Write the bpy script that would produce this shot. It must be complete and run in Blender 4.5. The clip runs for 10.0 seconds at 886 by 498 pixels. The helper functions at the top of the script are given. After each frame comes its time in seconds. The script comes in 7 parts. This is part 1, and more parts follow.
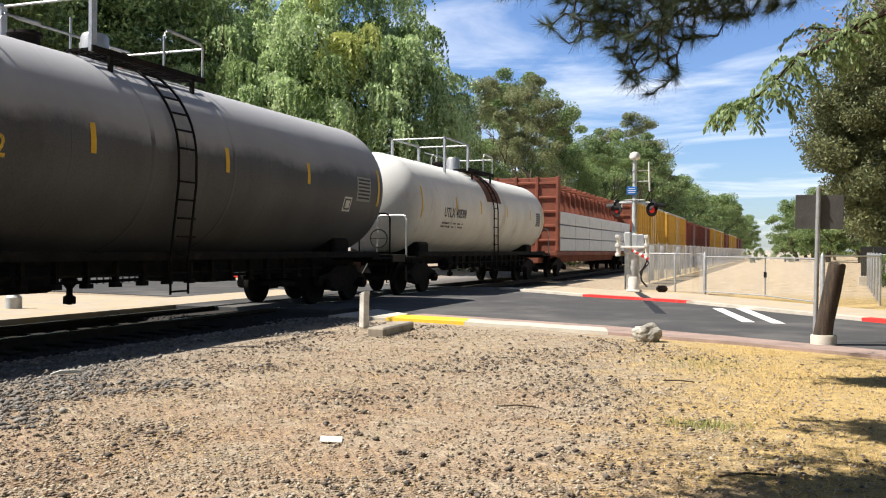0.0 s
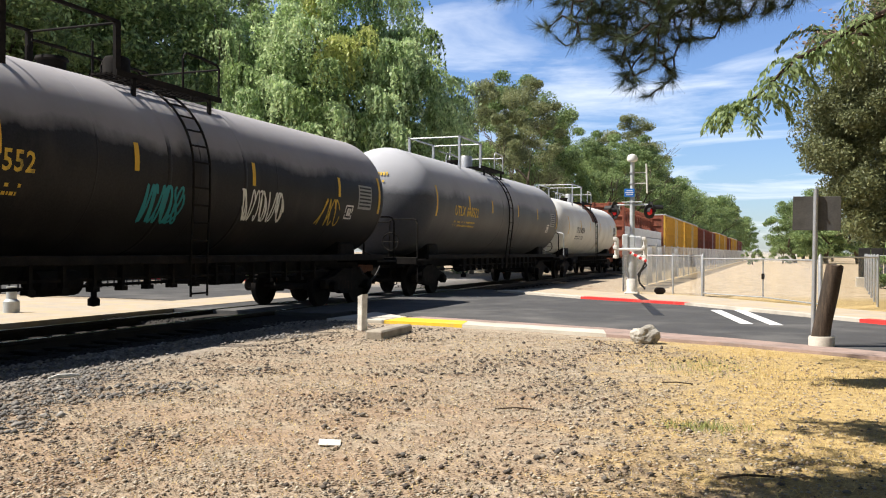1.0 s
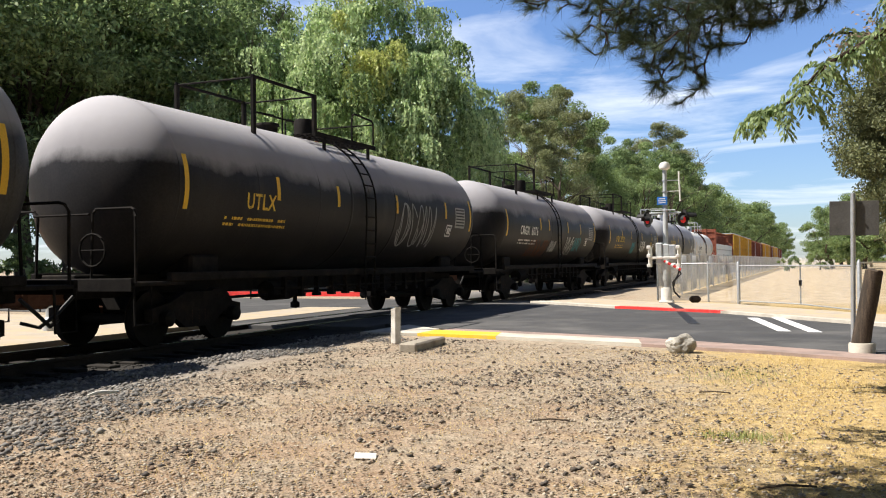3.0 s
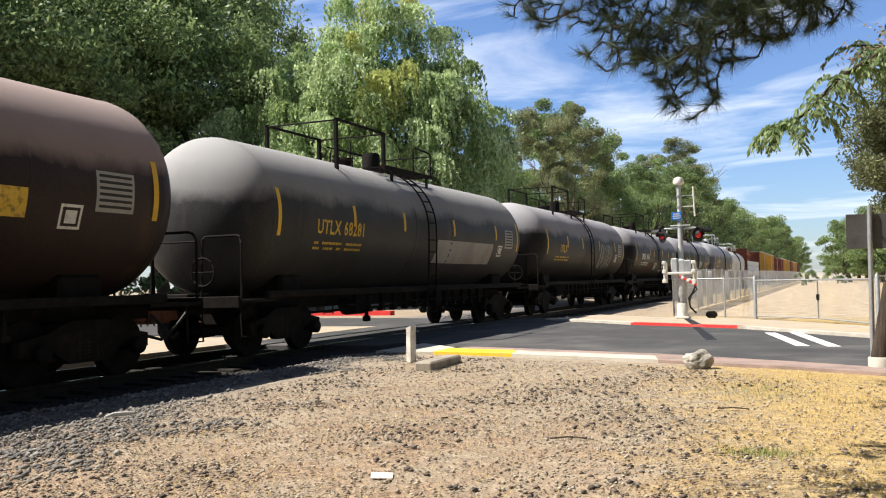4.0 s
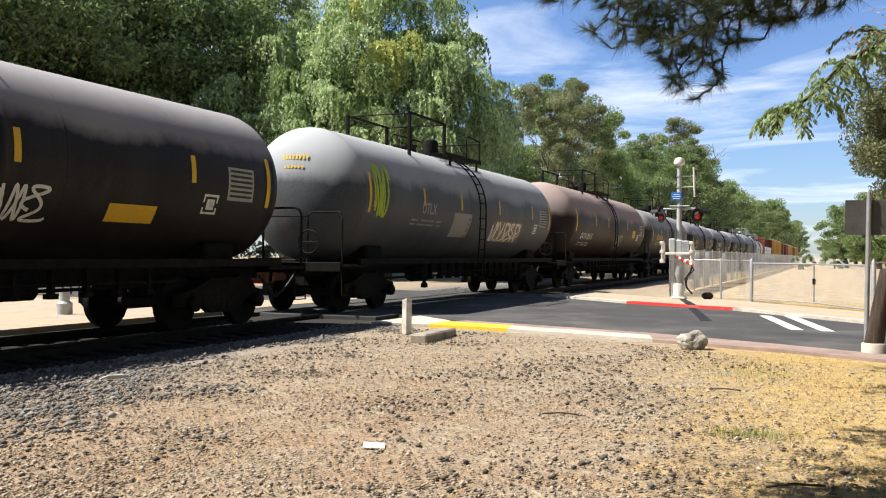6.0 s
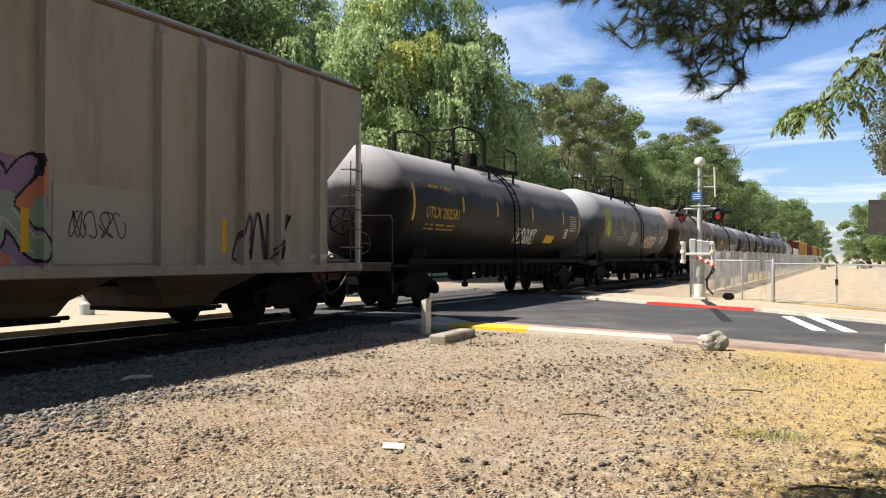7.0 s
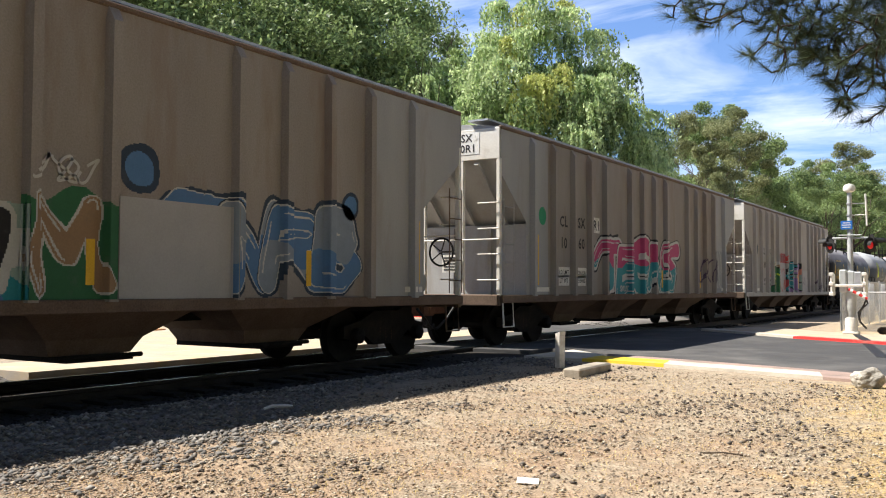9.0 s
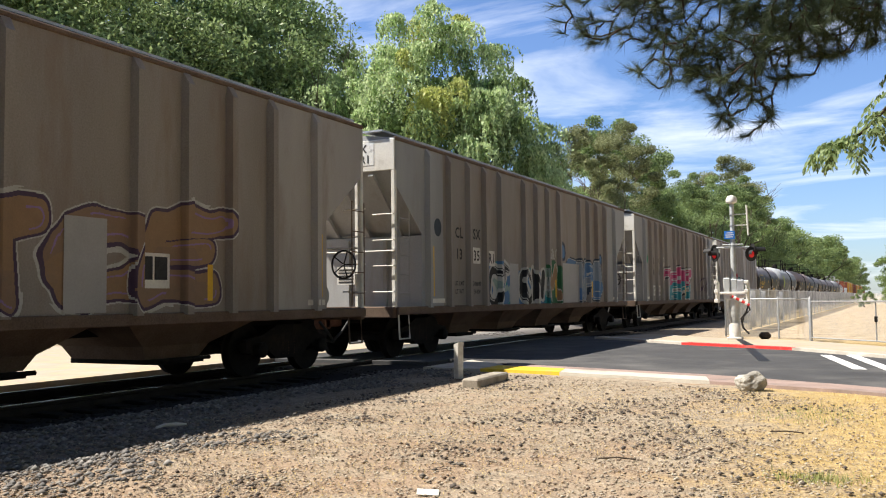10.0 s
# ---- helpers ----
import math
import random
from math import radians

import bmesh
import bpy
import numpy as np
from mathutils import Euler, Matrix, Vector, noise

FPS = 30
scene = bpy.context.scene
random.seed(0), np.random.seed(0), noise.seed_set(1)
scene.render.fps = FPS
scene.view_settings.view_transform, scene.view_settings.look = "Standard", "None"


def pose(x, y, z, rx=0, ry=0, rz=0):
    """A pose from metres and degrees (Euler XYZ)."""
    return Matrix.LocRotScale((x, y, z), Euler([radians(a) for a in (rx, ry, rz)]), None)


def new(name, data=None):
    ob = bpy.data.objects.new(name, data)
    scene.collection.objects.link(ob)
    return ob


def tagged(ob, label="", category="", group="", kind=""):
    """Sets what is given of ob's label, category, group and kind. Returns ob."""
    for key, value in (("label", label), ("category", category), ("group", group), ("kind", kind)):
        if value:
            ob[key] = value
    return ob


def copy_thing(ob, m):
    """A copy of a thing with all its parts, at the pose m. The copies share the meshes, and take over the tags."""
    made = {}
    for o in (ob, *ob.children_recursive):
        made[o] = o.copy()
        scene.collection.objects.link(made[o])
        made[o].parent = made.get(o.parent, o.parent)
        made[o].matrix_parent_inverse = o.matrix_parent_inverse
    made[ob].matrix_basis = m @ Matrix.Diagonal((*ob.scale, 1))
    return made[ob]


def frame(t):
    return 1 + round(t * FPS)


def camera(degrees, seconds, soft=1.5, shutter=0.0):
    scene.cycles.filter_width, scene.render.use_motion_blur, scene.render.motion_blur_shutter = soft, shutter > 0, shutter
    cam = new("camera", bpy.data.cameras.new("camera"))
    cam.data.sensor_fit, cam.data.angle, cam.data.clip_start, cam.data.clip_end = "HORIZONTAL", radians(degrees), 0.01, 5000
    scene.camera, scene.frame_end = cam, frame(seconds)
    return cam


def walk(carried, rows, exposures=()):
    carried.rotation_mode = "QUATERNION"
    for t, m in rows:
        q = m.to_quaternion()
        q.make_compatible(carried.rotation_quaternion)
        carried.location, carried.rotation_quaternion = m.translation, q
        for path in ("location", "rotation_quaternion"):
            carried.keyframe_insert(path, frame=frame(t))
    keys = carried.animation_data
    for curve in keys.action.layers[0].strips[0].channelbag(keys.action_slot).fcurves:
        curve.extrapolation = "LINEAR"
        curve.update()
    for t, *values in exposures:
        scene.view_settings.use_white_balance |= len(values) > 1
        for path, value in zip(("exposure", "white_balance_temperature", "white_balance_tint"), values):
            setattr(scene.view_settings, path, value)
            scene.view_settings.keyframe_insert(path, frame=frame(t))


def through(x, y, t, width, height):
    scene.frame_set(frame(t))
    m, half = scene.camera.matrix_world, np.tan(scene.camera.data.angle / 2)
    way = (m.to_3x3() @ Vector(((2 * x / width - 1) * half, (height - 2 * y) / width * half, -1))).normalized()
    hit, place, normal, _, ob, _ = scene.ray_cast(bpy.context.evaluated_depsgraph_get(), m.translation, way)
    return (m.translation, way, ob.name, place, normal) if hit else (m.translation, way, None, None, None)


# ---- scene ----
cam = camera(52.41, 10.0, soft=1.1)
PATH = [
    (0.0, pose(0, 0, 1.3, 89.99, -0.41, 20.32)),
    (0.5, pose(0, 0, 1.3, 90.07, -0.27, 20.29)),
    (1.0, pose(0, 0, 1.3, 90.16, -0.23, 20.19)),
    (1.5, pose(0, 0, 1.3, 90.32, 0.02, 20.43)),
    (2.0, pose(0, 0, 1.3, 90.13, 0.07, 20.98)),
    (2.5, pose(0, 0, 1.3, 90.32, 0.34, 21.64)),
    (4.0, pose(0, 0, 1.3, 92.10, 1.39, 23.17)),
    (4.5, pose(0, 0, 1.3, 91.89, 1.62, 23.35)),
    (5.0, pose(0, 0, 1.3, 91.30, 0.78, 21.96)),
    (5.2, pose(0, 0, 1.3, 91.09, 0.40, 21.58)),
    (6.5, pose(0, 0, 1.3, 90.19, -0.50, 23.93)),
    (7.0, pose(0, 0, 1.3, 90.43, -0.29, 24.24)),
    (7.5, pose(0, 0, 1.3, 90.20, -1.04, 23.35)),
    (7.8, pose(0, 0, 1.3, 90.80, -3.13, 22.81)),
    (8.0, pose(0, 0, 1.3, 91.47, -4.97, 23.73)),
    (8.1, pose(0, 0, 1.3, 91.70, -5.62, 25.61)),
    (8.2, pose(0, 0, 1.3, 91.51, -5.56, 28.49)),
    (8.3, pose(0, 0, 1.3, 91.26, -5.13, 31.33)),
    (8.4, pose(0, 0, 1.3, 91.35, -4.03, 33.82)),
    (8.5, pose(0, 0, 1.3, 91.22, -3.45, 35.28)),
    (8.7, pose(0, 0, 1.3, 91.76, -1.22, 35.91)),
    (9.0, pose(0, 0, 1.3, 92.47, -0.16, 32.68)),
    (9.5, pose(0, 0, 1.3, 92.46, 0.80, 26.92)),
    (10.0, pose(0, 0, 1.3, 93.20, 0.63, 26.23)),
]
walk(cam, PATH, [(0.0, 0.82), (6.5, 0.84), (8.0, 0.86), (8.5, 0.92), (9.0, 1.08), (9.5, 1.0), (10.0, 0.92)])

# world and sun
SUN_WAY = Vector((0.65, 0.30, -1.0)).normalized()
world = bpy.data.worlds.new("world")
scene.world = world
world.use_nodes = True
wt = world.node_tree
wt.nodes.clear()


def node(tree, kind, **inputs):
    n = tree.nodes.new(kind)
    for k, v in inputs.items():
        n.inputs[k.replace("_", " ")].default_value = v
    return n


def ramp(tree, stops):
    n = tree.nodes.new("ShaderNodeValToRGB")
    e = n.color_ramp.elements
    while len(e) < len(stops):
        e.new(0.5)
    for el, (p, c) in zip(e, stops):
        el.position, el.color = p, (*c, 1) if len(c) == 3 else c
    return n


def build_world():
    link = wt.links.new
    sky = wt.nodes.new("ShaderNodeTexSky")
    sky.sky_type, sky.sun_disc = "NISHITA", False
    sky.sun_elevation = math.asin(-SUN_WAY.z)
    sky.sun_rotation = math.atan2(-SUN_WAY.x, -SUN_WAY.y)
    sky.air_density, sky.dust_density, sky.ozone_density = 1.0, 0.35, 2.5
    tc = wt.nodes.new("ShaderNodeTexCoord")
    sep = wt.nodes.new("ShaderNodeSeparateXYZ")
    link(tc.outputs["Generated"], sep.inputs[0])
    # direction laid out on a high flat layer
    zc = wt.nodes.new("ShaderNodeMath")
    zc.operation = "ADD"
    zc.inputs[1].default_value = 0.12
    link(sep.outputs[2], zc.inputs[0])
    dx = wt.nodes.new("ShaderNodeMath")
    dx.operation = "DIVIDE"
    dy = wt.nodes.new("ShaderNodeMath")
    dy.operation = "DIVIDE"
    link(sep.outputs[0], dx.inputs[0]), link(zc.outputs[0], dx.inputs[1])
    link(sep.outputs[1], dy.inputs[0]), link(zc.outputs[0], dy.inputs[1])
    com = wt.nodes.new("ShaderNodeCombineXYZ")
    link(dx.outputs[0], com.inputs[0]), link(dy.outputs[0], com.inputs[1])
    mp = wt.nodes.new("ShaderNodeMapping")
    mp.inputs["Scale"].default_value = (0.75, 1.5, 1)
    mp.inputs["Rotation"].default_value = (0, 0, radians(-8))
    mp.inputs["Location"].default_value = (0.4, 0.2, 0)
    link(com.outputs[0], mp.inputs[0])
    big = node(wt, "ShaderNodeTexNoise", Scale=1.1, Detail=7.0, Roughness=0.58, Distortion=0.6)
    link(mp.outputs[0], big.inputs["Vector"])
    cover = ramp(wt, [(0.47, (0, 0, 0)), (0.61, (0.42,) * 3), (0.80, (1, 1, 1))])
    link(big.outputs[0], cover.inputs[0])
    tint = node(wt, "ShaderNodeMixRGB", Fac=1.0, Color2=(0.80, 0.91, 1.15, 1))
    tint.blend_type = "MULTIPLY"
    link(sky.outputs[0], tint.inputs[1])
    mix = wt.nodes.new("ShaderNodeMixRGB")
    mix.inputs[2].default_value = (9.5, 9.8, 10.2, 1)
    link(cover.outputs[0], mix.inputs[0]), link(tint.outputs[0], mix.inputs[1])
    # summer haze: bright low down, deep blue overhead
    haze = ramp(wt, [(0.0, (1.25, 1.25, 1.25)), (0.30, (1.4, 1.4, 1.4)), (0.52, (0.62, 0.62, 0.63)), (1.0, (0.5, 0.5, 0.53))])
    link(sep.outputs[2], haze.inputs[0])
    deep = node(wt, "ShaderNodeMixRGB", Fac=1.0)
    deep.blend_type = "MULTIPLY"
    link(mix.outputs[0], deep.inputs[1]), link(haze.outputs[0], deep.inputs[2])
    bg = node(wt, "ShaderNodeBackground", Strength=0.058)
    link(deep.outputs[0], bg.inputs[0])
    out = wt.nodes.new("ShaderNodeOutputWorld")
    link(bg.outputs[0], out.inputs[0])


build_world()
sun = new("sun", bpy.data.lights.new("sun", "SUN"))
sun.data.energy, sun.data.angle, sun.data.color = 5.0, radians(0.53), (1.0, 0.94, 0.85)
sun.rotation_euler = SUN_WAY.to_track_quat("-Z", "Y").to_euler()

# ---------------------------------------------------------------- materials


def mat(name, dark, light, rough=0.8, scale=6.0, fine=60.0, bump=0.15, metal=0.0, stain=None, stain_at=0.6, stain_scale=1.5, stretch=(1, 1, 1), spec=0.3, island=0.0, depth=0.01, hues=None):
    """A surface with two scales of variation, and stains of a third colour."""
    m = bpy.data.materials.new(name)
    m.use_nodes = True
    t = m.node_tree
    link = t.links.new
    b = t.nodes["Principled BSDF"]
    b.inputs["Roughness"].default_value, b.inputs["Metallic"].default_value = rough, metal
    b.inputs["Specular IOR Level"].default_value = spec
    tc = t.nodes.new("ShaderNodeTexCoord")
    mp = t.nodes.new("ShaderNodeMapping")
    mp.inputs["Scale"].default_value = stretch
    link(tc.outputs["Object"], mp.inputs[0])
    n1 = node(t, "ShaderNodeTexNoise", Scale=scale, Detail=5.0, Roughness=0.6)
    n2 = node(t, "ShaderNodeTexNoise", Scale=fine, Detail=4.0, Roughness=0.6)
    link(mp.outputs[0], n1.inputs["Vector"]), link(tc.outputs["Object"], n2.inputs["Vector"])
    add = t.nodes.new("ShaderNodeMath")
    add.operation = "MULTIPLY_ADD"
    add.inputs[1].default_value = 0.5
    link(n2.outputs[0], add.inputs[0])
    half = t.nodes.new("ShaderNodeMath")
    half.operation = "MULTIPLY"
    half.inputs[1].default_value = 0.5
    link(n1.outputs[0], half.inputs[0]), link(half.outputs[0], add.inputs[2])
    col = ramp(t, [(0.34, dark), (0.66, light)])
    link(add.outputs[0], col.inputs[0])
    last = col.outputs[0]
    if stain:
        n3 = node(t, "ShaderNodeTexNoise", Scale=stain_scale, Detail=6.0, Roughness=0.65)
        mp3 = t.nodes.new("ShaderNodeMapping")
        mp3.inputs["Scale"].default_value = stretch
        mp3.inputs["Location"].default_value = (3.1, 7.7, 1.3)
        link(tc.outputs["Object"], mp3.inputs[0]), link(mp3.outputs[0], n3.inputs["Vector"])
        where = ramp(t, [(stain_at - 0.12, (0, 0, 0)), (stain_at + 0.1, (1, 1, 1))])
        link(n3.outputs[0], where.inputs[0])
        mx = t.nodes.new("ShaderNodeMixRGB")
        mx.inputs[2].default_value = (*stain, 1)
        link(where.outputs[0], mx.inputs[0]), link(last, mx.inputs[1])
        last = mx.outputs[0]
    if hues:
        geo = t.nodes.new("ShaderNodeNewGeometry")
        pick = ramp(t, [(k / (len(hues) - 1), c) for k, c in enumerate(hues)])
        link(geo.outputs["Random Per Island"], pick.inputs[0])
        over = node(t, "ShaderNodeMixRGB", Fac=0.78)
        link(last, over.inputs[1]), link(pick.outputs[0], over.inputs[2])
        last = over.outputs[0]
    if island:
        geo = t.nodes.new("ShaderNodeNewGeometry")
        var = ramp(t, [(0.0, (1 - island,) * 3), (1.0, (1 + island,) * 3)])
        link(geo.outputs["Random Per Island"], var.inputs[0])
        ml = node(t, "ShaderNodeMixRGB", Fac=1.0)
        ml.blend_type = "MULTIPLY"
        link(last, ml.inputs[1]), link(var.outputs[0], ml.inputs[2])
        last = ml.outputs[0]
    link(last, b.inputs["Base Color"])
    if bump:
        bp = node(t, "ShaderNodeBump", Strength=bump, Distance=depth)
        link(add.outputs[0], bp.inputs["Height"]), link(bp.outputs[0], b.inputs["Normal"])
    return m


def leaf_mat(name, a, b_, through=0.35, rough=0.5):
    m = bpy.data.materials.new(name)
    m.use_nodes = True
    t = m.node_tree
    link = t.links.new
    b = t.nodes["Principled BSDF"]
    b.inputs["Roughness"].default_value = rough
    b.inputs["Specular IOR Level"].default_value = 0.25
    geo = t.nodes.new("ShaderNodeNewGeometry")
    tc = t.nodes.new("ShaderNodeTexCoord")
    n = node(t, "ShaderNodeTexNoise", Scale=0.35, Detail=2.0)
    link(tc.outputs["Object"], n.inputs["Vector"])
    mixv = t.nodes.new("ShaderNodeMath")
    mixv.operation = "MULTIPLY_ADD"
    mixv.inputs[1].default_value = 0.5
    sub = t.nodes.new("ShaderNodeMath")
    sub.operation = "MULTIPLY"
    sub.inputs[1].default_value = 0.55
    link(n.outputs[0], sub.inputs[0])
    link(geo.outputs["Random Per Island"], mixv.inputs[0]), link(sub.outputs[0], mixv.inputs[2])
    col = ramp(t, [(0.12, a), (0.85, b_)])
    link(mixv.outputs[0], col.inputs[0]), link(col.outputs[0], b.inputs["Base Color"])
    tr = t.nodes.new("ShaderNodeBsdfTranslucent")
    link(col.outputs[0], tr.inputs[0])
    mx = t.nodes.new("ShaderNodeMixShader")
    mx.inputs[0].default_value = through
    link(b.outputs[0], mx.inputs[1]), link(tr.outputs[0], mx.inputs[2])
    link(mx.outputs[0], t.nodes["Material Output"].inputs[0])
    return m


def glow_mat(name, color, power):
    m = bpy.data.materials.new(name)
    m.use_nodes = True
    b = m.node_tree.nodes["Principled BSDF"]
    b.inputs["Base Color"].default_value = (*color, 1)
    b.inputs["Emission Color"].default_value = (*color, 1)
    b.inputs["Emission Strength"].default_value = power
    return m


def mesh_wire_mat(name, color, cover):
    """Woven wire too fine to see wire by wire: partly clear."""
    m = mat(name, tuple(c * 0.8 for c in color), color, 0.6, 20, 90, 0, 0.4)
    t = m.node_tree
    tc = t.nodes.new("ShaderNodeTexCoord")
    n = node(t, "ShaderNodeTexNoise", Scale=55.0, Detail=2.0)
    n2 = node(t, "ShaderNodeTexNoise", Scale=0.9, Detail=3.0)
    t.links.new(tc.outputs["Object"], n.inputs["Vector"]), t.links.new(tc.outputs["Object"], n2.inputs["Vector"])
    ad = t.nodes.new("ShaderNodeMath")
    ad.operation = "MULTIPLY"
    t.links.new(n.outputs[0], ad.inputs[0]), t.links.new(n2.outputs[0], ad.inputs[1])
    r = ramp(t, [(0.1, (cover * 0.4,) * 3), (0.45, (min(1, cover * 1.6),) * 3)])
    t.links.new(ad.outputs[0], r.inputs[0])
    t.links.new(r.outputs[0], t.nodes["Principled BSDF"].inputs["Alpha"])
    return m


def ground_mat():
    """Pale dirt, dry straw, grey crushed stone by the rails, each with its own ragged bounds."""
    m = bpy.data.materials.new("dry_ground")
    m.use_nodes = True
    t = m.node_tree
    link = t.links.new
    b = t.nodes["Principled BSDF"]
    b.inputs["Roughness"].default_value = 0.95
    b.inputs["Specular IOR Level"].default_value = 0.1
    tc = t.nodes.new("ShaderNodeTexCoord")
    pos = tc.outputs["Object"]
    sep = t.nodes.new("ShaderNodeSeparateXYZ")
    link(pos, sep.inputs[0])

    def noise_of(s, d=5.0, r=0.6):
        n = node(t, "ShaderNodeTexNoise", Scale=s, Detail=d, Roughness=r)
        link(pos, n.inputs["Vector"])
        return n.outputs[0]

    def calc(op, a, c, e=0.0):
        n = t.nodes.new("ShaderNodeMath")
        n.operation = op
        for i, v in enumerate((a, c, e)):
            if isinstance(v, (int, float)):
                n.inputs[i].default_value = v
            else:
                link(v, n.inputs[i])
        return n.outputs[0]

    def mix(f, a, c):
        n = t.nodes.new("ShaderNodeMixRGB")
        for i, v in zip((0, 1, 2), (f, a, c)):
            if isinstance(v, tuple):
                n.inputs[i].default_value = (*v, 1)
            else:
                link(v, n.inputs[i])
        return n.outputs[0]

    def step(v, lo, hi):
        r = ramp(t, [(0.0, (0, 0, 0)), (1.0, (1, 1, 1))])
        link(calc("DIVIDE", calc("SUBTRACT", v, lo), hi - lo), r.inputs[0])
        return r.outputs[0]

    broad, mid, fine, grit = noise_of(0.35), noise_of(1.7), noise_of(9.0, 6.0, 0.7), noise_of(60.0, 4.0, 0.7)
    dirt = ramp(t, [(0.33, (0.11, 0.086, 0.062)), (0.5, (0.325, 0.268, 0.198)), (0.67, (0.58, 0.495, 0.38))])
    link(calc("MULTIPLY_ADD", grit, 0.55, calc("MULTIPLY", fine, 0.45)), dirt.inputs[0])
    nearness = calc("MULTIPLY", step(calc("MULTIPLY", sep.outputs[1], -1.0), -9.5, -4.5), 0.12)
    spots = step(calc("ADD", nearness, calc("MULTIPLY_ADD", mid, 0.6, calc("MULTIPLY_ADD", broad, 0.3, calc("MULTIPLY", fine, 0.2)))), 0.53, 0.70)
    earth = ramp(t, [(0.34, (0.10, 0.055, 0.034)), (0.5, (0.29, 0.185, 0.115)), (0.66, (0.50, 0.37, 0.25))])
    link(calc("MULTIPLY_ADD", grit, 0.6, calc("MULTIPLY", fine, 0.4)), earth.inputs[0])
    rust = mix(calc("MULTIPLY", spots, 0.62), dirt.outputs[0], earth.outputs[0])
    straw = ramp(t, [(0.34, (0.16, 0.105, 0.05)), (0.5, (0.41, 0.295, 0.125)), (0.67, (0.66, 0.51, 0.25))])
    link(calc("MULTIPLY_ADD", grit, 0.6, calc("MULTIPLY", fine, 0.4)), straw.inputs[0])
    stone = ramp(t, [(0.3, (0.10, 0.095, 0.09)), (0.6, (0.25, 0.235, 0.225)), (0.75, (0.42, 0.40, 0.38))])
    link(calc("MULTIPLY_ADD", grit, 0.6, calc("MULTIPLY", fine, 0.4)), stone.inputs[0])
    x, y = sep.outputs[0], sep.outputs[1]
    wob = calc("MULTIPLY_ADD", mid, 3.2, calc("MULTIPLY_ADD", fine, 1.5, -2.3))
    # straw to the road's bend, and the dry field past the gate
    near = step(calc("ADD", calc("MULTIPLY_ADD", x, 1.0, calc("MULTIPLY", y, 0.14)), wob), -0.5, 1.1)
    field = calc("MULTIPLY", step(y, 27.0, 30.0), step(x, -5.2, -3.8))
    pale = ramp(t, [(0.36, (0.29, 0.215, 0.13)), (0.5, (0.45, 0.355, 0.235)), (0.64, (0.56, 0.46, 0.335))])
    link(calc("MULTIPLY_ADD", mid, 0.6, calc("MULTIPLY", fine, 0.4)), pale.inputs[0])
    base = mix(calc("MULTIPLY", near, 0.92), rust, straw.outputs[0])
    base = mix(field, base, pale.outputs[0])
    by_rail = calc("MULTIPLY", step(calc("ADD", calc("MULTIPLY_ADD", y, -0.17, calc("MULTIPLY", x, -1.0)), calc("MULTIPLY", wob, 0.5)), 4.7, 6.4), step(x, -15.5, -14.0))
    base = mix(by_rail, base, stone.outputs[0])
    # oil and brake dust between and beside rails, deepened as the train's painted shade
    oil_shade = calc("MULTIPLY", step(calc("ADD", calc("MULTIPLY", x, -1.0), calc("MULTIPLY", wob, 0.3)), 7.5, 8.4), step(x, -13.6, -12.6))
    base = mix(calc("MULTIPLY", oil_shade, 0.88), base, (0.022, 0.02, 0.018))
    link(base, b.inputs["Base Color"])
    bp = node(t, "ShaderNodeBump", Strength=0.6, Distance=0.012)
    link(calc("MULTIPLY_ADD", grit, 1.0, fine), bp.inputs["Height"]), link(bp.outputs[0], b.inputs["Normal"])
    return m


M = {}
M["ground"] = ground_mat()
M["asphalt"] = mat("asphalt", (0.045, 0.045, 0.047), (0.085, 0.084, 0.084), 0.9, 1.2, 120, 0.25, stain=(0.13, 0.125, 0.12), stain_at=0.62, stain_scale=0.5)
M["tar"] = mat("tar", (0.012, 0.012, 0.013), (0.03, 0.03, 0.03), 0.6, 6, 60)
M["concrete"] = mat("pale_concrete", (0.44, 0.40, 0.34), (0.62, 0.58, 0.50), 0.9, 2.5, 70, 0.2, stain=(0.36, 0.31, 0.25), stain_at=0.62)
M["old_concrete"] = mat("old_tan_concrete", (0.26, 0.225, 0.18), (0.40, 0.355, 0.29), 0.95, 4, 60, 0.35, stain=(0.18, 0.15, 0.12), stain_at=0.6)
M["dusty_concrete"] = mat("dusty_pavement", (0.32, 0.275, 0.22), (0.46, 0.405, 0.33), 0.95, 1.6, 60, 0.2, stain=(0.46, 0.36, 0.23), stain_at=0.55)
M["pink"] = mat("worn_reddish_concrete", (0.27, 0.19, 0.16), (0.40, 0.30, 0.26), 0.9, 3, 80, 0.2, stain=(0.2, 0.16, 0.14))
M["yellow_paint"] = mat("yellow_road_paint", (0.70, 0.46, 0.03), (0.85, 0.60, 0.06), 0.75, 4, 60, 0.1, stain=(0.5, 0.4, 0.2), stain_at=0.66)
M["red_paint"] = mat("red_kerb_paint", (0.55, 0.03, 0.03), (0.75, 0.06, 0.05), 0.7, 4, 60, 0.1, stain=(0.45, 0.25, 0.2), stain_at=0.68)
M["white_paint"] = mat("white_road_paint", (0.66, 0.66, 0.64), (0.85, 0.85, 0.83), 0.75, 5, 80, 0.1, stain=(0.4, 0.4, 0.39), stain_at=0.68)
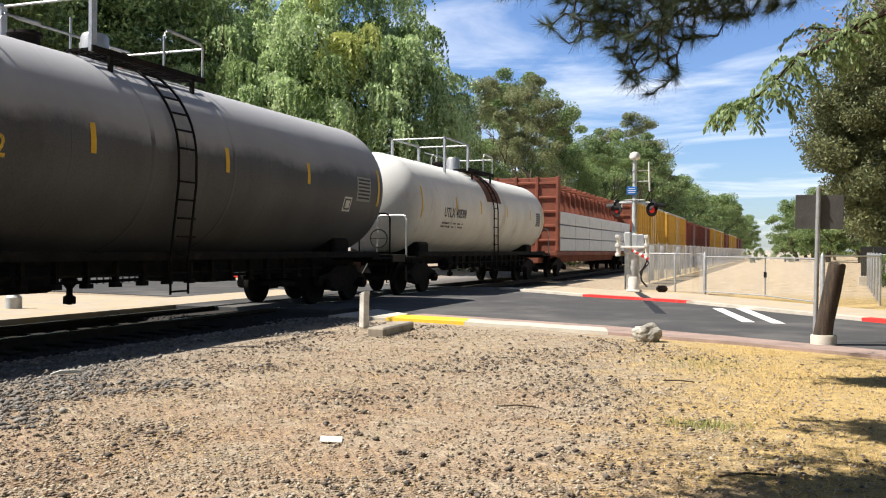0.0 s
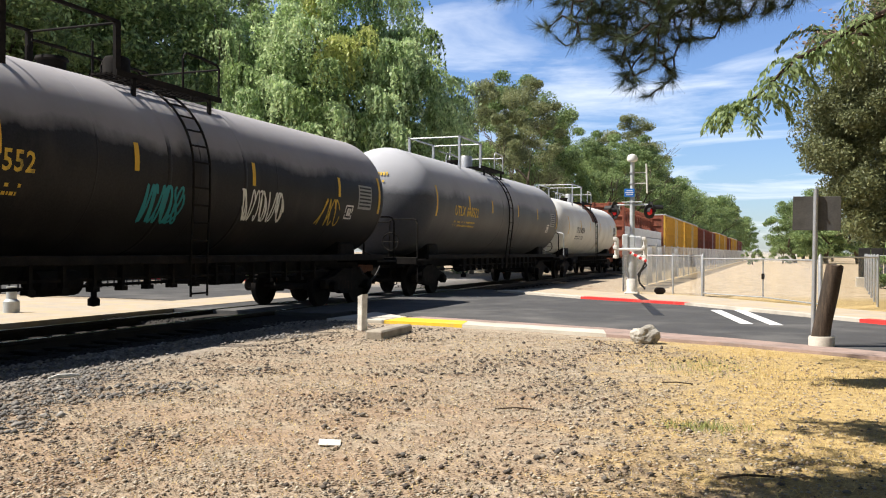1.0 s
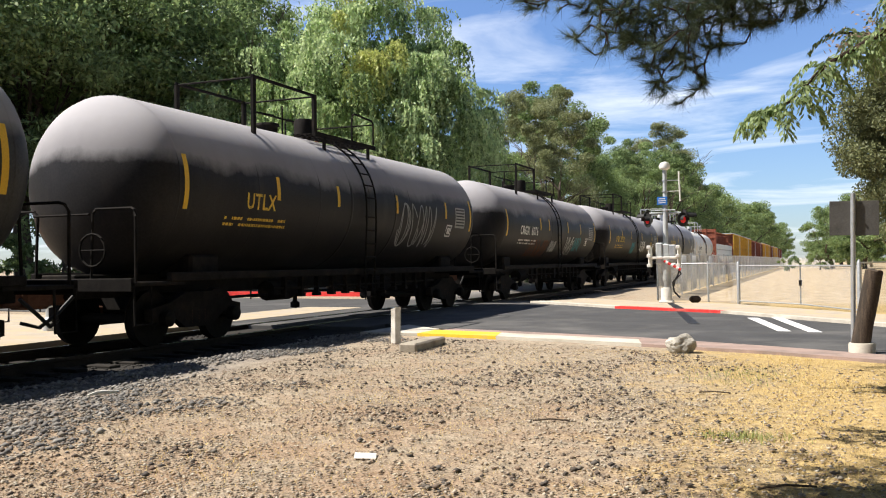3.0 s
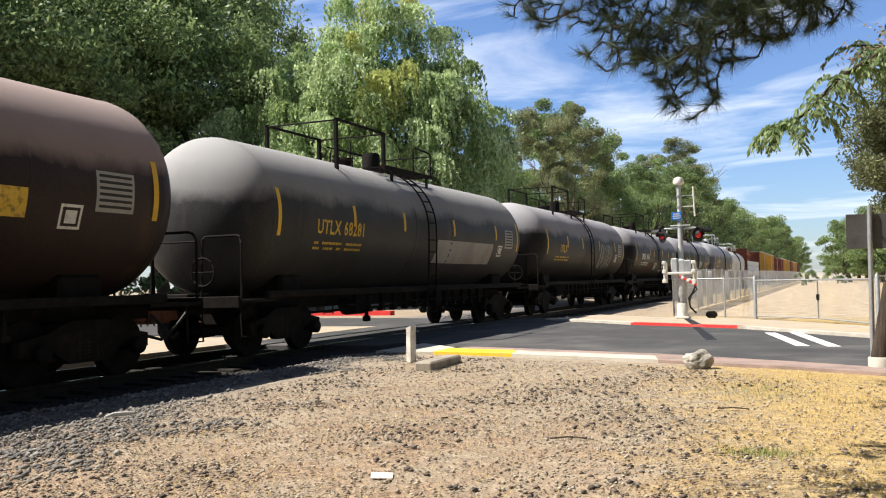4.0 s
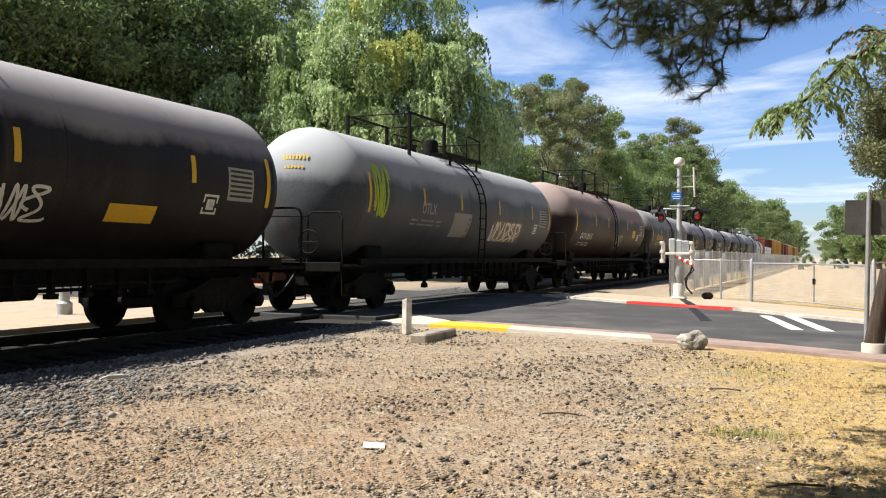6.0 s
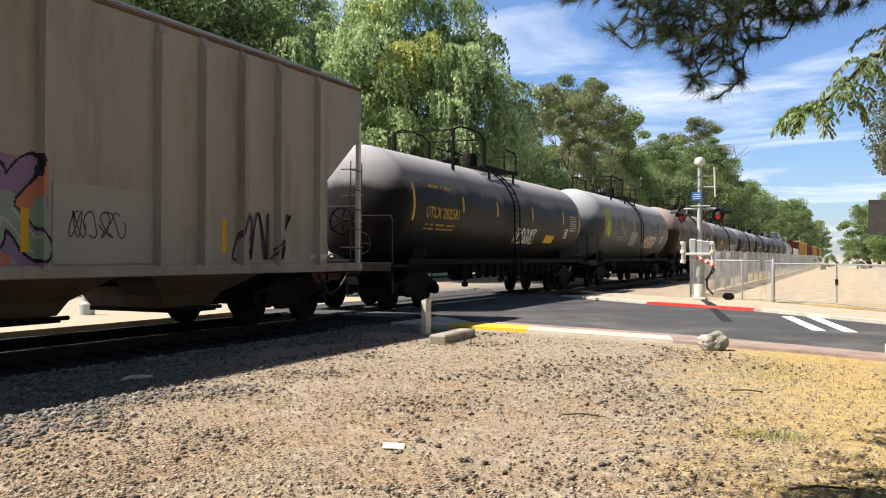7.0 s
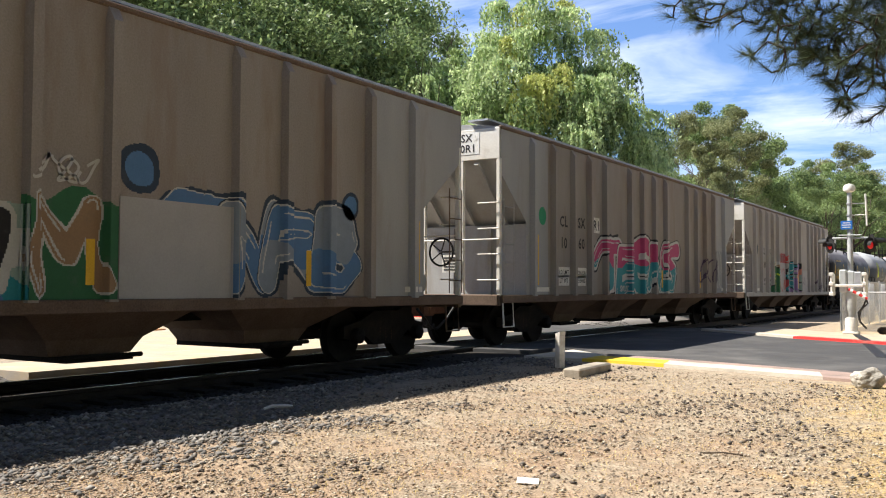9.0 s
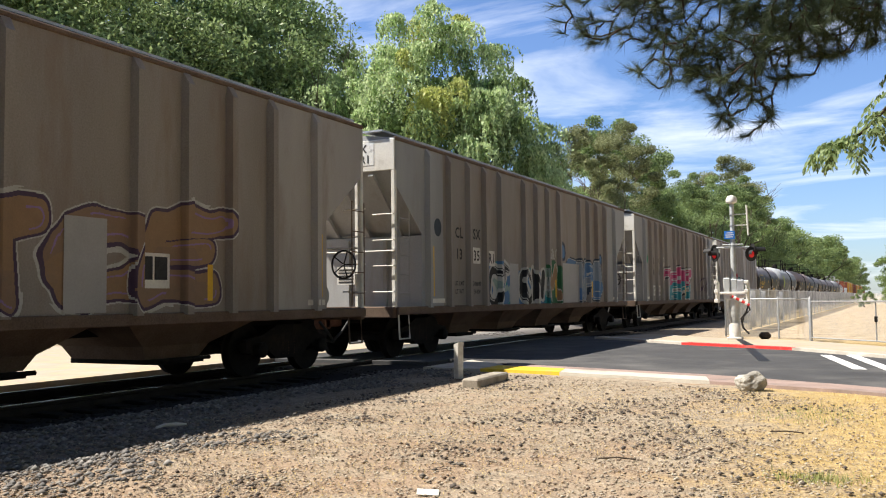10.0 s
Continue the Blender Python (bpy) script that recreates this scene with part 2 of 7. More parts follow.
M["stone"] = mat("grey_crushed_stone", (0.11, 0.105, 0.10), (0.33, 0.32, 0.30), 0.9, 14, 90, 0.2, hues=[(0.06, 0.056, 0.054), (0.20, 0.19, 0.18), (0.11, 0.105, 0.10), (0.36, 0.335, 0.30), (0.15, 0.135, 0.125), (0.26, 0.22, 0.18), (0.08, 0.075, 0.072)])
M["stone_oil_shade"] = mat("oil_shade_crushed_stone", (0.012, 0.011, 0.010), (0.045, 0.04, 0.036), 0.85, 14, 90, 0.2, island=0.6)
M["brown_stone"] = mat("dark_brown_stones", (0.06, 0.05, 0.043), (0.22, 0.19, 0.16), 0.9, 14, 90, 0.2, hues=[(0.045, 0.037, 0.032), (0.13, 0.105, 0.085), (0.07, 0.06, 0.055), (0.21, 0.14, 0.095), (0.10, 0.095, 0.09), (0.26, 0.22, 0.17)])
M["pebble"] = mat("tan_pebbles", (0.15, 0.12, 0.09), (0.47, 0.40, 0.31), 0.9, 14, 90, 0.2, hues=[(0.13, 0.09, 0.06), (0.48, 0.41, 0.31), (0.27, 0.17, 0.11), (0.36, 0.32, 0.27), (0.60, 0.53, 0.42), (0.20, 0.15, 0.115), (0.40, 0.29, 0.19)])
M["rock"] = mat("pale_rock", (0.30, 0.28, 0.24), (0.62, 0.58, 0.51), 0.9, 9, 50, 0.6, stain=(0.15, 0.14, 0.12), depth=0.02)
M["straw"] = leaf_mat("straw", (0.42, 0.29, 0.09), (0.78, 0.60, 0.26), 0.25, 0.7)
M["weed"] = leaf_mat("weed_green", (0.17, 0.20, 0.06), (0.40, 0.42, 0.16), 0.3)
M["rail"] = mat("rail_steel", (0.018, 0.013, 0.010), (0.05, 0.036, 0.027), 0.8, 4, 50, 0.1, 0.2)
M["railhead"] = mat("polished_rail", (0.45, 0.44, 0.42), (0.6, 0.59, 0.57), 0.25, 4, 50, 0.0, 1.0)
M["tie"] = mat("creosoted_wood", (0.010, 0.009, 0.008), (0.032, 0.026, 0.021), 0.9, 4, 50, 0.4, stretch=(1, 6, 6))
M["wood"] = mat("weathered_wood", (0.028, 0.02, 0.015), (0.115, 0.085, 0.062), 0.9, 7, 60, 0.7, stretch=(5, 5, 0.5), stain=(0.03, 0.025, 0.02), stain_at=0.6, depth=0.02)
M["whitewood"] = mat("white_painted_wood", (0.6, 0.58, 0.52), (0.82, 0.8, 0.75), 0.8, 6, 60, 0.3, stain=(0.35, 0.31, 0.26), stain_at=0.64)
M["galv"] = mat("galvanised_steel", (0.34, 0.35, 0.36), (0.52, 0.53, 0.54), 0.5, 8, 60, 0.05, 0.6)
M["alu"] = mat("aluminium_paint", (0.40, 0.42, 0.41), (0.56, 0.58, 0.57), 0.5, 5, 60, 0.05, 0.2, stain=(0.28, 0.28, 0.27), stain_at=0.64)
M["black"] = mat("black_metal", (0.012, 0.012, 0.012), (0.035, 0.034, 0.033), 0.6, 8, 60, 0.1)
M["grime"] = mat("grimy_iron", (0.007, 0.0065, 0.006), (0.024, 0.021, 0.019), 0.8, 5, 50, 0.3, stain=(0.04, 0.03, 0.023), stain_at=0.68, spec=0.08)
M["rusty"] = mat("rusty_iron", (0.09, 0.035, 0.02), (0.2, 0.09, 0.05), 0.85, 6, 50, 0.3)
M["redlens"] = glow_mat("red_lamp_lens", (0.4, 0.01, 0.012), 0.3)
M["blue"] = mat("blue_sign", (0.02, 0.13, 0.45), (0.04, 0.2, 0.6), 0.4, 8, 50, 0)
M["redstripe"] = mat("red_reflective", (0.5, 0.03, 0.03), (0.65, 0.05, 0.04), 0.5, 8, 50, 0)
M["signback"] = mat("dull_sign_back", (0.075, 0.073, 0.07), (0.13, 0.125, 0.12), 0.5, 4, 50, 0.05, 0.4)
M["wire"] = mesh_wire_mat("chain_link", (0.42, 0.43, 0.44), 0.3)
M["veil"] = mesh_wire_mat("chain_link_with_slats", (0.72, 0.72, 0.71), 0.7)
M["whitesheet"] = mat("white_plastic_sheet", (0.6, 0.6, 0.6), (0.78, 0.78, 0.78), 0.6, 3, 30, 0.2)
M["bark"] = mat("bark", (0.05, 0.038, 0.028), (0.16, 0.125, 0.095), 0.95, 5, 40, 0.8, stretch=(4, 4, 0.7), depth=0.03)
M["needle"] = leaf_mat("pine_needles", (0.022, 0.034, 0.02), (0.10, 0.14, 0.075), 0.2, 0.45)
M["twig"] = mat("dark_twig", (0.022, 0.014, 0.012), (0.06, 0.038, 0.03), 0.9, 20, 90, 0.3)
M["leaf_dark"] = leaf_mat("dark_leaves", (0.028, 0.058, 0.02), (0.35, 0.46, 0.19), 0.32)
M["leaf_deep"] = leaf_mat("deep_shade_leaves", (0.026, 0.052, 0.018), (0.45, 0.58, 0.25), 0.34)
M["leaf_mid"] = leaf_mat("mid_leaves", (0.055, 0.105, 0.032), (0.42, 0.54, 0.22), 0.4)
M["leaf_olive"] = leaf_mat("olive_leaves", (0.035, 0.045, 0.02), (0.24, 0.26, 0.12), 0.22)
M["leaf_brown"] = leaf_mat("browned_leaves", (0.06, 0.085, 0.035), (0.38, 0.40, 0.20), 0.34)
M["leaf_willow"] = leaf_mat("willow_leaves", (0.14, 0.24, 0.09), (0.70, 0.82, 0.44), 0.45)
M["leaf_yellow"] = leaf_mat("yellow_willow_leaves", (0.30, 0.36, 0.09), (0.66, 0.68, 0.26), 0.4)
M["leaf_mimosa"] = leaf_mat("mimosa_leaves", (0.05, 0.10, 0.03), (0.40, 0.50, 0.24), 0.45)
M["flower"] = leaf_mat("faded_pink_flower", (0.30, 0.22, 0.17), (0.52, 0.40, 0.33), 0.3)
M["stripe"] = mat("yellow_reflector", (0.62, 0.36, 0.02), (0.82, 0.52, 0.04), 0.5, 3, 50, 0, stain=(0.3, 0.2, 0.05), stain_at=0.7)
M["mark_white"] = mat("white_marking", (0.66, 0.66, 0.63), (0.84, 0.84, 0.81), 0.7, 9, 50, 0, stain=(0.2, 0.19, 0.17), stain_at=0.66, stain_scale=7)
M["mark_yellow"] = mat("yellow_marking", (0.6, 0.38, 0.04), (0.82, 0.56, 0.09), 0.7, 9, 50, 0, stain=(0.12, 0.1, 0.05), stain_at=0.62, stain_scale=9)
M["mark_black"] = mat("black_marking", (0.02, 0.02, 0.02), (0.05, 0.05, 0.05), 0.7, 9, 50, 0)
M["decal"] = mat("grey_data_panel", (0.3, 0.3, 0.29), (0.42, 0.42, 0.4), 0.7, 9, 50, 0)


def tank_paint(name, dark, light, rust, sunlit_dust=None):
    """Glossy-dull tank paint; the shell's dusty, ragged-streaked top has sunlight painted in."""
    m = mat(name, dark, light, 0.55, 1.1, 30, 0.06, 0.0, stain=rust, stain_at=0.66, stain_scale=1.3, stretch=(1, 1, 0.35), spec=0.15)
    if sunlit_dust:
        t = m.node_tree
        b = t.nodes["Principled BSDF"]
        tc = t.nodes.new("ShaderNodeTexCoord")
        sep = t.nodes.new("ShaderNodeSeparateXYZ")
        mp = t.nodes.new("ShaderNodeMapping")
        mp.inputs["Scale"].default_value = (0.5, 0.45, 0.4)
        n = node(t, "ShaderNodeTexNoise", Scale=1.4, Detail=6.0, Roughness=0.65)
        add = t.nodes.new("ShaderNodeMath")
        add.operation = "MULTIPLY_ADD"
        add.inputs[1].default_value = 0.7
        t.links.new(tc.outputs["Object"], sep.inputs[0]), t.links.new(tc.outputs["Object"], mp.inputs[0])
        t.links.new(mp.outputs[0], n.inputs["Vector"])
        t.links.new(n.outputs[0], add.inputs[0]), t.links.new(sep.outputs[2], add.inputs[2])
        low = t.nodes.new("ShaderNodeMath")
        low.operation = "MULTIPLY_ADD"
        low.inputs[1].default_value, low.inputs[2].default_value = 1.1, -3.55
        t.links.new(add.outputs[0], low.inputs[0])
        # Paler with height: the sunlit upper shell is put into the colour.
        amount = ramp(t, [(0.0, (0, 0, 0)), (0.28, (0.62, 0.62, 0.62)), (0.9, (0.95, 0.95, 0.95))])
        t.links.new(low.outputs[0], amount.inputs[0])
        mx = node(t, "ShaderNodeMixRGB", Color2=(*sunlit_dust, 1))
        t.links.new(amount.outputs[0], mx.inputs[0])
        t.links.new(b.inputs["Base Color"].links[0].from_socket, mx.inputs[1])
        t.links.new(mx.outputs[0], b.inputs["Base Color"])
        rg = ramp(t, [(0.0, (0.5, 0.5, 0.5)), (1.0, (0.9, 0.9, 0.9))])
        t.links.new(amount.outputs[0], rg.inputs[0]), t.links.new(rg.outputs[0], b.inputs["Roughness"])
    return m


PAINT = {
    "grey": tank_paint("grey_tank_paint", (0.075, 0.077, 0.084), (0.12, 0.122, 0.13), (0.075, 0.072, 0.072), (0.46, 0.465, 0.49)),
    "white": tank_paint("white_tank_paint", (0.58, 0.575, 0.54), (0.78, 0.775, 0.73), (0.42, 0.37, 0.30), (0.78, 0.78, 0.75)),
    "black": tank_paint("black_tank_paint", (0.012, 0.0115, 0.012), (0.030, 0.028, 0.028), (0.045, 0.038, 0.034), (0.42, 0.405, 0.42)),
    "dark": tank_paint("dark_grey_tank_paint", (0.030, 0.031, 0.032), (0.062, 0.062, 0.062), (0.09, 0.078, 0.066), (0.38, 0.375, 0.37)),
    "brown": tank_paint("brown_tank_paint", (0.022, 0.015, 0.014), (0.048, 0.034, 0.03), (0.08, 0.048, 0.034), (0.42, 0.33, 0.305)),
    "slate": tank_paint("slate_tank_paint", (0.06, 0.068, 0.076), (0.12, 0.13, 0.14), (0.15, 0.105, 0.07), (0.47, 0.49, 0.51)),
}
M["hop_grey"] = mat("grey_hopper_paint", (0.275, 0.28, 0.28), (0.38, 0.385, 0.38), 0.7, 1.0, 40, 0.08, stain=(0.27, 0.25, 0.22), stain_at=0.66, stretch=(1, 1, 0.25))
M["hop_beige"] = mat("beige_hopper_paint", (0.31, 0.295, 0.275), (0.42, 0.40, 0.375), 0.7, 1.0, 40, 0.08, stain=(0.27, 0.23, 0.19), stain_at=0.64, stretch=(1, 1, 0.25))
M["hop_brown"] = mat("dusty_brown_hopper_paint", (0.225, 0.20, 0.177), (0.335, 0.304, 0.274), 0.75, 1.0, 40, 0.08, stain=(0.23, 0.175, 0.135), stain_at=0.64, stretch=(1, 1, 0.22))
M["hop_patch"] = mat("fresh_grey_paint_patch", (0.35, 0.345, 0.335), (0.42, 0.415, 0.405), 0.7, 2, 40, 0.03)
M["hop_white"] = mat("white_end_paint", (0.62, 0.6, 0.55), (0.8, 0.78, 0.72), 0.7, 3, 40, 0.05, stain=(0.4, 0.36, 0.3), stain_at=0.66)
M["hop_under"] = mat("brown_dusty_steel", (0.09, 0.06, 0.042), (0.19, 0.135, 0.10), 0.85, 2, 40, 0.2)
M["green_dot"] = mat("green_dot_paint", (0.01, 0.2, 0.09), (0.02, 0.3, 0.14), 0.6, 6, 50, 0)
M["dark_dot"] = mat("dark_dot_paint", (0.02, 0.035, 0.05), (0.04, 0.06, 0.08), 0.6, 6, 50, 0)
M["car_yellow"] = mat("yellow_boxcar_paint", (0.58, 0.32, 0.04), (0.75, 0.46, 0.08), 0.7, 0.8, 30, 0.05, stain=(0.4, 0.2, 0.05), stain_at=0.64)
M["car_brown"] = mat("oxide_red_paint", (0.20, 0.06, 0.035), (0.31, 0.10, 0.06), 0.75, 0.8, 30, 0.05, stain=(0.12, 0.05, 0.03), stain_at=0.62)
M["wrap"] = mat("white_lumber_wrap", (0.55, 0.57, 0.6), (0.75, 0.77, 0.8), 0.45, 3, 20, 0.3)
M["shingle"] = mat("grey_shingles", (0.2, 0.19, 0.18), (0.36, 0.34, 0.32), 0.9, 5, 30, 0.3)
M["stucco"] = mat("pale_stucco", (0.5, 0.48, 0.44), (0.64, 0.62, 0.57), 0.9, 2, 50, 0.2)
M["terracotta"] = mat("terracotta_mulch", (0.42, 0.2, 0.09), (0.6, 0.33, 0.17), 0.95, 8, 60, 0.5)
for _n, _c in {"g_teal": (0.03, 0.26, 0.3), "g_pink": (0.5, 0.06, 0.17), "g_blue": (0.09, 0.2, 0.38), "g_green": (0.03, 0.14, 0.06), "g_white": (0.55, 0.55, 0.52), "g_orange": (0.32, 0.205, 0.115), "g_lilac": (0.3, 0.2, 0.4), "g_red": (0.5, 0.06, 0.06), "g_salmon": (0.6, 0.24, 0.16), "g_black": (0.02, 0.02, 0.022), "g_lime": (0.5, 0.62, 0.05), "g_mint": (0.30, 0.40, 0.36), "g_plum": (0.08, 0.05, 0.09), "g_steel": (0.24, 0.29, 0.35), "g_night": (0.03, 0.05, 0.08), "g_rustpaint": (0.28, 0.185, 0.12)}.items():
    M[_n] = mat(_n.replace("g_", "spray_"), tuple(c * 0.8 for c in _c), _c, 0.65, 5, 50, 0, stain=tuple(c * 0.55 + 0.05 for c in _c), stain_at=0.68, stain_scale=3)

# ---------------------------------------------------------------- mesh building


class Shape:
    """Gathers vertices and faces of one part."""

    def __init__(self):
        self.v, self.f, self.m = [], [], []

    def add(self, verts, faces, slot=0):
        n = len(self.v)
        self.v += [tuple(p) for p in verts]
        self.f += [tuple(i + n for i in f) for f in faces]
        self.m += [slot] * len(faces)
        return self

    def box(self, x0, x1, y0, y1, z0, z1, slot=0, c=0.0, turn=None):
        """A box, with its edges taken off by c."""
        c = min(c, 0.45 * min(x1 - x0, y1 - y0, z1 - z0))
        lo, hi = (x0, y0, z0), (x1, y1, z1)
        if c <= 0:
            vs = [(a, b, d) for a in (x0, x1) for b in (y0, y1) for d in (z0, z1)]
            fs = [(0, 1, 3, 2), (4, 6, 7, 5), (0, 4, 5, 1), (2, 3, 7, 6), (0, 2, 6, 4), (1, 5, 7, 3)]
        else:
            vs, at = [], {}
            for s in [(a, b, d) for a in (0, 1) for b in (0, 1) for d in (0, 1)]:
                for ax in range(3):
                    p = [(hi if s[k] else lo)[k] + (0 if k == ax else (-c if s[k] else c)) for k in range(3)]
                    at[s, ax] = len(vs)
                    vs.append(p)
            fs = []
            for ax in range(3):
                b, d = (ax + 1) % 3, (ax + 2) % 3
                for side in (0, 1):
                    ring = []
                    for q in ((0, 0), (1, 0), (1, 1), (0, 1)):
                        s = [0, 0, 0]
                        s[ax], s[b], s[d] = side, *q
                        ring.append(at[tuple(s), ax])
                    fs.append(tuple(ring if side else ring[::-1]))
                for q in ((0, 0), (1, 0), (1, 1), (0, 1)):
                    s0 = [0, 0, 0]
                    s0[b], s0[d] = q
                    s1 = list(s0)
                    s1[ax] = 1
                    fs.append((at[tuple(s0), b], at[tuple(s1), b], at[tuple(s1), d], at[tuple(s0), d]))
            for s in [(a, b, d) for a in (0, 1) for b in (0, 1) for d in (0, 1)]:
                fs.append((at[s, 0], at[s, 1], at[s, 2]))
        if turn is not None:
            vs = [turn @ Vector(p) for p in vs]
        return self.add(vs, fs, slot)

    def tube(self, points, r, n=8, slot=0, caps=True, taper=None):
        """A round bar through points."""
        pts = [Vector(p) for p in points]
        rings = []
        for i, p in enumerate(pts):
            way = (pts[min(i + 1, len(pts) - 1)] - pts[max(i - 1, 0)]).normalized()
            side = way.cross(Vector((0, 0, 1)) if abs(way.z) < 0.9 else Vector((0, 1, 0))).normalized()
            up = side.cross(way)
            rr = r if taper is None else taper[i]
            rings.append([p + rr * (math.cos(a) * side + math.sin(a) * up) for a in (2 * math.pi * k / n for k in range(n))])
        fs = [(i * n + k, i * n + (k + 1) % n, (i + 1) * n + (k + 1) % n, (i + 1) * n + k) for i in range(len(pts) - 1) for k in range(n)]
        if caps:
            fs += [tuple(range(n))[::-1], tuple(range((len(pts) - 1) * n, len(pts) * n))]
        return self.add([q for ring in rings for q in ring], fs, slot)

    def lathe(self, profile, n=24, axis="z", at=(0, 0, 0), slot=0, closed=False):
        """Spins (radius, along) round an axis through at."""
        vs = []
        for rr, h in profile:
            for k in range(n):
                a = 2 * math.pi * k / n
                c, s = rr * math.cos(a), rr * math.sin(a)
                p = {"z": (c, s, h), "y": (s, h, c), "x": (h, c, s)}[axis]
                vs.append((p[0] + at[0], p[1] + at[1], p[2] + at[2]))
        m = len(profile)
        fs = [(i * n + k, i * n + (k + 1) % n, (i + 1) * n + (k + 1) % n, (i + 1) * n + k) for i in range(m - 1) for k in range(n)]
        if closed:
            fs += [tuple(range(n))[::-1], tuple(range((m - 1) * n, m * n))]
        return self.add(vs, fs, slot)

    def slab(self, outline, z0, z1, slot=0):
        n = len(outline)
        vs = [(x, y, z0) for x, y in outline] + [(x, y, z1) for x, y in outline]
        fs = [tuple(range(n))[::-1], tuple(range(n, 2 * n))] + [(k, (k + 1) % n, n + (k + 1) % n, n + k) for k in range(n)]
        return self.add(vs, fs, slot)

    def mesh(self, name, mats, smooth=False):
        me = bpy.data.meshes.new(name)
        me.from_pydata(self.v, [], self.f)
        for m in mats if isinstance(mats, (list, tuple)) else [mats]:
            me.materials.append(m)
        if any(self.m):
            me.polygons.foreach_set("material_index", self.m)
        bm = bmesh.new()
        bm.from_mesh(me)
        if len(bm.faces) < 20000:
            bmesh.ops.recalc_face_normals(bm, faces=bm.faces)
            bm.to_mesh(me)
        bm.free()
        if smooth:
            me.polygons.foreach_set("use_smooth", [True] * len(me.polygons))
            try:
                me.set_sharp_from_angle(angle=radians(38))
            except AttributeError:
                pass
        me.update()
        return me


def part(name, shape, material, parent, label="", smooth=False, at=None):
    me = shape.mesh(name, material, smooth) if isinstance(shape, Shape) else shape
    ob = new(name, me)
    ob.parent = parent
    if at is not None:
        ob.matrix_basis = at
    if label:
        ob["label"] = label
    return ob


def thing(name, label, category, group="", at=None):
    ob = new(name)
    ob.empty_display_size = 0.3
    if at is not None:
        ob.matrix_basis = at
    return tagged(ob, label, category, group)


def setting(name, shape, material, label, category, smooth=False):
    ob = new(name, shape.mesh(name, material, smooth))
    return tagged(ob, label, category, kind="structure")


def cloud_mesh(name, verts, quads, material):
    """A mesh of very many small faces."""
    me = bpy.data.meshes.new(name)
    verts, quads = np.asarray(verts, np.float32), np.asarray(quads, np.int32)
    k = quads.shape[1]
    me.vertices.add(len(verts))
    me.vertices.foreach_set("co", verts.ravel())
    me.loops.add(quads.size)
    me.loops.foreach_set("vertex_index", quads.ravel())
    me.polygons.add(len(quads))
    me.polygons.foreach_set("loop_start", np.arange(len(quads), dtype=np.int32) * k)
    me.update(calc_edges=True)
    me.materials.append(material)
    return me


def letters(text, size, spacing=1.0):
    """The flat mesh of a word: (vertices in x and y, faces), centred."""
    cu = bpy.data.curves.new("word", "FONT")
    cu.body, cu.size, cu.space_character, cu.resolution_u = text, size, spacing, 2
    cu.offset = 0.02 * size
    cu.align_x, cu.align_y = "CENTER", "CENTER"
    ob = bpy.data.objects.new("word", cu)
    me = bpy.data.meshes.new_from_object(ob)
    vs = [tuple(v.co) for v in me.vertices]
    fs = [tuple(p.vertices) for p in me.polygons]
    bpy.data.objects.remove(ob)
    bpy.data.meshes.remove(me)
    bpy.data.curves.remove(cu)
    return vs, fs


# ---------------------------------------------------------------- ground, road, rails
TRACK = -10.75
rng = np.random.default_rng(7)


def dip(x, y):
    """The track lies in a shallow bed but for the crossing."""
    d = abs(x - TRACK)
    bed = -0.15 * min(1, max(0, (2.7 - d) / 0.7))
    if 14.0 < y < 30.5:
        bed *= 0.35
    return bed


def ground_sheet():
    xs = sorted(set([-900, -400, -200, -120, -80, -60, -45, -35, -28, -22, -18, -16] + [round(-15 + 0.3 * i, 2) for i in range(74)] + [8, 9, 10, 12, 15, 20, 28, 40, 60, 100, 200, 400, 900]))
    ys = sorted(set([-300, -100, -50, -25, -12, -6, -3] + [round(-1 + 0.3 * i, 2) for i in range(110)] + [33, 35, 38, 42, 48, 56, 66, 80, 100, 130, 170, 230, 320, 450, 650, 1000, 1600]))
    sh = Shape()
    for y in ys:
        for x in xs:
            z = dip(x, y) - 0.012
            if -9 < x < 8 and -1 < y < 32:
                z += 0.018 * (noise.noise((x * 0.9, y * 0.9, 3.0)) - 0.6)
            sh.v.append((x, y, z))
    n = len(xs)
    for j in range(len(ys) - 1):
        for i in range(n - 1):
            sh.f.append((j * n + i, j * n + i + 1, (j + 1) * n + i + 1, (j + 1) * n + i))
            sh.m.append(0)
    return setting("ground", sh, M["ground"], "dry bare dirt with gravel, straw and a dry field", "ground", True)


ground_sheet()
NEAR_EDGE = [(-7.75, 17.3), (-6.56, 16.45), (-2.69, 15.2), (1.33, 12.85), (6.0, 9.9), (60, -26)]
FAR_EDGE = [(60, -18), (6.0, 13.9), (1.9, 17.9), (-2.05, 22.7), (-5.0, 24.6), (-8.3, 27.6)]
setting("road", Shape().slab([(-60, 26), (-14.5, 19.6)] + NEAR_EDGE + FAR_EDGE + [(-14.5, 30.0), (-60, 35)], -0.1, 0.012), M["asphalt"], "dark asphalt road crossing the railway tracks", "road")


def strip(name, a, b, z0, z1, material, label, category="kerb"):
    """A band between two lines of points."""
    return setting(name, Shape().slab(list(a) + list(b)[::-1], z0, z1), material, label, category)


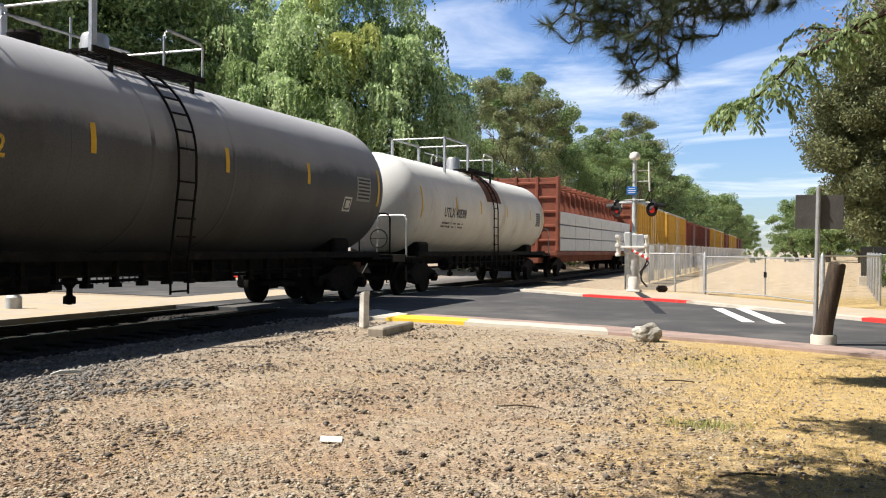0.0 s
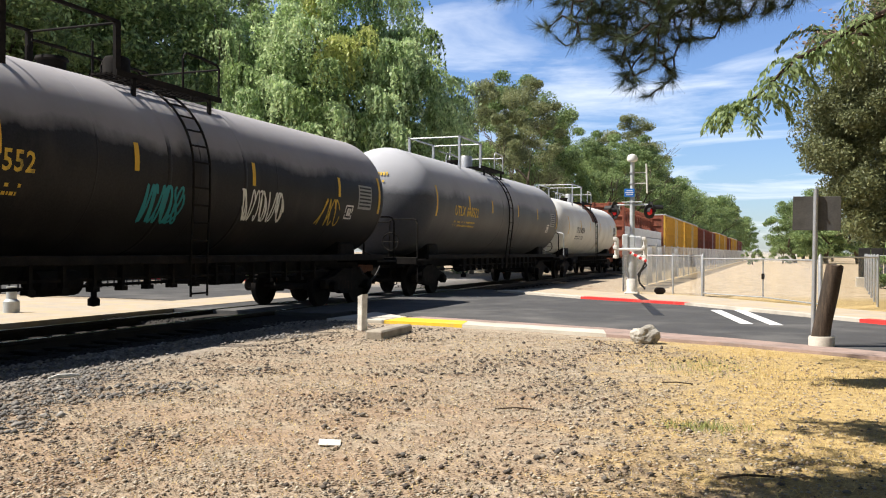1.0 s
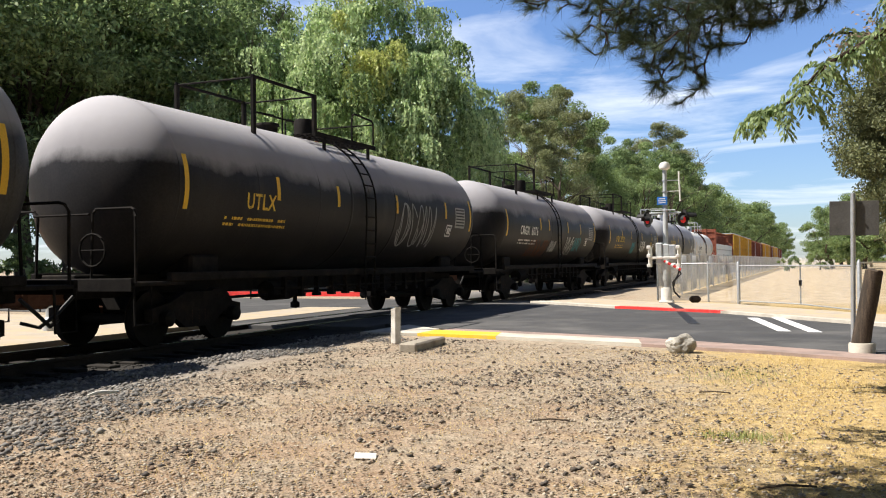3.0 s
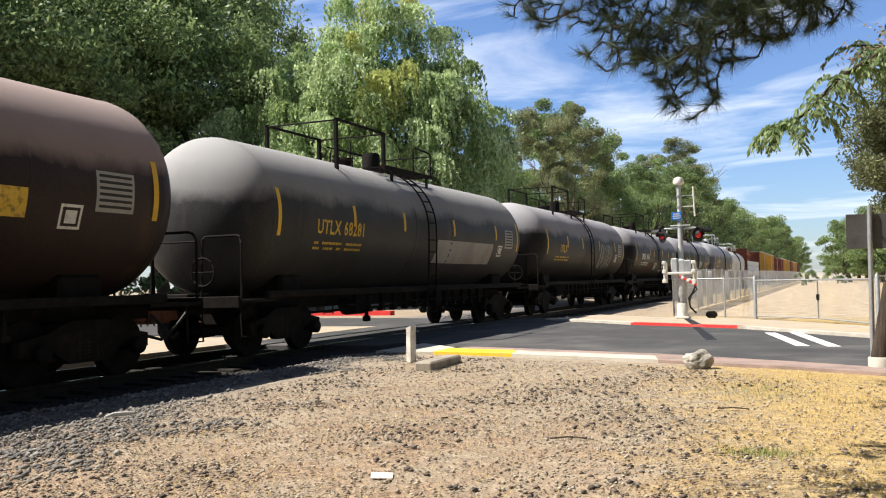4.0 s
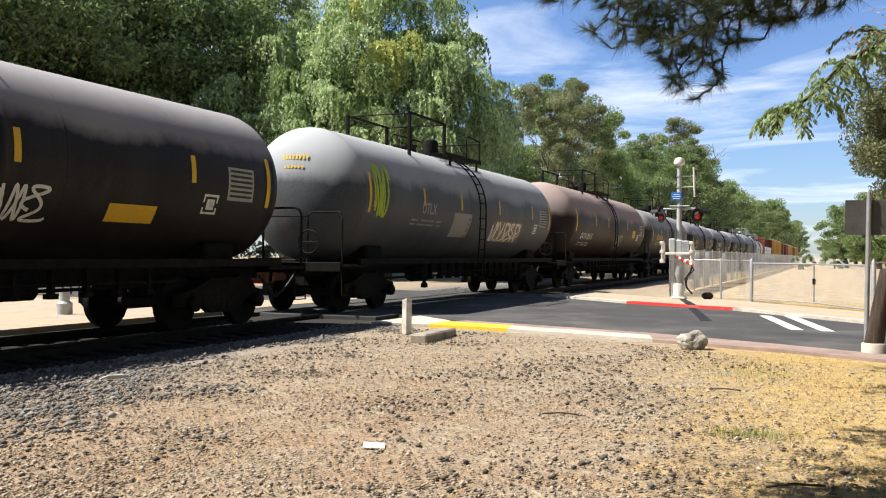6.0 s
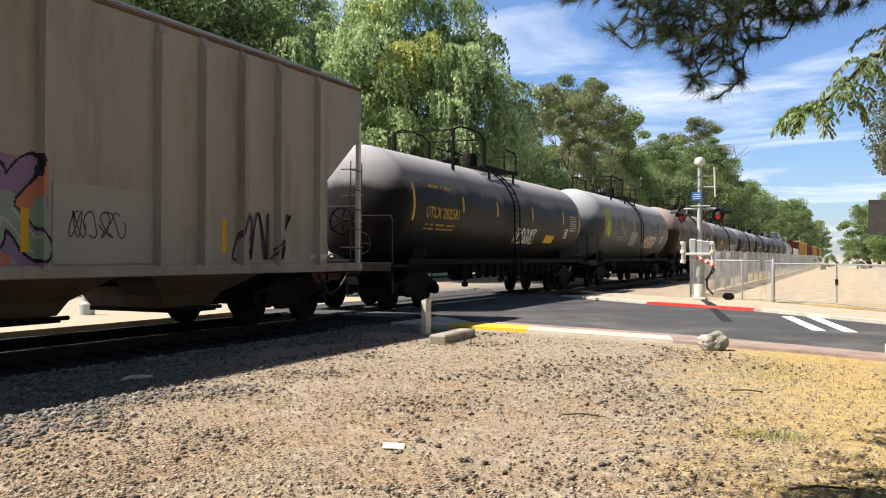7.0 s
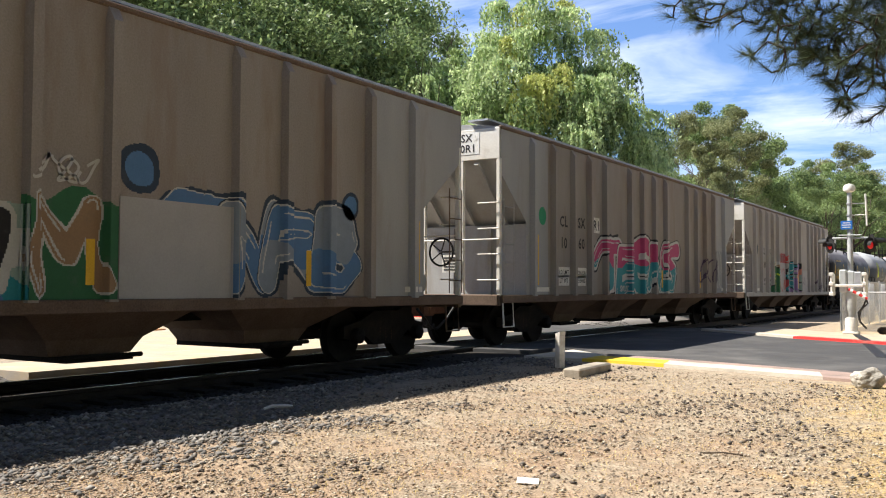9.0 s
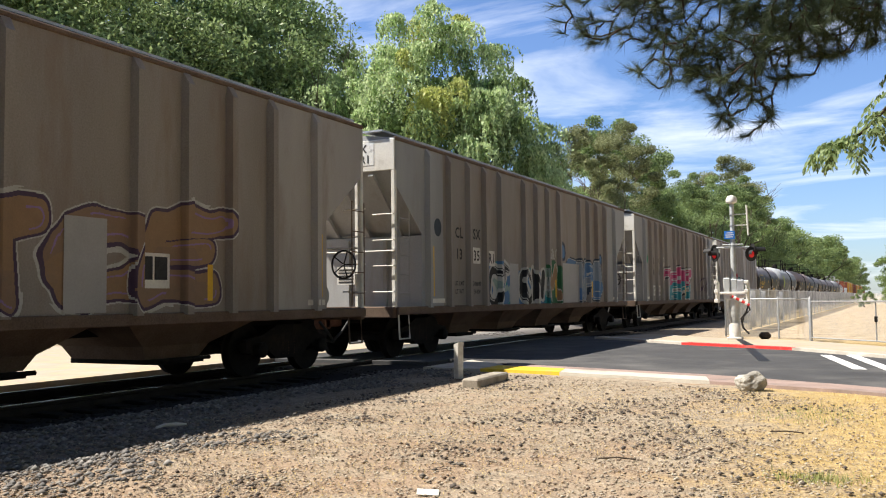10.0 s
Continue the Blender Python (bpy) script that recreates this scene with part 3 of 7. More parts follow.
strip("gutter_1", [(-7.9, 15.15), (-6.7, 15.1)], [(-7.85, 17.25), (-6.7, 16.2)], -0.1, 0.03, M["concrete"], "pale concrete gutter edge beside the road", "gutter")
strip("gutter_2", [(-6.7, 15.1), (-5.1, 14.85)], [(-6.7, 15.95), (-5.25, 15.6)], -0.1, 0.034, M["yellow_paint"], "yellow painted stretch of concrete gutter", "gutter")
strip("gutter_3", [(-5.1, 14.85), (-2.45, 14.05)], [(-5.25, 15.6), (-2.62, 14.75)], -0.1, 0.03, M["concrete"], "pale concrete gutter edge beside the road", "gutter")
strip("gutter_4", [(-6.7, 15.95), (-5.25, 15.6), (-2.62, 14.75), (-2.45, 14.05), (-0.6, 13.35), (1.2, 12.3), (5.9, 9.3)], [(-6.5, 16.5), (-5.2, 16.1), (-2.66, 15.25), (-2.6, 15.2), (-0.5, 14.1), (1.35, 12.95), (6.0, 9.95)], -0.1, 0.022, M["pink"], "worn reddish concrete edge band of the road", "gutter")
# far kerb: a real step, pale, red, pale, red
KERB = [(-8.3, 27.6), (-5.0, 24.6), (-2.05, 22.7), (1.5, 18.45), (6.0, 13.9)]
KERB_IN = [(-8.0, 27.95), (-4.85, 24.85), (-1.9, 22.9), (1.68, 18.62), (6.2, 14.05)]
for i, (mt, what) in enumerate([("concrete", "pale concrete kerb"), ("red_paint", "kerb painted bright red"), ("concrete", "pale concrete kerb"), ("red_paint", "kerb painted bright red")]):
    strip("kerb_%d" % (i + 1), [KERB[i], KERB[i + 1]], [KERB_IN[i], KERB_IN[i + 1]], -0.1, 0.075, M[mt], what + " along the road", "kerb")
strip("pavement", KERB_IN, [(-7.2, 30.4), (-4.6, 27.9), (-1.95, 26.6), (1.2, 22.3), (7.5, 15.5)], -0.1, 0.06, M["dusty_concrete"], "dusty concrete pavement behind the kerb", "pavement")
for i, (a, b) in enumerate([((-1.22, 21.0), (-0.46, 17.2)), ((-0.72, 21.15), (0.05, 17.1))]):
    strip("road_marking_%d" % (i + 1), [(a[0] - 0.11, a[1]), (b[0] - 0.11, b[1])], [(a[0] + 0.11, a[1]), (b[0] + 0.11, b[1])], 0.0, 0.018, M["white_paint"], "white painted bar on the asphalt", "road marking")
# Two thin black bands from the mast's foot over kerb and road.
strip("black_strip_2", [(-3.86, 26.6), (-3.22, 23.5)], [(-3.70, 26.6), (-3.0, 23.5)], 0.0, 0.082, M["tar"], "narrow black strip across the kerb", "tar seal")
strip("black_strip_1", [(-3.2, 23.4), (-2.32, 18.8)], [(-3.0, 23.4), (-2.1, 18.8)], 0.0, 0.017, M["tar"], "narrow black strip on the asphalt", "tar seal")
# beyond the rails
strip("apron_1", [(-30, 8.0), (-14.3, 10.0)], [(-30, 19.5), (-14.3, 18.8)], -0.1, 0.02, M["dusty_concrete"], "pale concrete apron beyond the tracks", "pavement")
strip("apron_2", [(-14.3, 8.0), (-14.3, 24.0)], [(-12.45, 8.0), (-12.45, 24.0)], -0.12, 0.026, M["dusty_concrete"], "pale dusty concrete strip along the far rail", "pavement")
strip("kerb_5", [(-30, 34.0), (-16.5, 33.0)], [(-30, 34.4), (-16.5, 33.4)], -0.1, 0.17, M["red_paint"], "kerb painted bright red beyond the tracks", "kerb")
strip("planting_bed", [(-30, 13.0), (-20, 11.6)], [(-30, 20.0), (-21.5, 18.2)], -0.1, 0.06, M["terracotta"], "bed of orange mulch beyond the tracks", "planting bed")


def rails():
    for i, x in enumerate((TRACK - 0.755, TRACK + 0.755)):
        prof = [(-0.07, -0.18), (-0.07, -0.165), (-0.012, -0.15), (-0.012, -0.06), (-0.036, -0.045), (-0.036, 0.0), (0.036, 0.0), (0.036, -0.045), (0.012, -0.06), (0.012, -0.15), (0.07, -0.165), (0.07, -0.18)]
        sh = Shape()
        n = len(prof)
        vs = [(x + a, y, b + 0.02) for y in (-120, 900) for a, b in prof]
        sh.add(vs, [(k, (k + 1) % n, n + (k + 1) % n, n + k) for k in range(n)])
        sh.m = [1 if k == 5 else 0 for k in range(n)]
        setting("rail_%d" % (i + 1), sh, [M["rail"], M["railhead"]], "worn steel rail with a polished head", "rail")


rails()


def sleepers():
    bed = thing("track_bed", "dark wooden railway ties in grey crushed stone", "railway ties")
    bed["kind"] = "structure"
    me = Shape().box(-1.3, 1.3, -0.115, 0.115, -0.18, 0.0, c=0.012).mesh("tie", M["tie"])
    for k in range(190):
        y = -12 + 0.52 * k
        if 15.5 < y < 29.5:
            continue
        part("tie", me, None, bed, at=pose(TRACK + rng.normal(0, 0.03), y, -0.115 + rng.normal(0, 0.006), 0, 0, rng.normal(0, 0.8)))
    far = Shape()
    for k in range(500):
        y = 86.9 + 0.52 * k
        far.box(TRACK - 1.3, TRACK + 1.3, y - 0.115, y + 0.115, -0.3, -0.115)
    tagged(part("far_tie_row", far, M["tie"], bed), kind="stuff")
    pan = Shape()
    for x0, x1 in ((-2.2, -0.86), (-0.66, 0.66), (0.86, 2.2)):
        for k in range(5):
            pan.box(TRACK + x0, TRACK + x1, 16.6 + 2.5 * k, 19.08 + 2.5 * k, -0.1, 0.018, c=0.01)
    setting("crossing_panel", pan, M["asphalt"], "asphalt and rubber panels between the rails", "crossing panel")


def stones(name, count, xr, yr, size, material, label, dens=None, avoid_road=True):
    """Loose stones as one scatter."""
    x, y = rng.uniform(*xr, count * 3), rng.uniform(*yr, count * 3)
    keep = np.ones(len(x), bool)
    if dens is not None:
        keep &= rng.random(len(x)) < dens(x, y)
    edge = np.interp(x, [p[0] for p in NEAR_EDGE], [p[1] for p in NEAR_EDGE]) - 1.6
    if avoid_road:
        keep &= (y < edge) | (x < -8.3)
        keep &= ~((x < -7.9) & (y > 15.2) & (y < 29.5))
    x, y = x[keep][:count], y[keep][:count]
    n = len(x)
    s = size[0] * (size[1] / size[0]) ** (rng.random(n) ** 2.8)
    base = np.array([(1, 0, 0), (0.3, 0.95, 0), (-0.8, 0.5, 0), (-0.7, -0.7, 0), (0.4, -0.9, 0), (0.1, 0.1, 0.75), (-0.1, 0, -0.5)])
    v = base[None] * (1 + rng.normal(0, 0.22, (n, 7, 3)))
    a = rng.uniform(0, 6.28, n)
    c, sn = np.cos(a)[:, None], np.sin(a)[:, None]
    vx, vy, vz = v[..., 0] * c - v[..., 1] * sn, v[..., 0] * sn + v[..., 1] * c, v[..., 2] * rng.uniform(0.5, 1.0, (n, 1))
    z = np.array([dip(p, q) for p, q in zip(x, y)]) - 0.012
    verts = np.stack([vx * s[:, None] + x[:, None], vy * s[:, None] + y[:, None], vz * s[:, None] + z[:, None] + 0.1 * s[:, None]], -1).reshape(-1, 3)
    tri = np.array([(k, (k + 1) % 5, 5) for k in range(5)] + [((k + 1) % 5, k, 6) for k in range(5)])
    quads = (tri[None] + 7 * np.arange(n)[:, None, None]).reshape(-1, 3)
    ob = new(name, cloud_mesh(name, verts, quads, material))
    return tagged(ob, label, "gravel", kind="stuff")


def blades(name, count, centre_fn, h, w, material, label, category="grass", flat=0.2):
    x, y = centre_fn(count)
    n = len(x)
    a, lean = rng.uniform(0, 6.28, n), rng.uniform(flat, 1.6, n)
    hh = rng.uniform(0.4, 1.0, n) * h
    dx, dy = np.cos(a), np.sin(a)
    z0 = np.full(n, -0.03)
    p0 = np.stack([x - dy * w, y + dx * w, z0], -1)
    p1 = np.stack([x + dy * w, y - dx * w, z0], -1)
    top = np.stack([x + dx * hh * np.sin(lean), y + dy * hh * np.sin(lean), z0 + hh * np.cos(lean) + 0.022], -1)
    verts = np.stack([p0, p1, top], 1).reshape(-1, 3)
    return tagged(new(name, cloud_mesh(name, verts, np.arange(3 * n).reshape(-1, 3), material)), label, category, kind="stuff")


sleepers()
def patchy(x, y, scale, seed):
    """Smooth uneven cover from 0 to 1."""
    g = np.random.default_rng(seed)
    total = np.zeros(len(x))
    for k in range(14):
        a, f = g.uniform(0, 6.28), scale * g.uniform(0.5, 2.2)
        total += np.sin(f * (x * np.cos(a) + y * np.sin(a)) + g.uniform(0, 6.28))
    return np.clip(0.5 + 0.17 * total, 0, 1)


def by_the_rails(x, y):
    return np.clip((-4.1 - 0.2 * y - x + 1.6 * (patchy(x, y, 2.0, 3) - 0.5)) / 1.6, 0, 1) * (0.3 + 0.7 * patchy(x, y, 4.0, 4))


# Near-black stones carry the train's shade in their colour, besides oil.
stones("oil_shade_ballast", 9000, (-13.6, -8.0), (1.5, 34), (0.014, 0.05), M["stone_oil_shade"], "ballast stones under the train, dark with oil and painted shade", lambda x, y: np.clip((-7.8 - x) / 0.5, 0, 1))
stones("ballast", 19000, (-8.6, -4.2), (2.0, 15.5), (0.012, 0.046), M["stone"], "grey crushed stone ballast beside the rails", by_the_rails)
stones("far_ballast", 6000, (-8.9, -5.4), (29.5, 60), (0.02, 0.055), M["stone"], "grey crushed stone ballast past the crossing")
stones("gravel", 78000, (-6.9, 2.2), (2.4, 14.5), (0.005, 0.020), M["pebble"], "tan and brown gravel on dirt", lambda x, y: np.clip(0.95 - 0.25 * (x + 1), 0.12, 1) * np.clip(3.4 / y, 0.12, 1) ** 1.2 * (0.6 + 0.4 * patchy(x, y, 2.2, 5)))
stones("dark_gravel", 9000, (-6.6, 1.8), (2.2, 14.5), (0.006, 0.034), M["brown_stone"], "dark loose stones strewn on dirt", lambda x, y: np.clip(0.9 - 0.3 * (x + 2), 0.05, 1) * np.clip(patchy(x, y, 1.7, 8) * 1.5 - 0.25, 0.06, 1) ** 1.5)


def straw_spots(n):
    x, y = rng.uniform(-2.6, 7, n * 3), rng.uniform(3.5, 13.6, n * 3)
    d = np.array([noise.noise((p * 0.9, q * 0.9, 9.0)) for p, q in zip(x, y)])
    k = rng.random(n * 3) < np.clip((x + 0.14 * y + 1.2 * d - 0.1) / 1.4, 0, 1) ** 1.3
    k &= y < np.interp(x, [p[0] for p in NEAR_EDGE], [p[1] for p in NEAR_EDGE]) - 0.9
    return x[k][:n], y[k][:n]


blades("dry_grass", 26000, straw_spots, 0.06, 0.0035, M["straw"], "flattened dry yellow grass and straw", "grass", 0.9)
blades("straw_litter", 20000, lambda n: (rng.uniform(-5.5, 0.5, n), 2.4 + 11 * rng.random(n) ** 1.1), 0.05, 0.003, M["straw"], "loose straw bits strewn over the dirt", "straw", 1.35)
blades("weed_tuft", 420, lambda n: (0.16 * rng.normal(size=n) - 0.5, 0.10 * rng.normal(size=n) + 7.05), 0.06, 0.004, M["weed"], "small green weed tuft in dry grass", "weed")
blades("weed_patch", 500, lambda n: (0.28 * rng.normal(size=n) - 0.75, 0.4 * rng.normal(size=n) + 10.8), 0.06, 0.004, M["weed"], "small green weed patch in dry grass", "weed")

# ---------------------------------------------------------------- the train
SPEED = 19.55
CARS = []      # (thing, y at the start)
AXLES = []     # every wheelset, front or rear of its truck
WHEEL_R = 0.45


def truck_meshes():
    side = Shape()
    prof = [(-1.2, 0.42), (-1.2, 0.62), (-0.75, 0.70), (-0.35, 0.86), (0.35, 0.86), (0.75, 0.70), (1.2, 0.62), (1.2, 0.42), (0.95, 0.36), (0.7, 0.5), (0.35, 0.27), (-0.35, 0.27), (-0.7, 0.5), (-0.95, 0.36)]
    n = len(prof)
    vs = [(x, y, z) for x in (-0.07, 0.07) for y, z in prof]
    side.add(vs, [tuple(range(n))[::-1], tuple(range(n, 2 * n))] + [(k, (k + 1) % n, n + (k + 1) % n, n + k) for k in range(n)])
    for y in (-0.9, 0.9):
        side.lathe([(0.001, 0.06), (0.13, 0.06), (0.13, 0.2), (0.09, 0.23), (0.001, 0.23)], 12, "x", (0, y, WHEEL_R))
    spring = Shape()
    for y in (-0.17, 0.0, 0.17):
        for k in range(5):
            spring.lathe([(0.055, 0.32 + 0.05 * k), (0.075, 0.345 + 0.05 * k), (0.055, 0.37 + 0.05 * k)], 8, "z", (0, y, 0))
    bolster = Shape().box(-1.0, 1.0, -0.22, 0.22, 0.5, 0.85, c=0.05)
    shoe = Shape().box(-0.05, 0.05, -0.06, 0.06, 0.3, 0.62, c=0.02)
    return {"side_frame": side.mesh("side_frame", M["grime"], True), "spring": spring.mesh("spring", M["rusty"], True), "bolster": bolster.mesh("bolster", M["grime"]), "shoe": shoe.mesh("brake_shoe", M["rusty"])}


TRUCK = truck_meshes()


def truck(car, y):
    t = part("truck", TRUCK["bolster"], None, car, "cast iron truck with two wheelsets", at=pose(0, y, 0))
    for s in (-1, 1):
        part("side_frame", TRUCK["side_frame"], None, t, at=pose(s * 1.0, 0, 0, 0, 0, 0 if s > 0 else 180))
        part("spring", TRUCK["spring"], None, t, at=pose(s * 1.0, 0, 0))
        for yy in (-0.38, 0.38):
            part("brake_shoe", TRUCK["shoe"], None, t, at=pose(s * 0.755, yy, 0))
    for yy in (-0.9, 0.9):
        a = part("wheelset", TRUCK["wset"], None, t, at=pose(0, yy, WHEEL_R))
        AXLES.append((a, yy))


def wheelset_mesh():
    sh = Shape()
    sh.lathe([(0.08, -1.05), (0.08, 1.05)], 10, "x", closed=True)
    prof = [(0.1, -0.07), (0.3, -0.03), (0.38, -0.065), (WHEEL_R, -0.065), (WHEEL_R, 0.05), (WHEEL_R + 0.025, 0.06), (WHEEL_R + 0.02, 0.08), (0.38, 0.08), (0.3, 0.02), (0.1, 0.08)]
    for s in (-1, 1):
        sh.lathe([(r, -s * h) for r, h in prof], 28, "x", (s * 0.755, 0, 0))
    return sh.mesh("wheelset", M["grime"], True)


TRUCK["wset"] = wheelset_mesh()


def coupler(car, y, s):
    sh = Shape().box(-0.11, 0.11, min(0, s * 0.75), max(0, s * 0.75), 0.72, 0.95, c=0.03)
    sh.box(-0.19, 0.19, min(s * 0.55, s * 0.85), max(s * 0.55, s * 0.85), 0.68, 0.98, c=0.05)
    c = part("coupler", sh, M["rusty"], car, "rust brown coupler", at=pose(0, y, 0))
    hose = [(0.35, 0.1 * s, 0.85), (0.36, 0.4 * s, 0.62), (0.3, 0.7 * s, 0.42), (0.2, 0.95 * s, 0.5)]
    part("air_hose", Shape().tube(hose, 0.03, 6), M["black"], c)


def rung_ladder(car, name, x, y0, y1, z0, z1, step, material, r=0.018):
    sh = Shape()
    for y in (y0, y1):
        sh.tube([(x, y, z0), (x, y, z1)], r * 1.2, 6)
    k = z0 + step * 0.6
    while k < z1:
        sh.tube([(x, y0, k), (x, y1, k)], r, 6)
        k += step
    return part(name, sh, material, car)


def wrap_on(R, zc, verts, lift=0.006):
    """Lays flat (u along the car, v up) onto the near flank of the tank."""
    out = []
    for u, v in verts:
        a = v / R
        out.append(((R + lift) * math.cos(a), u, zc + (R + lift) * math.sin(a)))
    return out


def by_letter(text, vs, fs):
    """Splits the flat mesh of a word into its letters, left to right."""
    root = list(range(len(vs)))

    def top_of(k):
        while root[k] != k:
            root[k] = root[root[k]]
            k = root[k]
        return k

    for f in fs:
        for k in f[1:]:
            root[top_of(k)] = top_of(f[0])
    groups = {}
    for f in fs:
        groups.setdefault(top_of(f[0]), []).append(f)
    out = []
    for faces in groups.values():
        ids = sorted({k for f in faces for k in f})
        at = {k: n for n, k in enumerate(ids)}
        out.append(([vs[k] for k in ids], [tuple(at[k] for k in f) for f in faces]))
    out.sort(key=lambda p: sum(v[0] for v in p[0]) / len(p[0]))
    marks = text.replace(" ", "")
    return [(c if len(marks) == len(out) else "", *p) for c, p in zip(marks + " " * len(out), out)]


def stencil(car, text, vs, fs, place, material):
    """Each letter a part; place(x, y) lays it on the surface."""
    for c, v, f in by_letter(text, vs, fs):
        part("letter", Shape().add([place(x, y) for x, y, _ in v], f), material, car, ("stencilled " + c) if c.strip() else "")


def tank_text(car, R, zc, text, u, v, size, material, spacing=1.1):
    vs, fs = letters(text, size, spacing)
    stencil(car, text, [(x * 0.88, y, 0) for x, y, _ in vs], fs, lambda x, y: wrap_on(R, zc, [(x + u, y + v)], 0.008)[0], material)


def tank_patch(car, R, zc, u0, u1, v0, v1, material, name, lift=0.006, label=""):
    n = max(2, int(abs(v1 - v0) / 0.12) + 1)
    vs = [(u, v0 + (v1 - v0) * k / n) for k in range(n + 1) for u in (u0, u1)]
    part(name, Shape().add(wrap_on(R, zc, vs, lift), [(2 * k, 2 * k + 1, 2 * k + 3, 2 * k + 2) for k in range(n)]), material, car, label)


def small_print(car, R, zc, u0, u1, v, rows, material, h=0.07):
    sh = Shape()
    for k in range(rows):
        u = u0
        while u < u1 - 0.03:
            w = rng.uniform(0.03, 0.085) if rng.random() < 0.88 else 0.02
            w = min(w, u1 - u)
            vv = v - k * h * 2.2
            sh.add(wrap_on(R, zc, [(u, vv), (u + w, vv), (u + w, vv + h), (u, vv + h)], 0.007), [(0, 1, 2, 3)])
            u += w + (0.02 if rng.random() < 0.85 else 0.16)
    tagged(part("small_print", sh, material, car, "rows of illegible stencilled print"), kind="stuff")


def scribble(place, u0, u1, v0, v1, seed, width, loops=5):
    """Spray-can handwriting: a wandering ribbon laid on a flank by place(u, v)."""
    g = np.random.default_rng(seed)
    sh = Shape()
    for k in range(loops):
        cu = u0 + (u1 - u0) * (k + 0.5) / loops
        w, h = (u1 - u0) / loops * 0.62, (v1 - v0) * 0.5
        ph, fr = g.uniform(0, 6.28, 2), g.integers(1, 4, 2)
        pts = []
        for i in range(46):
            s = i / 45 * 6.28 * 0.92
            pts.append((cu + w * math.sin(fr[0] * s + ph[0]) * (0.7 + 0.3 * math.cos(s)), (v0 + v1) / 2 + h * math.sin(fr[1] * s + ph[1])))
        ribbon(sh, place, pts, width)
    return sh


def ribbon(sh, place, pts, width, slot=0, lift=0.0):
    vs = []
    for i, p in enumerate(pts):
        q, r = pts[min(i + 1, len(pts) - 1)], pts[max(i - 1, 0)]
        dx, dy = q[0] - r[0], q[1] - r[1]
        d = math.hypot(dx, dy) or 1
        for s in (-1, 1):
            vs.append(place(p[0] - s * dy / d * width / 2, p[1] + s * dx / d * width / 2, lift))
    sh.add(vs, [(2 * i, 2 * i + 1, 2 * i + 3, 2 * i + 2) for i in range(len(pts) - 1)], slot)


def tank_car(label, y_front, length, R, paint, marks="yellow", bottom=1.13, frame_hoop=False, stripes=(0.155, 0.39, 0.61, 0.785), group="tank cars of the train"):
    """Origin under the front seam of the shell, at the rail's height; the car reaches back along -y."""
    car = thing("tank_car", label, "tank car", group)
    zc = bottom + R
    L = length
    prof = [(R * math.sin(a), 0.52 * R * math.cos(a)) for a in (math.pi / 2 * k / 9 for k in range(10))]
    shell = [(max(r, 0.002), h) for r, h in prof] + [(R, -L * k / 6) for k in range(1, 6)] + [(max(r, 0.002), -L - h) for r, h in prof[::-1]]
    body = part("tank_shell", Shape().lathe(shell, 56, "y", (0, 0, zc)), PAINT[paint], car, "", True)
    w = 0.018
    seam = Shape().lathe([(R + 0.001, -w), (R + 0.003, -w * 0.5), (R + 0.003, w * 0.5), (R + 0.001, w)], 56, "y", (0, 0, zc)).mesh("weld_seam", PAINT[paint], True)
    for k in range(0, 7):
        part("weld_seam", seam, None, body, at=pose(0, -L * k / 6, 0))
    jacket = Shape().lathe([(R + 0.001, -0.05), (R + 0.006, -0.04), (R + 0.006, 0.04), (R + 0.001, 0.05)], 56, "y", (0, 0, zc)).mesh("band", PAINT[paint], True)
    for y in (-L * 0.5 - 0.85, -L * 0.5 + 1.4):
        part("band", jacket, None, car, at=pose(0, y, 0))
    # underframe
    for s in (-1, 1):
        part("side_sill", Shape().box(s * 1.42 - 0.05, s * 1.42 + 0.05, -L - 0.2, 0.2, 1.06, 1.2, c=0.015), M["grime"], car)
    part("center_sill", Shape().box(-0.35, 0.35, -L - 1.05, 1.05, 0.8, 1.18, c=0.02), M["grime"], car)
    for y in (0.45, -L - 0.45):
        sh = Shape().box(-1.45, 1.45, y - 0.62, y + 0.62, 1.0, 1.06, c=0.01)
        sh.box(-1.45, 1.45, y + (0.55 if y > 0 else -0.63), y + (0.63 if y > 0 else -0.55), 0.92, 1.12, c=0.01)
        part("end_platform", sh, M["grime"], car)
    for y in (-1.15, -L + 1.15):
        for s in (-1, 1):
            part("saddle", Shape().box(s * 0.72 - 0.38, s * 0.72 + 0.38, y - 0.4, y + 0.4, 1.08, zc - R * 0.76, c=0.05), M["grime"], car)
    truck(car, -1.0)
    truck(car, -L + 1.0)
    coupler(car, 1.0, 1)
    coupler(car, -L - 1.0, -1)
    # end railings: rounded hoops at each corner
    for y, s in ((0.95, 1), (-L - 0.95, -1)):
        for x in (-1, 1):
            pts = [(x * 1.42, y, 1.0), (x * 1.42, y, 2.05), (x * 1.38, y - s * 0.03, 2.15), (x * 1.3, y - s * 0.05, 2.18), (x * 0.62, y - s * 0.05, 2.18), (x * 0.56, y - s * 0.05, 2.12), (x * 0.56, y, 1.0)]
            part("end_railing", Shape().tube(pts, 0.024, 6), M["grime"] if paint != "white" else M["galv"], car, "", True)
            st = [(x * 1.45, y - s * 0.3, 1.0), (x * 1.47, y - s * 0.3, 0.42), (x * 1.47, y + s * 0.08, 0.42), (x * 1.45, y + s * 0.08, 1.0)]
            part("step", Shape().tube(st, 0.02, 6), M["grime"], car)
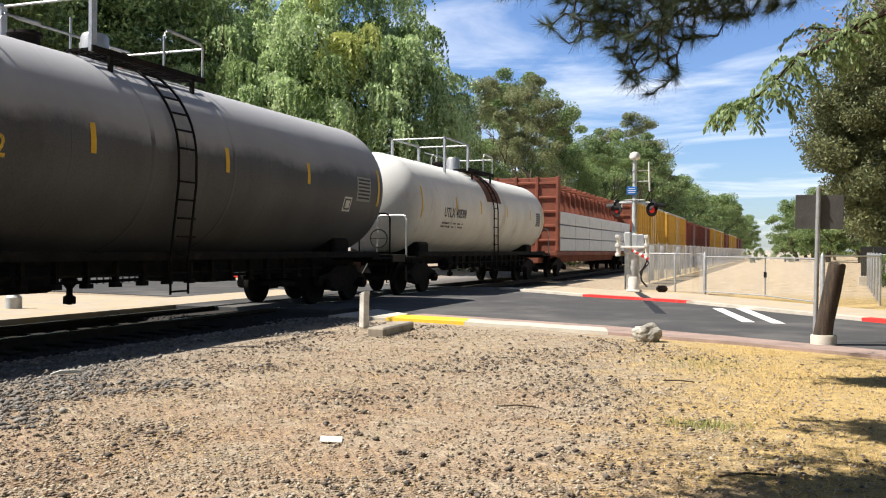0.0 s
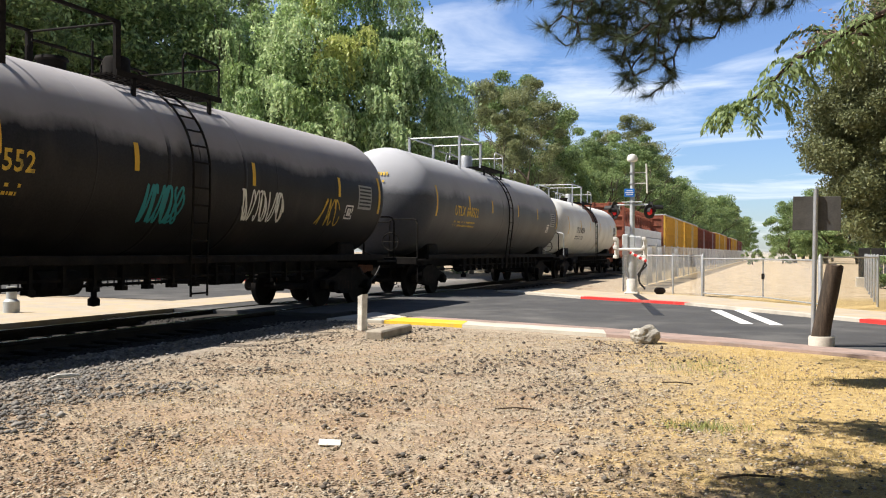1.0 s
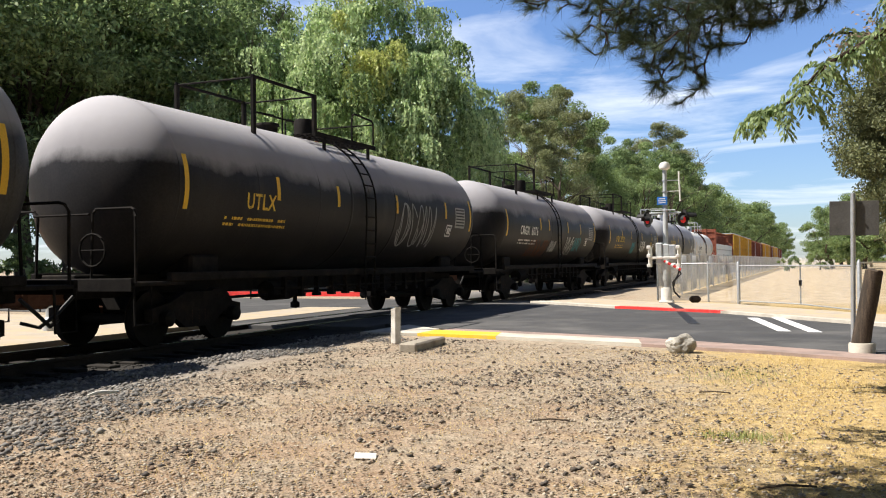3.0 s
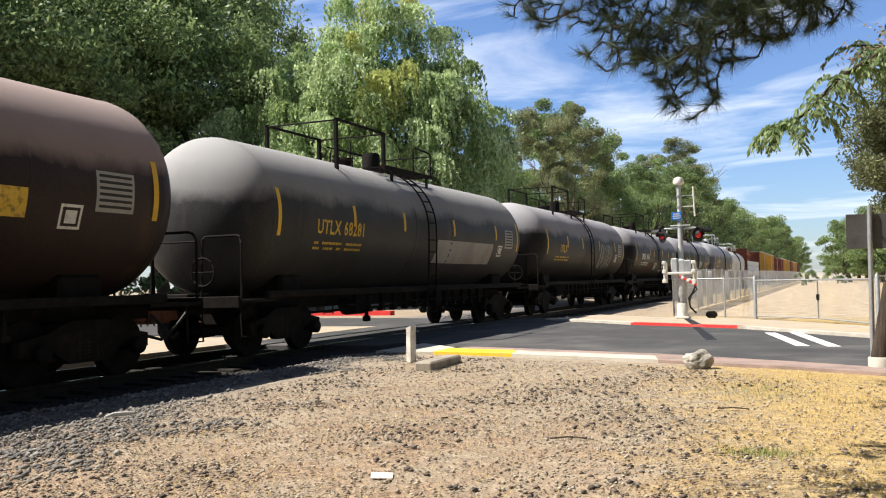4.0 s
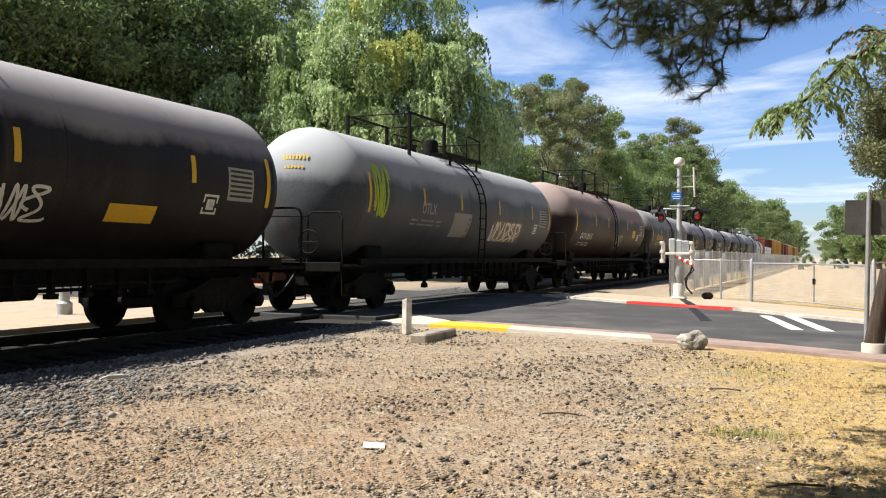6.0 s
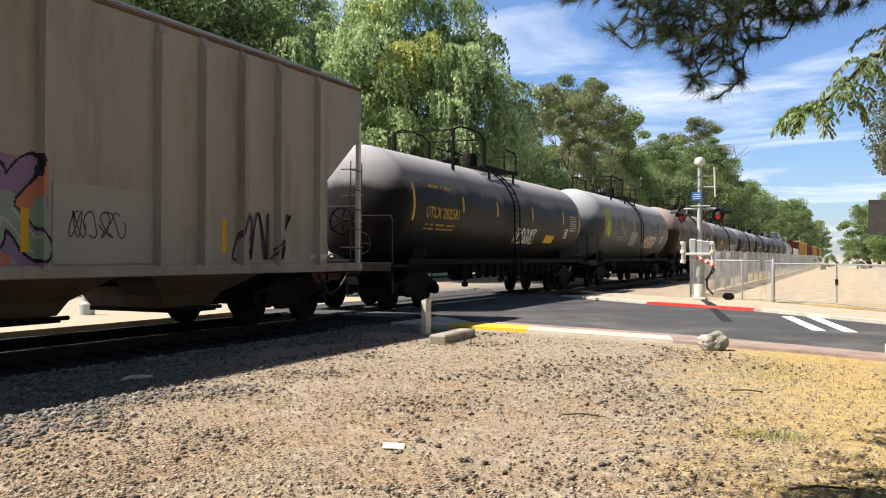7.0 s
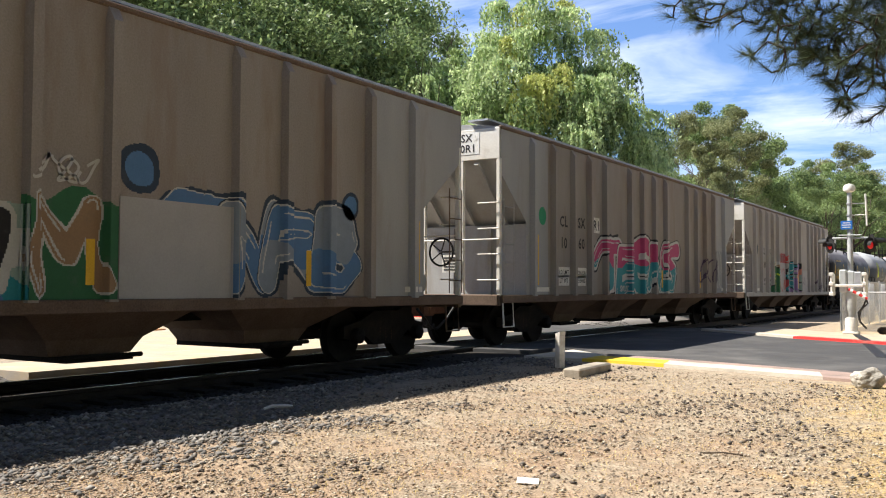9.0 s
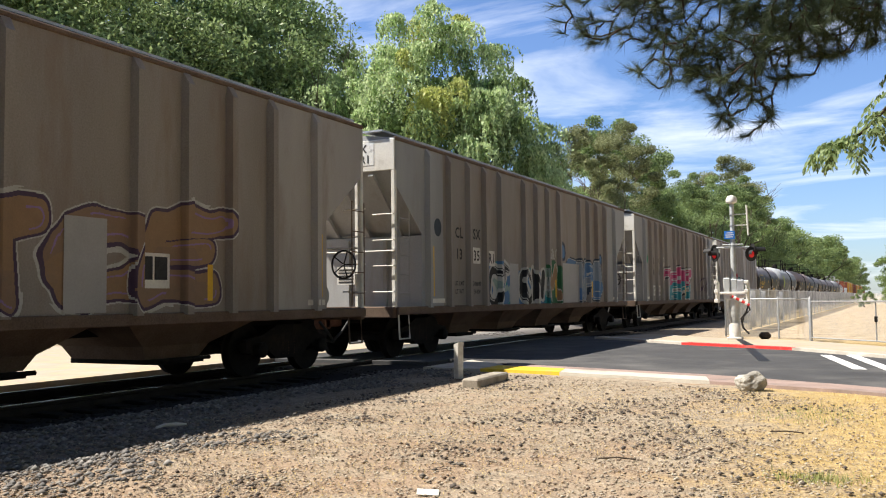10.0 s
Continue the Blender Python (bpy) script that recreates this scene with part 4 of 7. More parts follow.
    part("end_handrail", Shape().tube([(-0.56, -L - 0.98, 2.1), (0.56, -L - 0.98, 2.1)], 0.02, 6), M["grime"], car)
    wheel_at = (0.62, -L - 0.98, 1.55)
    part("hand_brake_wheel", Shape().tube([(wheel_at[0] + 0.25 * math.cos(a), wheel_at[1], wheel_at[2] + 0.25 * math.sin(a)) for a in (2 * math.pi * k / 16 for k in range(17))], 0.02, 6).tube([(wheel_at[0] - 0.25, wheel_at[1], wheel_at[2]), (wheel_at[0] + 0.25, wheel_at[1], wheel_at[2])], 0.012, 5), M["grime"], car)
    # top: platform, manway, valves, railings
    top = zc + R
    cy = -L * 0.5 - 0.27
    deck = Shape()
    lift = top + 0.0
    for s in (-1, 1):
        for x in (0.4, 0.51, 0.62, 0.73, 0.84):
            deck.box(s * x - 0.016, s * x + 0.016, cy - 1.2, cy + 1.65, lift - 0.03, lift)
        for k in range(12):
            deck.box(min(s * 0.38, s * 0.92), max(s * 0.38, s * 0.92), cy - 1.2 + k * 0.256, cy - 1.17 + k * 0.256, lift - 0.028, lift - 0.002)
        deck.box(s * 0.94 - 0.015, s * 0.94 + 0.015, cy - 1.22, cy + 1.67, lift - 0.07, lift + 0.03)
        for yy in (-0.8, 1.3):
            deck.box(s * 0.93 - 0.025, s * 0.93 + 0.025, cy + yy - 0.04, cy + yy + 0.04, top - 0.42, lift - 0.04)
    part("top_platform", deck, M["grime"], car, "dark grated walkway round the manway")
    part("manway", Shape().lathe([(0.0, 0.22), (0.24, 0.2), (0.26, 0.15), (0.22, 0.13), (0.22, -0.1)], 20, "z", (0, cy - 1.6, top)), M["grime"], car, "", True)
    part("valve_housing", Shape().lathe([(0.0, 0.52), (0.2, 0.5), (0.23, 0.44), (0.23, -0.1)], 18, "z", (0.0, cy - 0.1, top)), M["grime"] if paint not in ("white", "grey") else M["galv"], car, "", True)
    part("safety_valve", Shape().lathe([(0.0, 0.34), (0.07, 0.32), (0.08, 0.2), (0.05, 0.18), (0.05, -0.05)], 10, "z", (-0.15, cy + 0.75, top)), M["rusty"], car, "", True)
    rail_m = M["galv"] if paint in ("grey", "white") else M["grime"]
    h = top + 0.8
    for x in (-0.9, 0.9):
        part("top_railing", Shape().tube([(x, cy + 0.55, top - 0.02), (x, cy + 0.55, h - 0.24), (x, cy + 0.6, h - 0.15), (x, cy + 0.7, h - 0.12), (x, cy + 1.57, h - 0.16), (x, cy + 1.65, h - 0.22), (x, cy + 1.65, top - 0.02)], 0.024, 6), rail_m, car, "", True)
    part("cross_railing", Shape().tube([(-0.9, cy + 1.65, h - 0.24), (0.9, cy + 1.65, h - 0.24)], 0.02, 6), rail_m, car)
    part("back_railing", Shape().tube([(-0.7, cy - 1.1, h - 0.2), (-0.7, cy + 1.6, h - 0.2)], 0.022, 6).tube([(-0.7, cy + 0.1, top), (-0.7, cy + 0.1, h + 0.1)], 0.022, 6), rail_m, car)
    part("manway_hoop", Shape().tube([(-0.1, cy - 2.0, top), (-0.1, cy - 2.0, top + 0.3), (-0.1, cy - 1.9, top + 0.42), (-0.1, cy - 1.2, top + 0.44)], 0.022, 6), rail_m, car, "", True)
    fx, fh = 0.9, h + (0.12 if frame_hoop else 0.0)
    frame_shape = Shape()
    for x in (-fx, fx):
        frame_shape.box(x - 0.03, x + 0.03, cy - 3.5, cy - 3.4, top - 0.42, h)
        frame_shape.box(x - 0.03, x + 0.03, cy - 1.22, cy - 1.1, top - 0.06, h)
        if frame_hoop:
            frame_shape.tube([(x, cy - 3.45, h - 0.02), (x, cy - 3.0, fh), (x, cy - 2.3, fh + 0.03), (x, cy - 1.6, fh), (x, cy - 1.16, h - 0.02)], 0.026, 6)
        else:
            frame_shape.box(x - 0.025, x + 0.025, cy - 3.5, cy - 1.1, h - 0.025, h + 0.025)
    for y in (cy - 3.45, cy - 1.16):
        frame_shape.tube([(-fx, y, h - 0.02), (fx, y, h - 0.02)], 0.02, 6)
    part("loading_frame", frame_shape, rail_m, car, "upright steel frame beside the manway")
    # side ladder follows the shell, then hangs straight
    for s in (1, -1):
        lad = Shape()
        for y in (cy - 0.05, cy + 0.42):
            pts = [(s * (R + 0.07) * math.cos(a), y, zc + (R + 0.07) * math.sin(a)) for a in (math.radians(62 - 6 * k) for k in range(11))]
            pts += [(s * (R + 0.07), y, zc - 0.4), (s * 1.52, y, 1.1), (s * 1.52, y, 0.5)]
            lad.tube(pts, 0.022, 6)
        for k in range(6):
            a = math.radians(58 - 10.5 * k)
            p = (s * (R + 0.07) * math.cos(a), zc + (R + 0.07) * math.sin(a))
            lad.tube([(p[0], cy - 0.05, p[1]), (p[0], cy + 0.42, p[1])], 0.018, 6)
        for z in (0.55, 0.85, 1.15, 1.45, 1.75, 2.05, 2.35):
            if z < zc:
                lad.tube([(s * (1.52 if z < 1.2 else R + 0.05), cy - 0.05, z), (s * (1.52 if z < 1.2 else R + 0.05), cy + 0.42, z)], 0.018, 6)
        part("side_ladder", lad, M["grime"], car, "", True)
    # under the belly
    gear = Shape()
    for y in np.arange(-L + 3.4, -2.6, 0.62):
        gear.box(1.2, 1.3, y - 0.03, y + 0.03, 0.72, 1.06)
        gear.box(1.18, 1.32, y - 0.07, y + 0.07, 0.66, 0.73)
    gear.tube([(1.25, -L + 3.0, 0.84), (1.25, -2.4, 0.84)], 0.025, 6)
    gear.tube([(0.6, -L + 2.2, 0.7), (0.6, -2.2, 0.75)], 0.03, 6)
    gear.box(-0.7, 0.75, cy + 2.0, cy + 2.9, 0.62, 0.98, c=0.08)
    gear.lathe([(0.001, cy - 2.6), (0.2, cy - 2.55), (0.2, cy - 1.7), (0.001, cy - 1.65)], 12, "y", (0.55, 0, 0.78))
    part("brake_gear", gear, M["grime"], car)
    part("outlet_valve", Shape().lathe([(0.12, 1.15), (0.1, 0.8), (0.14, 0.72), (0.05, 0.6), (0.05, 0.5), (0.1, 0.47), (0.1, 0.36), (0.001, 0.34)], 12, "z", (0.15, cy - 0.8, 0)), M["grime"], car, "", True)
    # reflectors
    tall = 0.62
    for y in (-0.16, -L + 0.16):
        tank_patch(car, R, zc, y - 0.055, y + 0.055, -0.42, 0.48, M["stripe"], "reflector")
    for k in stripes:
        tank_patch(car, R, zc, -L * k - 0.055, -L * k + 0.055, -0.12, tall - 0.3, M["stripe"], "reflector")
    CARS.append((car, y_front))
    return car, R, zc, L


def tank_extras(spec, text_u, text, size, material, panel=True, prints=2, low=-0.2):
    car, R, zc, L = spec
    tank_text(car, R, zc, text, text_u, low, size, material)
    if prints:
        small_print(car, R, zc, text_u - size * 2.6, text_u + size * 2.3, low - size * 0.85, prints, material, size * 0.13)
    if panel:
        tank_patch(car, R, zc, -1.35, -0.62, -0.35, 0.22, M["decal"], "data_panel", 0.005, "grey table of illegible print")
        sh = Shape()
        for k in range(6):
            vs = [(-1.3, -0.29 + 0.085 * k), (-0.67, -0.29 + 0.085 * k), (-0.67, -0.25 + 0.085 * k), (-1.3, -0.25 + 0.085 * k)]
            sh.add(wrap_on(R, zc, vs, 0.009), [(0, 1, 2, 3)])
        part("table_print", sh, M["mark_black"], car)
        sh = Shape()
        for a, b, c, d in ((-1.95, -1.91, -0.62, -0.28), (-1.61, -1.57, -0.62, -0.28), (-1.95, -1.57, -0.62, -0.58), (-1.95, -1.57, -0.32, -0.28), (-1.86, -1.66, -0.54, -0.36)):
            sh.add(wrap_on(R, zc, [(a, c), (b, c), (b, d), (a, d)], 0.008), [(0, 1, 2, 3)])
        part("box_mark", sh, M["mark_white"], car, "small white boxed mark")


def head_print(spec, material, rows=4):
    """Stencilled rows on the rear head."""
    car, R, zc, L = spec
    sh = Shape()
    for k in range(rows):
        z = zc + 0.72 - 0.2 * k
        half = 0.34 if k == 0 else 0.22 + 0.04 * (k % 2)
        x = -half
        while x < half - 0.04:
            w = 0.055
            vs = []
            for a, b in ((x, z), (x + w, z), (x + w, z + (0.10 if k == 0 else 0.06)), (x, z + (0.10 if k == 0 else 0.06))):
                d = 0.52 * R * math.sqrt(max(0, 1 - (a * a + (b - zc) ** 2) / (R * R)))
                vs.append((a + 0.1, -L - d - 0.012, b))
            sh.add(vs, [(0, 1, 2, 3)])
            x += w + 0.03
    tagged(part("head_print", sh, material, car, "rows of illegible stencilled print on the end"), kind="stuff")


def tank_place(spec):
    car, R, zc, L = spec
    return lambda u, v, lift=0.0: wrap_on(R, zc, [(u, v)], 0.009 + lift)[0]


def tag(spec, u0, u1, v0, v1, seed, material, width=0.05, loops=5):
    part("spray_tag", scribble(tank_place(spec), u0, u1, v0, v1, seed, width, loops), material, spec[0], "illegible spray-paint scrawl")


def build_tanks():
    w = tank_car("white tank car, dusty brown, with dark stains", 37.5, 14.2, 1.44, "white")
    tank_extras(w, -11.2, "UTLX 40598", 0.4, M["mark_black"])
    tank_patch(w[0], w[1], w[2], -7.9, -6.2, 0.35, 1.9, M["rusty"], "rust_stain", 0.004, "rusty spill below the manway")
    a = tank_car("grey tank car with soot stains and yellow marks", 20.3, 15.6, 1.6, "grey", stripes=(0.235, 0.425, 0.64, 0.8))
    tank_extras(a, -12.7, "UTLX 660522", 0.42, M["mark_yellow"])
    b = tank_car("sooty black tank car with pale spray tags", 1.15, 15.2, 1.5, "black")
    tank_extras(b, -12.4, "UTLX 202552", 0.4, M["mark_yellow"])
    head_print(a, M["mark_yellow"])
    head_print(b, M["mark_yellow"], 2)
    tag(b, -9.0, -8.0, -0.95, -0.3, 3, M["g_teal"], 0.05, 4)
    tag(b, -6.3, -4.7, -0.8, -0.2, 4, M["mark_white"], 0.04)
    tag(b, -3.2, -2.2, -0.8, -0.2, 5, M["mark_yellow"], 0.04, 3)
    c = tank_car("black tank car with white stencils and faint spray tags", -17.1, 13.3, 1.47, "black", stripes=(0.22, 0.385, 0.6, 0.69))
    tank_extras(c, -10.6, "CRGX  6076", 0.43, M["mark_white"])
    head_print(c, M["decal"], 2)
    tag(c, -10.2, -7.8, -1.2, -0.5, 6, M["rusty"], 0.045, 5)
    tag(c, -7.5, -6.7, -0.95, -0.5, 7, M["decal"], 0.05, 3)
    tag(c, -5.2, -3.9, -1.1, -0.3, 8, M["mark_white"], 0.035, 4)
    tag(c, -3.8, -2.7, -0.9, -0.3, 9, M["g_teal"], 0.05, 4)
    d = tank_car("matt black tank car with a large white outline tag", -33.7, 13.3, 1.5, "black")
    tank_extras(d, -11.0, "UTLX", 0.4, M["mark_yellow"])
    tag(d, -5.0, -2.7, -0.95, 0.15, 10, M["decal"], 0.04, 4)
    e = tank_car("dark grey tank car with yellow marks and a pale patch", -50.2, 14.1, 1.5, "dark")
    tank_extras(e, -11.6, "UTLX 68281", 0.4, M["mark_yellow"])
    tank_patch(e[0], e[1], e[2], -6.6, -2.4, -0.9, -0.25, M["hop_beige"], "paint_patch", 0.005, "pale overpainted patch")
    f = tank_car("dusty brown tank car with white numerals", -67.4, 14.7, 1.58, "brown", stripes=(0.31, 0.6, 0.765))
    tank_extras(f, -12.6, "GATX 20115", 0.38, M["mark_white"], low=-0.62)
    head_print(f, M["g_orange"], 4)
    tag(f, -6.9, -5.4, -1.2, -0.4, 12, M["decal"], 0.03, 5)
    tank_patch(f[0], f[1], f[2], -3.2, -2.5, -0.5, -0.12, M["mark_yellow"], "placard", 0.008, "faded yellow placard")
    g = tank_car("slate grey tank car with a lime tag and worn patches", -85.5, 14.3, 1.51, "slate")
    tank_extras(g, -10.9, "UTLX", 0.38, M["decal"])
    head_print(g, M["mark_yellow"], 2)
    tag(g, -13.9, -13.2, -0.5, 0.7, 13, M["g_lime"], 0.07, 2)
    tank_patch(g[0], g[1], g[2], -9.2, -7.9, -0.9, -0.2, M["hop_beige"], "paint_patch", 0.005, "pale overpainted patch")
    tank_patch(g[0], g[1], g[2], -5.9, -3.2, -1.0, -0.3, M["g_orange"], "paint_patch", 0.005, "rusty overpainted patch")
    tag(g, -6.0, -3.4, -0.95, -0.35, 14, M["mark_white"], 0.06, 5)
    h = tank_car("black tank car with large yellow lettering", -103.3, 14.6, 1.41, "black", frame_hoop=True)
    tank_extras(h, -12.7, "UTLX 202581", 0.38, M["mark_yellow"])
    small_print(h[0], h[1], h[2], -13.78, -12.2, 0.42, 1, M["mark_yellow"], 0.1)
    tag(h, -7.0, -5.1, -0.9, -0.4, 15, M["mark_white"], 0.05, 5)
    tank_patch(h[0], h[1], h[2], -4.0, -3.0, -0.85, -0.55, M["stripe"], "placard", 0.008, "orange placard")


build_tanks()

# covered hoppers
RIBS = (1.7, 3.0, 4.05, 5.05, 6.05, 8.15, 9.2, 10.2, 11.2, 13.0, 14.02, 15.02, 16.12, 17.2)
HL, HW, HTOP, HSILL = 18.65, 1.45, 4.72, 1.1
RIB_OUT, RIB_W = 0.13, 0.13


def flank(y):
    """How far out the side lies at y, with its stakes."""
    for r in RIBS:
        d = abs(-y - r)
        if d < RIB_W / 2 + 0.005:
            return HW + RIB_OUT
        if d < RIB_W / 2 + 0.03:
            return HW + RIB_OUT * (RIB_W / 2 + 0.03 - d) / 0.025
    return HW


def hop_place(u, v, lift=0.0):
    return (flank(u) + 0.005 + lift, u, v)


def fine(pts, step=0.045):
    out = [pts[0]]
    for p, q in zip(pts, pts[1:]):
        n = max(1, int(math.hypot(q[0] - p[0], q[1] - p[1]) / step))
        out += [(p[0] + (q[0] - p[0]) * k / n, p[1] + (q[1] - p[1]) * k / n) for k in range(1, n + 1)]
    return out


def field_patch(sh, y0, y1, z0, z1, slot=0, lift=0.0, edge=None, step=0.05):
    """A painted area on the flank, optionally with wavy top edge(u) and bottom."""
    n = max(2, int((y1 - y0) / step))
    vs = []
    for k in range(n + 1):
        u = y0 + (y1 - y0) * k / n
        lo, hi = (z0, z1) if edge is None else edge(k / n)
        vs += [hop_place(u, lo, lift), hop_place(u, hi, lift)]
    sh.add(vs, [(2 * k, 2 * k + 2, 2 * k + 3, 2 * k + 1) for k in range(n)], slot)


def paint_cells(car, y0, y1, z0, z1, mats, choose, step=0.017, lift=0.003, label="spray-painted graffiti letter forms in several colours"):
    """Spray paint on the flank in small cells that follow the stakes; choose(u, v) gives each cell's slot, -1 for none."""
    edges = {round(y0 + (y1 - y0) * k / max(1, round((y1 - y0) / step)), 4) for k in range(max(1, round((y1 - y0) / step)) + 1)}
    for r in RIBS:
        for o in (-RIB_W / 2 - 0.031, -RIB_W / 2, RIB_W / 2, RIB_W / 2 + 0.031):
            if y0 < -r + o < y1:
                edges.add(round(-r + o, 4))
    us = np.array(sorted(edges))
    vs = np.linspace(z0, z1, max(2, round((z1 - z0) / step) + 1))
    out = np.array([flank(u) for u in us]) + lift
    cu, cv = np.meshgrid((us[1:] + us[:-1]) / 2, (vs[1:] + vs[:-1]) / 2, indexing="ij")
    slot = choose(cu, cv)
    a, b = np.nonzero(slot >= 0)
    n = len(vs)
    quads = np.stack([a * n + b, (a + 1) * n + b, (a + 1) * n + b + 1, a * n + b + 1], 1)
    used, index = np.unique(quads, return_inverse=True)
    verts = np.stack([out[used // n], us[used // n], vs[used % n]], 1)
    me = cloud_mesh("graffiti", verts, index.reshape(-1, 4), mats[0])
    for m in mats[1:]:
        me.materials.append(m)
    me.polygons.foreach_set("material_index", slot[a, b].astype(np.int32))
    part("graffiti", me, None, car, label)


def away(u, v, pts):
    """How far each cell lies from a line of points."""
    best = np.full(u.shape, 9.0)
    for (a, b), (c, d) in zip(pts, pts[1:]):
        l = (c - a) ** 2 + (d - b) ** 2 or 1e-9
        k = np.clip(((u - a) * (c - a) + (v - b) * (d - b)) / l, 0, 1)
        best = np.minimum(best, np.hypot(u - a - k * (c - a), v - b - k * (d - b)))
    return best


def ragged(u, v, scale, seed):
    return patchy(u.ravel(), v.ravel(), scale, seed).reshape(u.shape)


STROKES = {
    "R": [[(0, 0), (0, 1)], [(0, 1), (0.6, 1), (0.85, 0.8), (0.65, 0.55), (0, 0.5)], [(0.35, 0.5), (0.95, 0)]],
    "I": [[(0.5, 0), (0.5, 1)], [(0.2, 1), (0.8, 1)]],
    "O": [[(0.5 + 0.45 * math.cos(t), 0.5 + 0.48 * math.sin(t)) for t in np.linspace(1.2, 7.6, 16)]],
    "E": [[(0.05, 0), (0.05, 1)], [(0.05, 1), (0.85, 1.02)], [(0.05, 0.5), (0.7, 0.55)], [(0.05, 0.02), (0.9, -0.02)]],
    "C": [[(0.55 + 0.48 * math.cos(t), 0.5 + 0.48 * math.sin(t)) for t in np.linspace(0.8, 5.5, 14)]],
    "N": [[(0.05, 0), (0.1, 1)], [(0.1, 1), (0.8, 0)], [(0.8, 0), (0.9, 1)]],
    "U": [[(0.05, 1), (0.1, 0.3), (0.45, 0), (0.8, 0.3), (0.9, 1)]],
    "B": [[(0, 0), (0, 1)], [(0, 1), (0.6, 1), (0.7, 0.75), (0.5, 0.55), (0, 0.52)], [(0.5, 0.54), (0.85, 0.3), (0.6, 0), (0, 0)]],
    "A": [[(0, 0), (0.45, 1.0)], [(0.45, 1.0), (0.95, 0)], [(0.15, 0.35), (0.8, 0.35)]],
    "K": [[(0.0, 0.9), (0.5, 0.75)], [(0.35, 0), (0.45, 1)], [(0.45, 0.45), (0.95, 1.05)], [(0.45, 0.5), (1.0, -0.02)]],
    "S": [[(0.95, 0.95), (0.4, 1), (0.1, 0.75), (0.75, 0.4), (0.6, 0.05), (0.0, 0.0)]],
    "T": [[(-0.25, 0.62), (0.1, 0.95), (1.0, 1.0)], [(0.55, 1.0), (0.5, 0.0)]],
    "M": [[(0, 0), (0.1, 1)], [(0.1, 1), (0.45, 0.35), (0.8, 1)], [(0.8, 1), (0.95, 0)]],
}


def wild_letters(car, y0, y1, z0, z1, text, fills, outline, back=None, shine="g_white", width=0.26, edge=0.07, seed=1, split=None, rim=None, spots=(), low=1.13, fine_step=0.017):
    """Fat sprayed letter forms, leaning and crowding one another, painted one over the next."""
    g = np.random.default_rng(seed)
    names = [outline, *fills, shine, rim or outline, back or outline, *spots]
    w = (y1 - y0) / len(text)
    laid = []
    for k, ch in enumerate(text):
        lean, drop, grow = g.normal(0.1, 0.16), g.normal(0, 0.05), g.uniform(1.0, 1.16)
        laid.append([[(y0 + w * (k - 0.04 + u * 1.06 + lean * (v - 0.5)), z0 + width * 0.55 + (z1 - z0 - width * 1.1) * (v * grow + drop)) for u, v in st] for st in STROKES[ch]])

    def choose(u, v):
        nf = len(fills)
        slot = np.full(u.shape, -1)
        wu, wv = u + 0.16 * (ragged(u, v, 3.2, seed) - 0.5), v + 0.14 * (ragged(u, v, 3.2, seed + 50) - 0.5)
        if back:
            edge_top = z1 + 0.05 + 0.22 * (ragged(u, v * 0 + 1, 3.5, seed + 9) - 0.5)
            slot[(v < edge_top) & (u > y0 - 0.2) & (u < y1 + 0.2)] = nf + 3
            for i in range(len(spots)):
                dab = ragged(u, v, 6.0, seed + 70 + i) > 0.66
                slot[(slot == nf + 3) & dab] = nf + 4 + i
        far = [np.min([away(wu, wv, st) for st in letter], 0) for letter in laid]
        if rim:
            halo = np.where(ragged(u, v, 1.6, seed + 33) > 0.42, 0.055, 0.0)
            slot[np.min(far, 0) < width / 2 + edge + halo] = nf + 2
        for k, d in enumerate(far):
            if k and rim:
                slot[d < width / 2 + edge + 0.022] = nf + 2
            slot[d < width / 2 + edge] = 0
            inside = d < width / 2
            if split:
                line = split + 0.22 * (ragged(u, v * 0, 2.2, seed + 3) - 0.5)
                slot[inside] = np.where(v > line, 1, 2)[inside]
            else:
                slot[inside] = 1 + k % nf
                if nf > 1:
                    deep = inside & (v < (z0 + z1) / 2 + 0.5 * (ragged(u, v, 3.0, seed + k) - 0.5))
                    slot[deep] = 1 + (k + 1) % nf
            gleam = np.abs(d - width * 0.30) < 0.013
            slot[gleam & (ragged(u, v, 3.0, seed + 20 + k) > 0.62)] = nf + 1
        slot[v < low] = -1
        return slot

    paint_cells(car, y0 - 0.45, y1 + 0.45, low, z1 + 0.55, [M[n] for n in names], choose, fine_step)


def sprayed_disc(car, y, z, r, fill, outline, seed):
    def choose(u, v):
        d = np.hypot(u - y, v - z) + 0.06 * (ragged(u, v, 6.0, seed) - 0.5)
        return np.where(d < r * 0.72, 1, np.where(d < r, 0, -1))

    paint_cells(car, y - r - 0.1, y + r + 0.1, z - r - 0.1, z + r + 0.1, [M[outline], M[fill]], choose, label="sprayed round blob")


def hop_text(car, text, u, v, size, material, plate=None):
    vs, fs = letters(text, size, 1.1)
    if vs:
        wide = max(p[0] for p in vs) - min(p[0] for p in vs)
        vs = [(p[0] * min(1, 0.62 / wide), p[1], 0) for p in vs]
    if plate:
        xs, ys = [p[0] for p in vs], [p[1] for p in vs]
        sh = Shape()
        field_patch(sh, u + min(xs) - 0.06, u + max(xs) + 0.06, v + min(ys) - 0.07, v + max(ys) + 0.07, 0, 0.001)
        part("number_panel", sh, plate, car)
    stencil(car, text, vs, fs, lambda x, y: (flank(x + u) + 0.009, x + u, y + v), material)


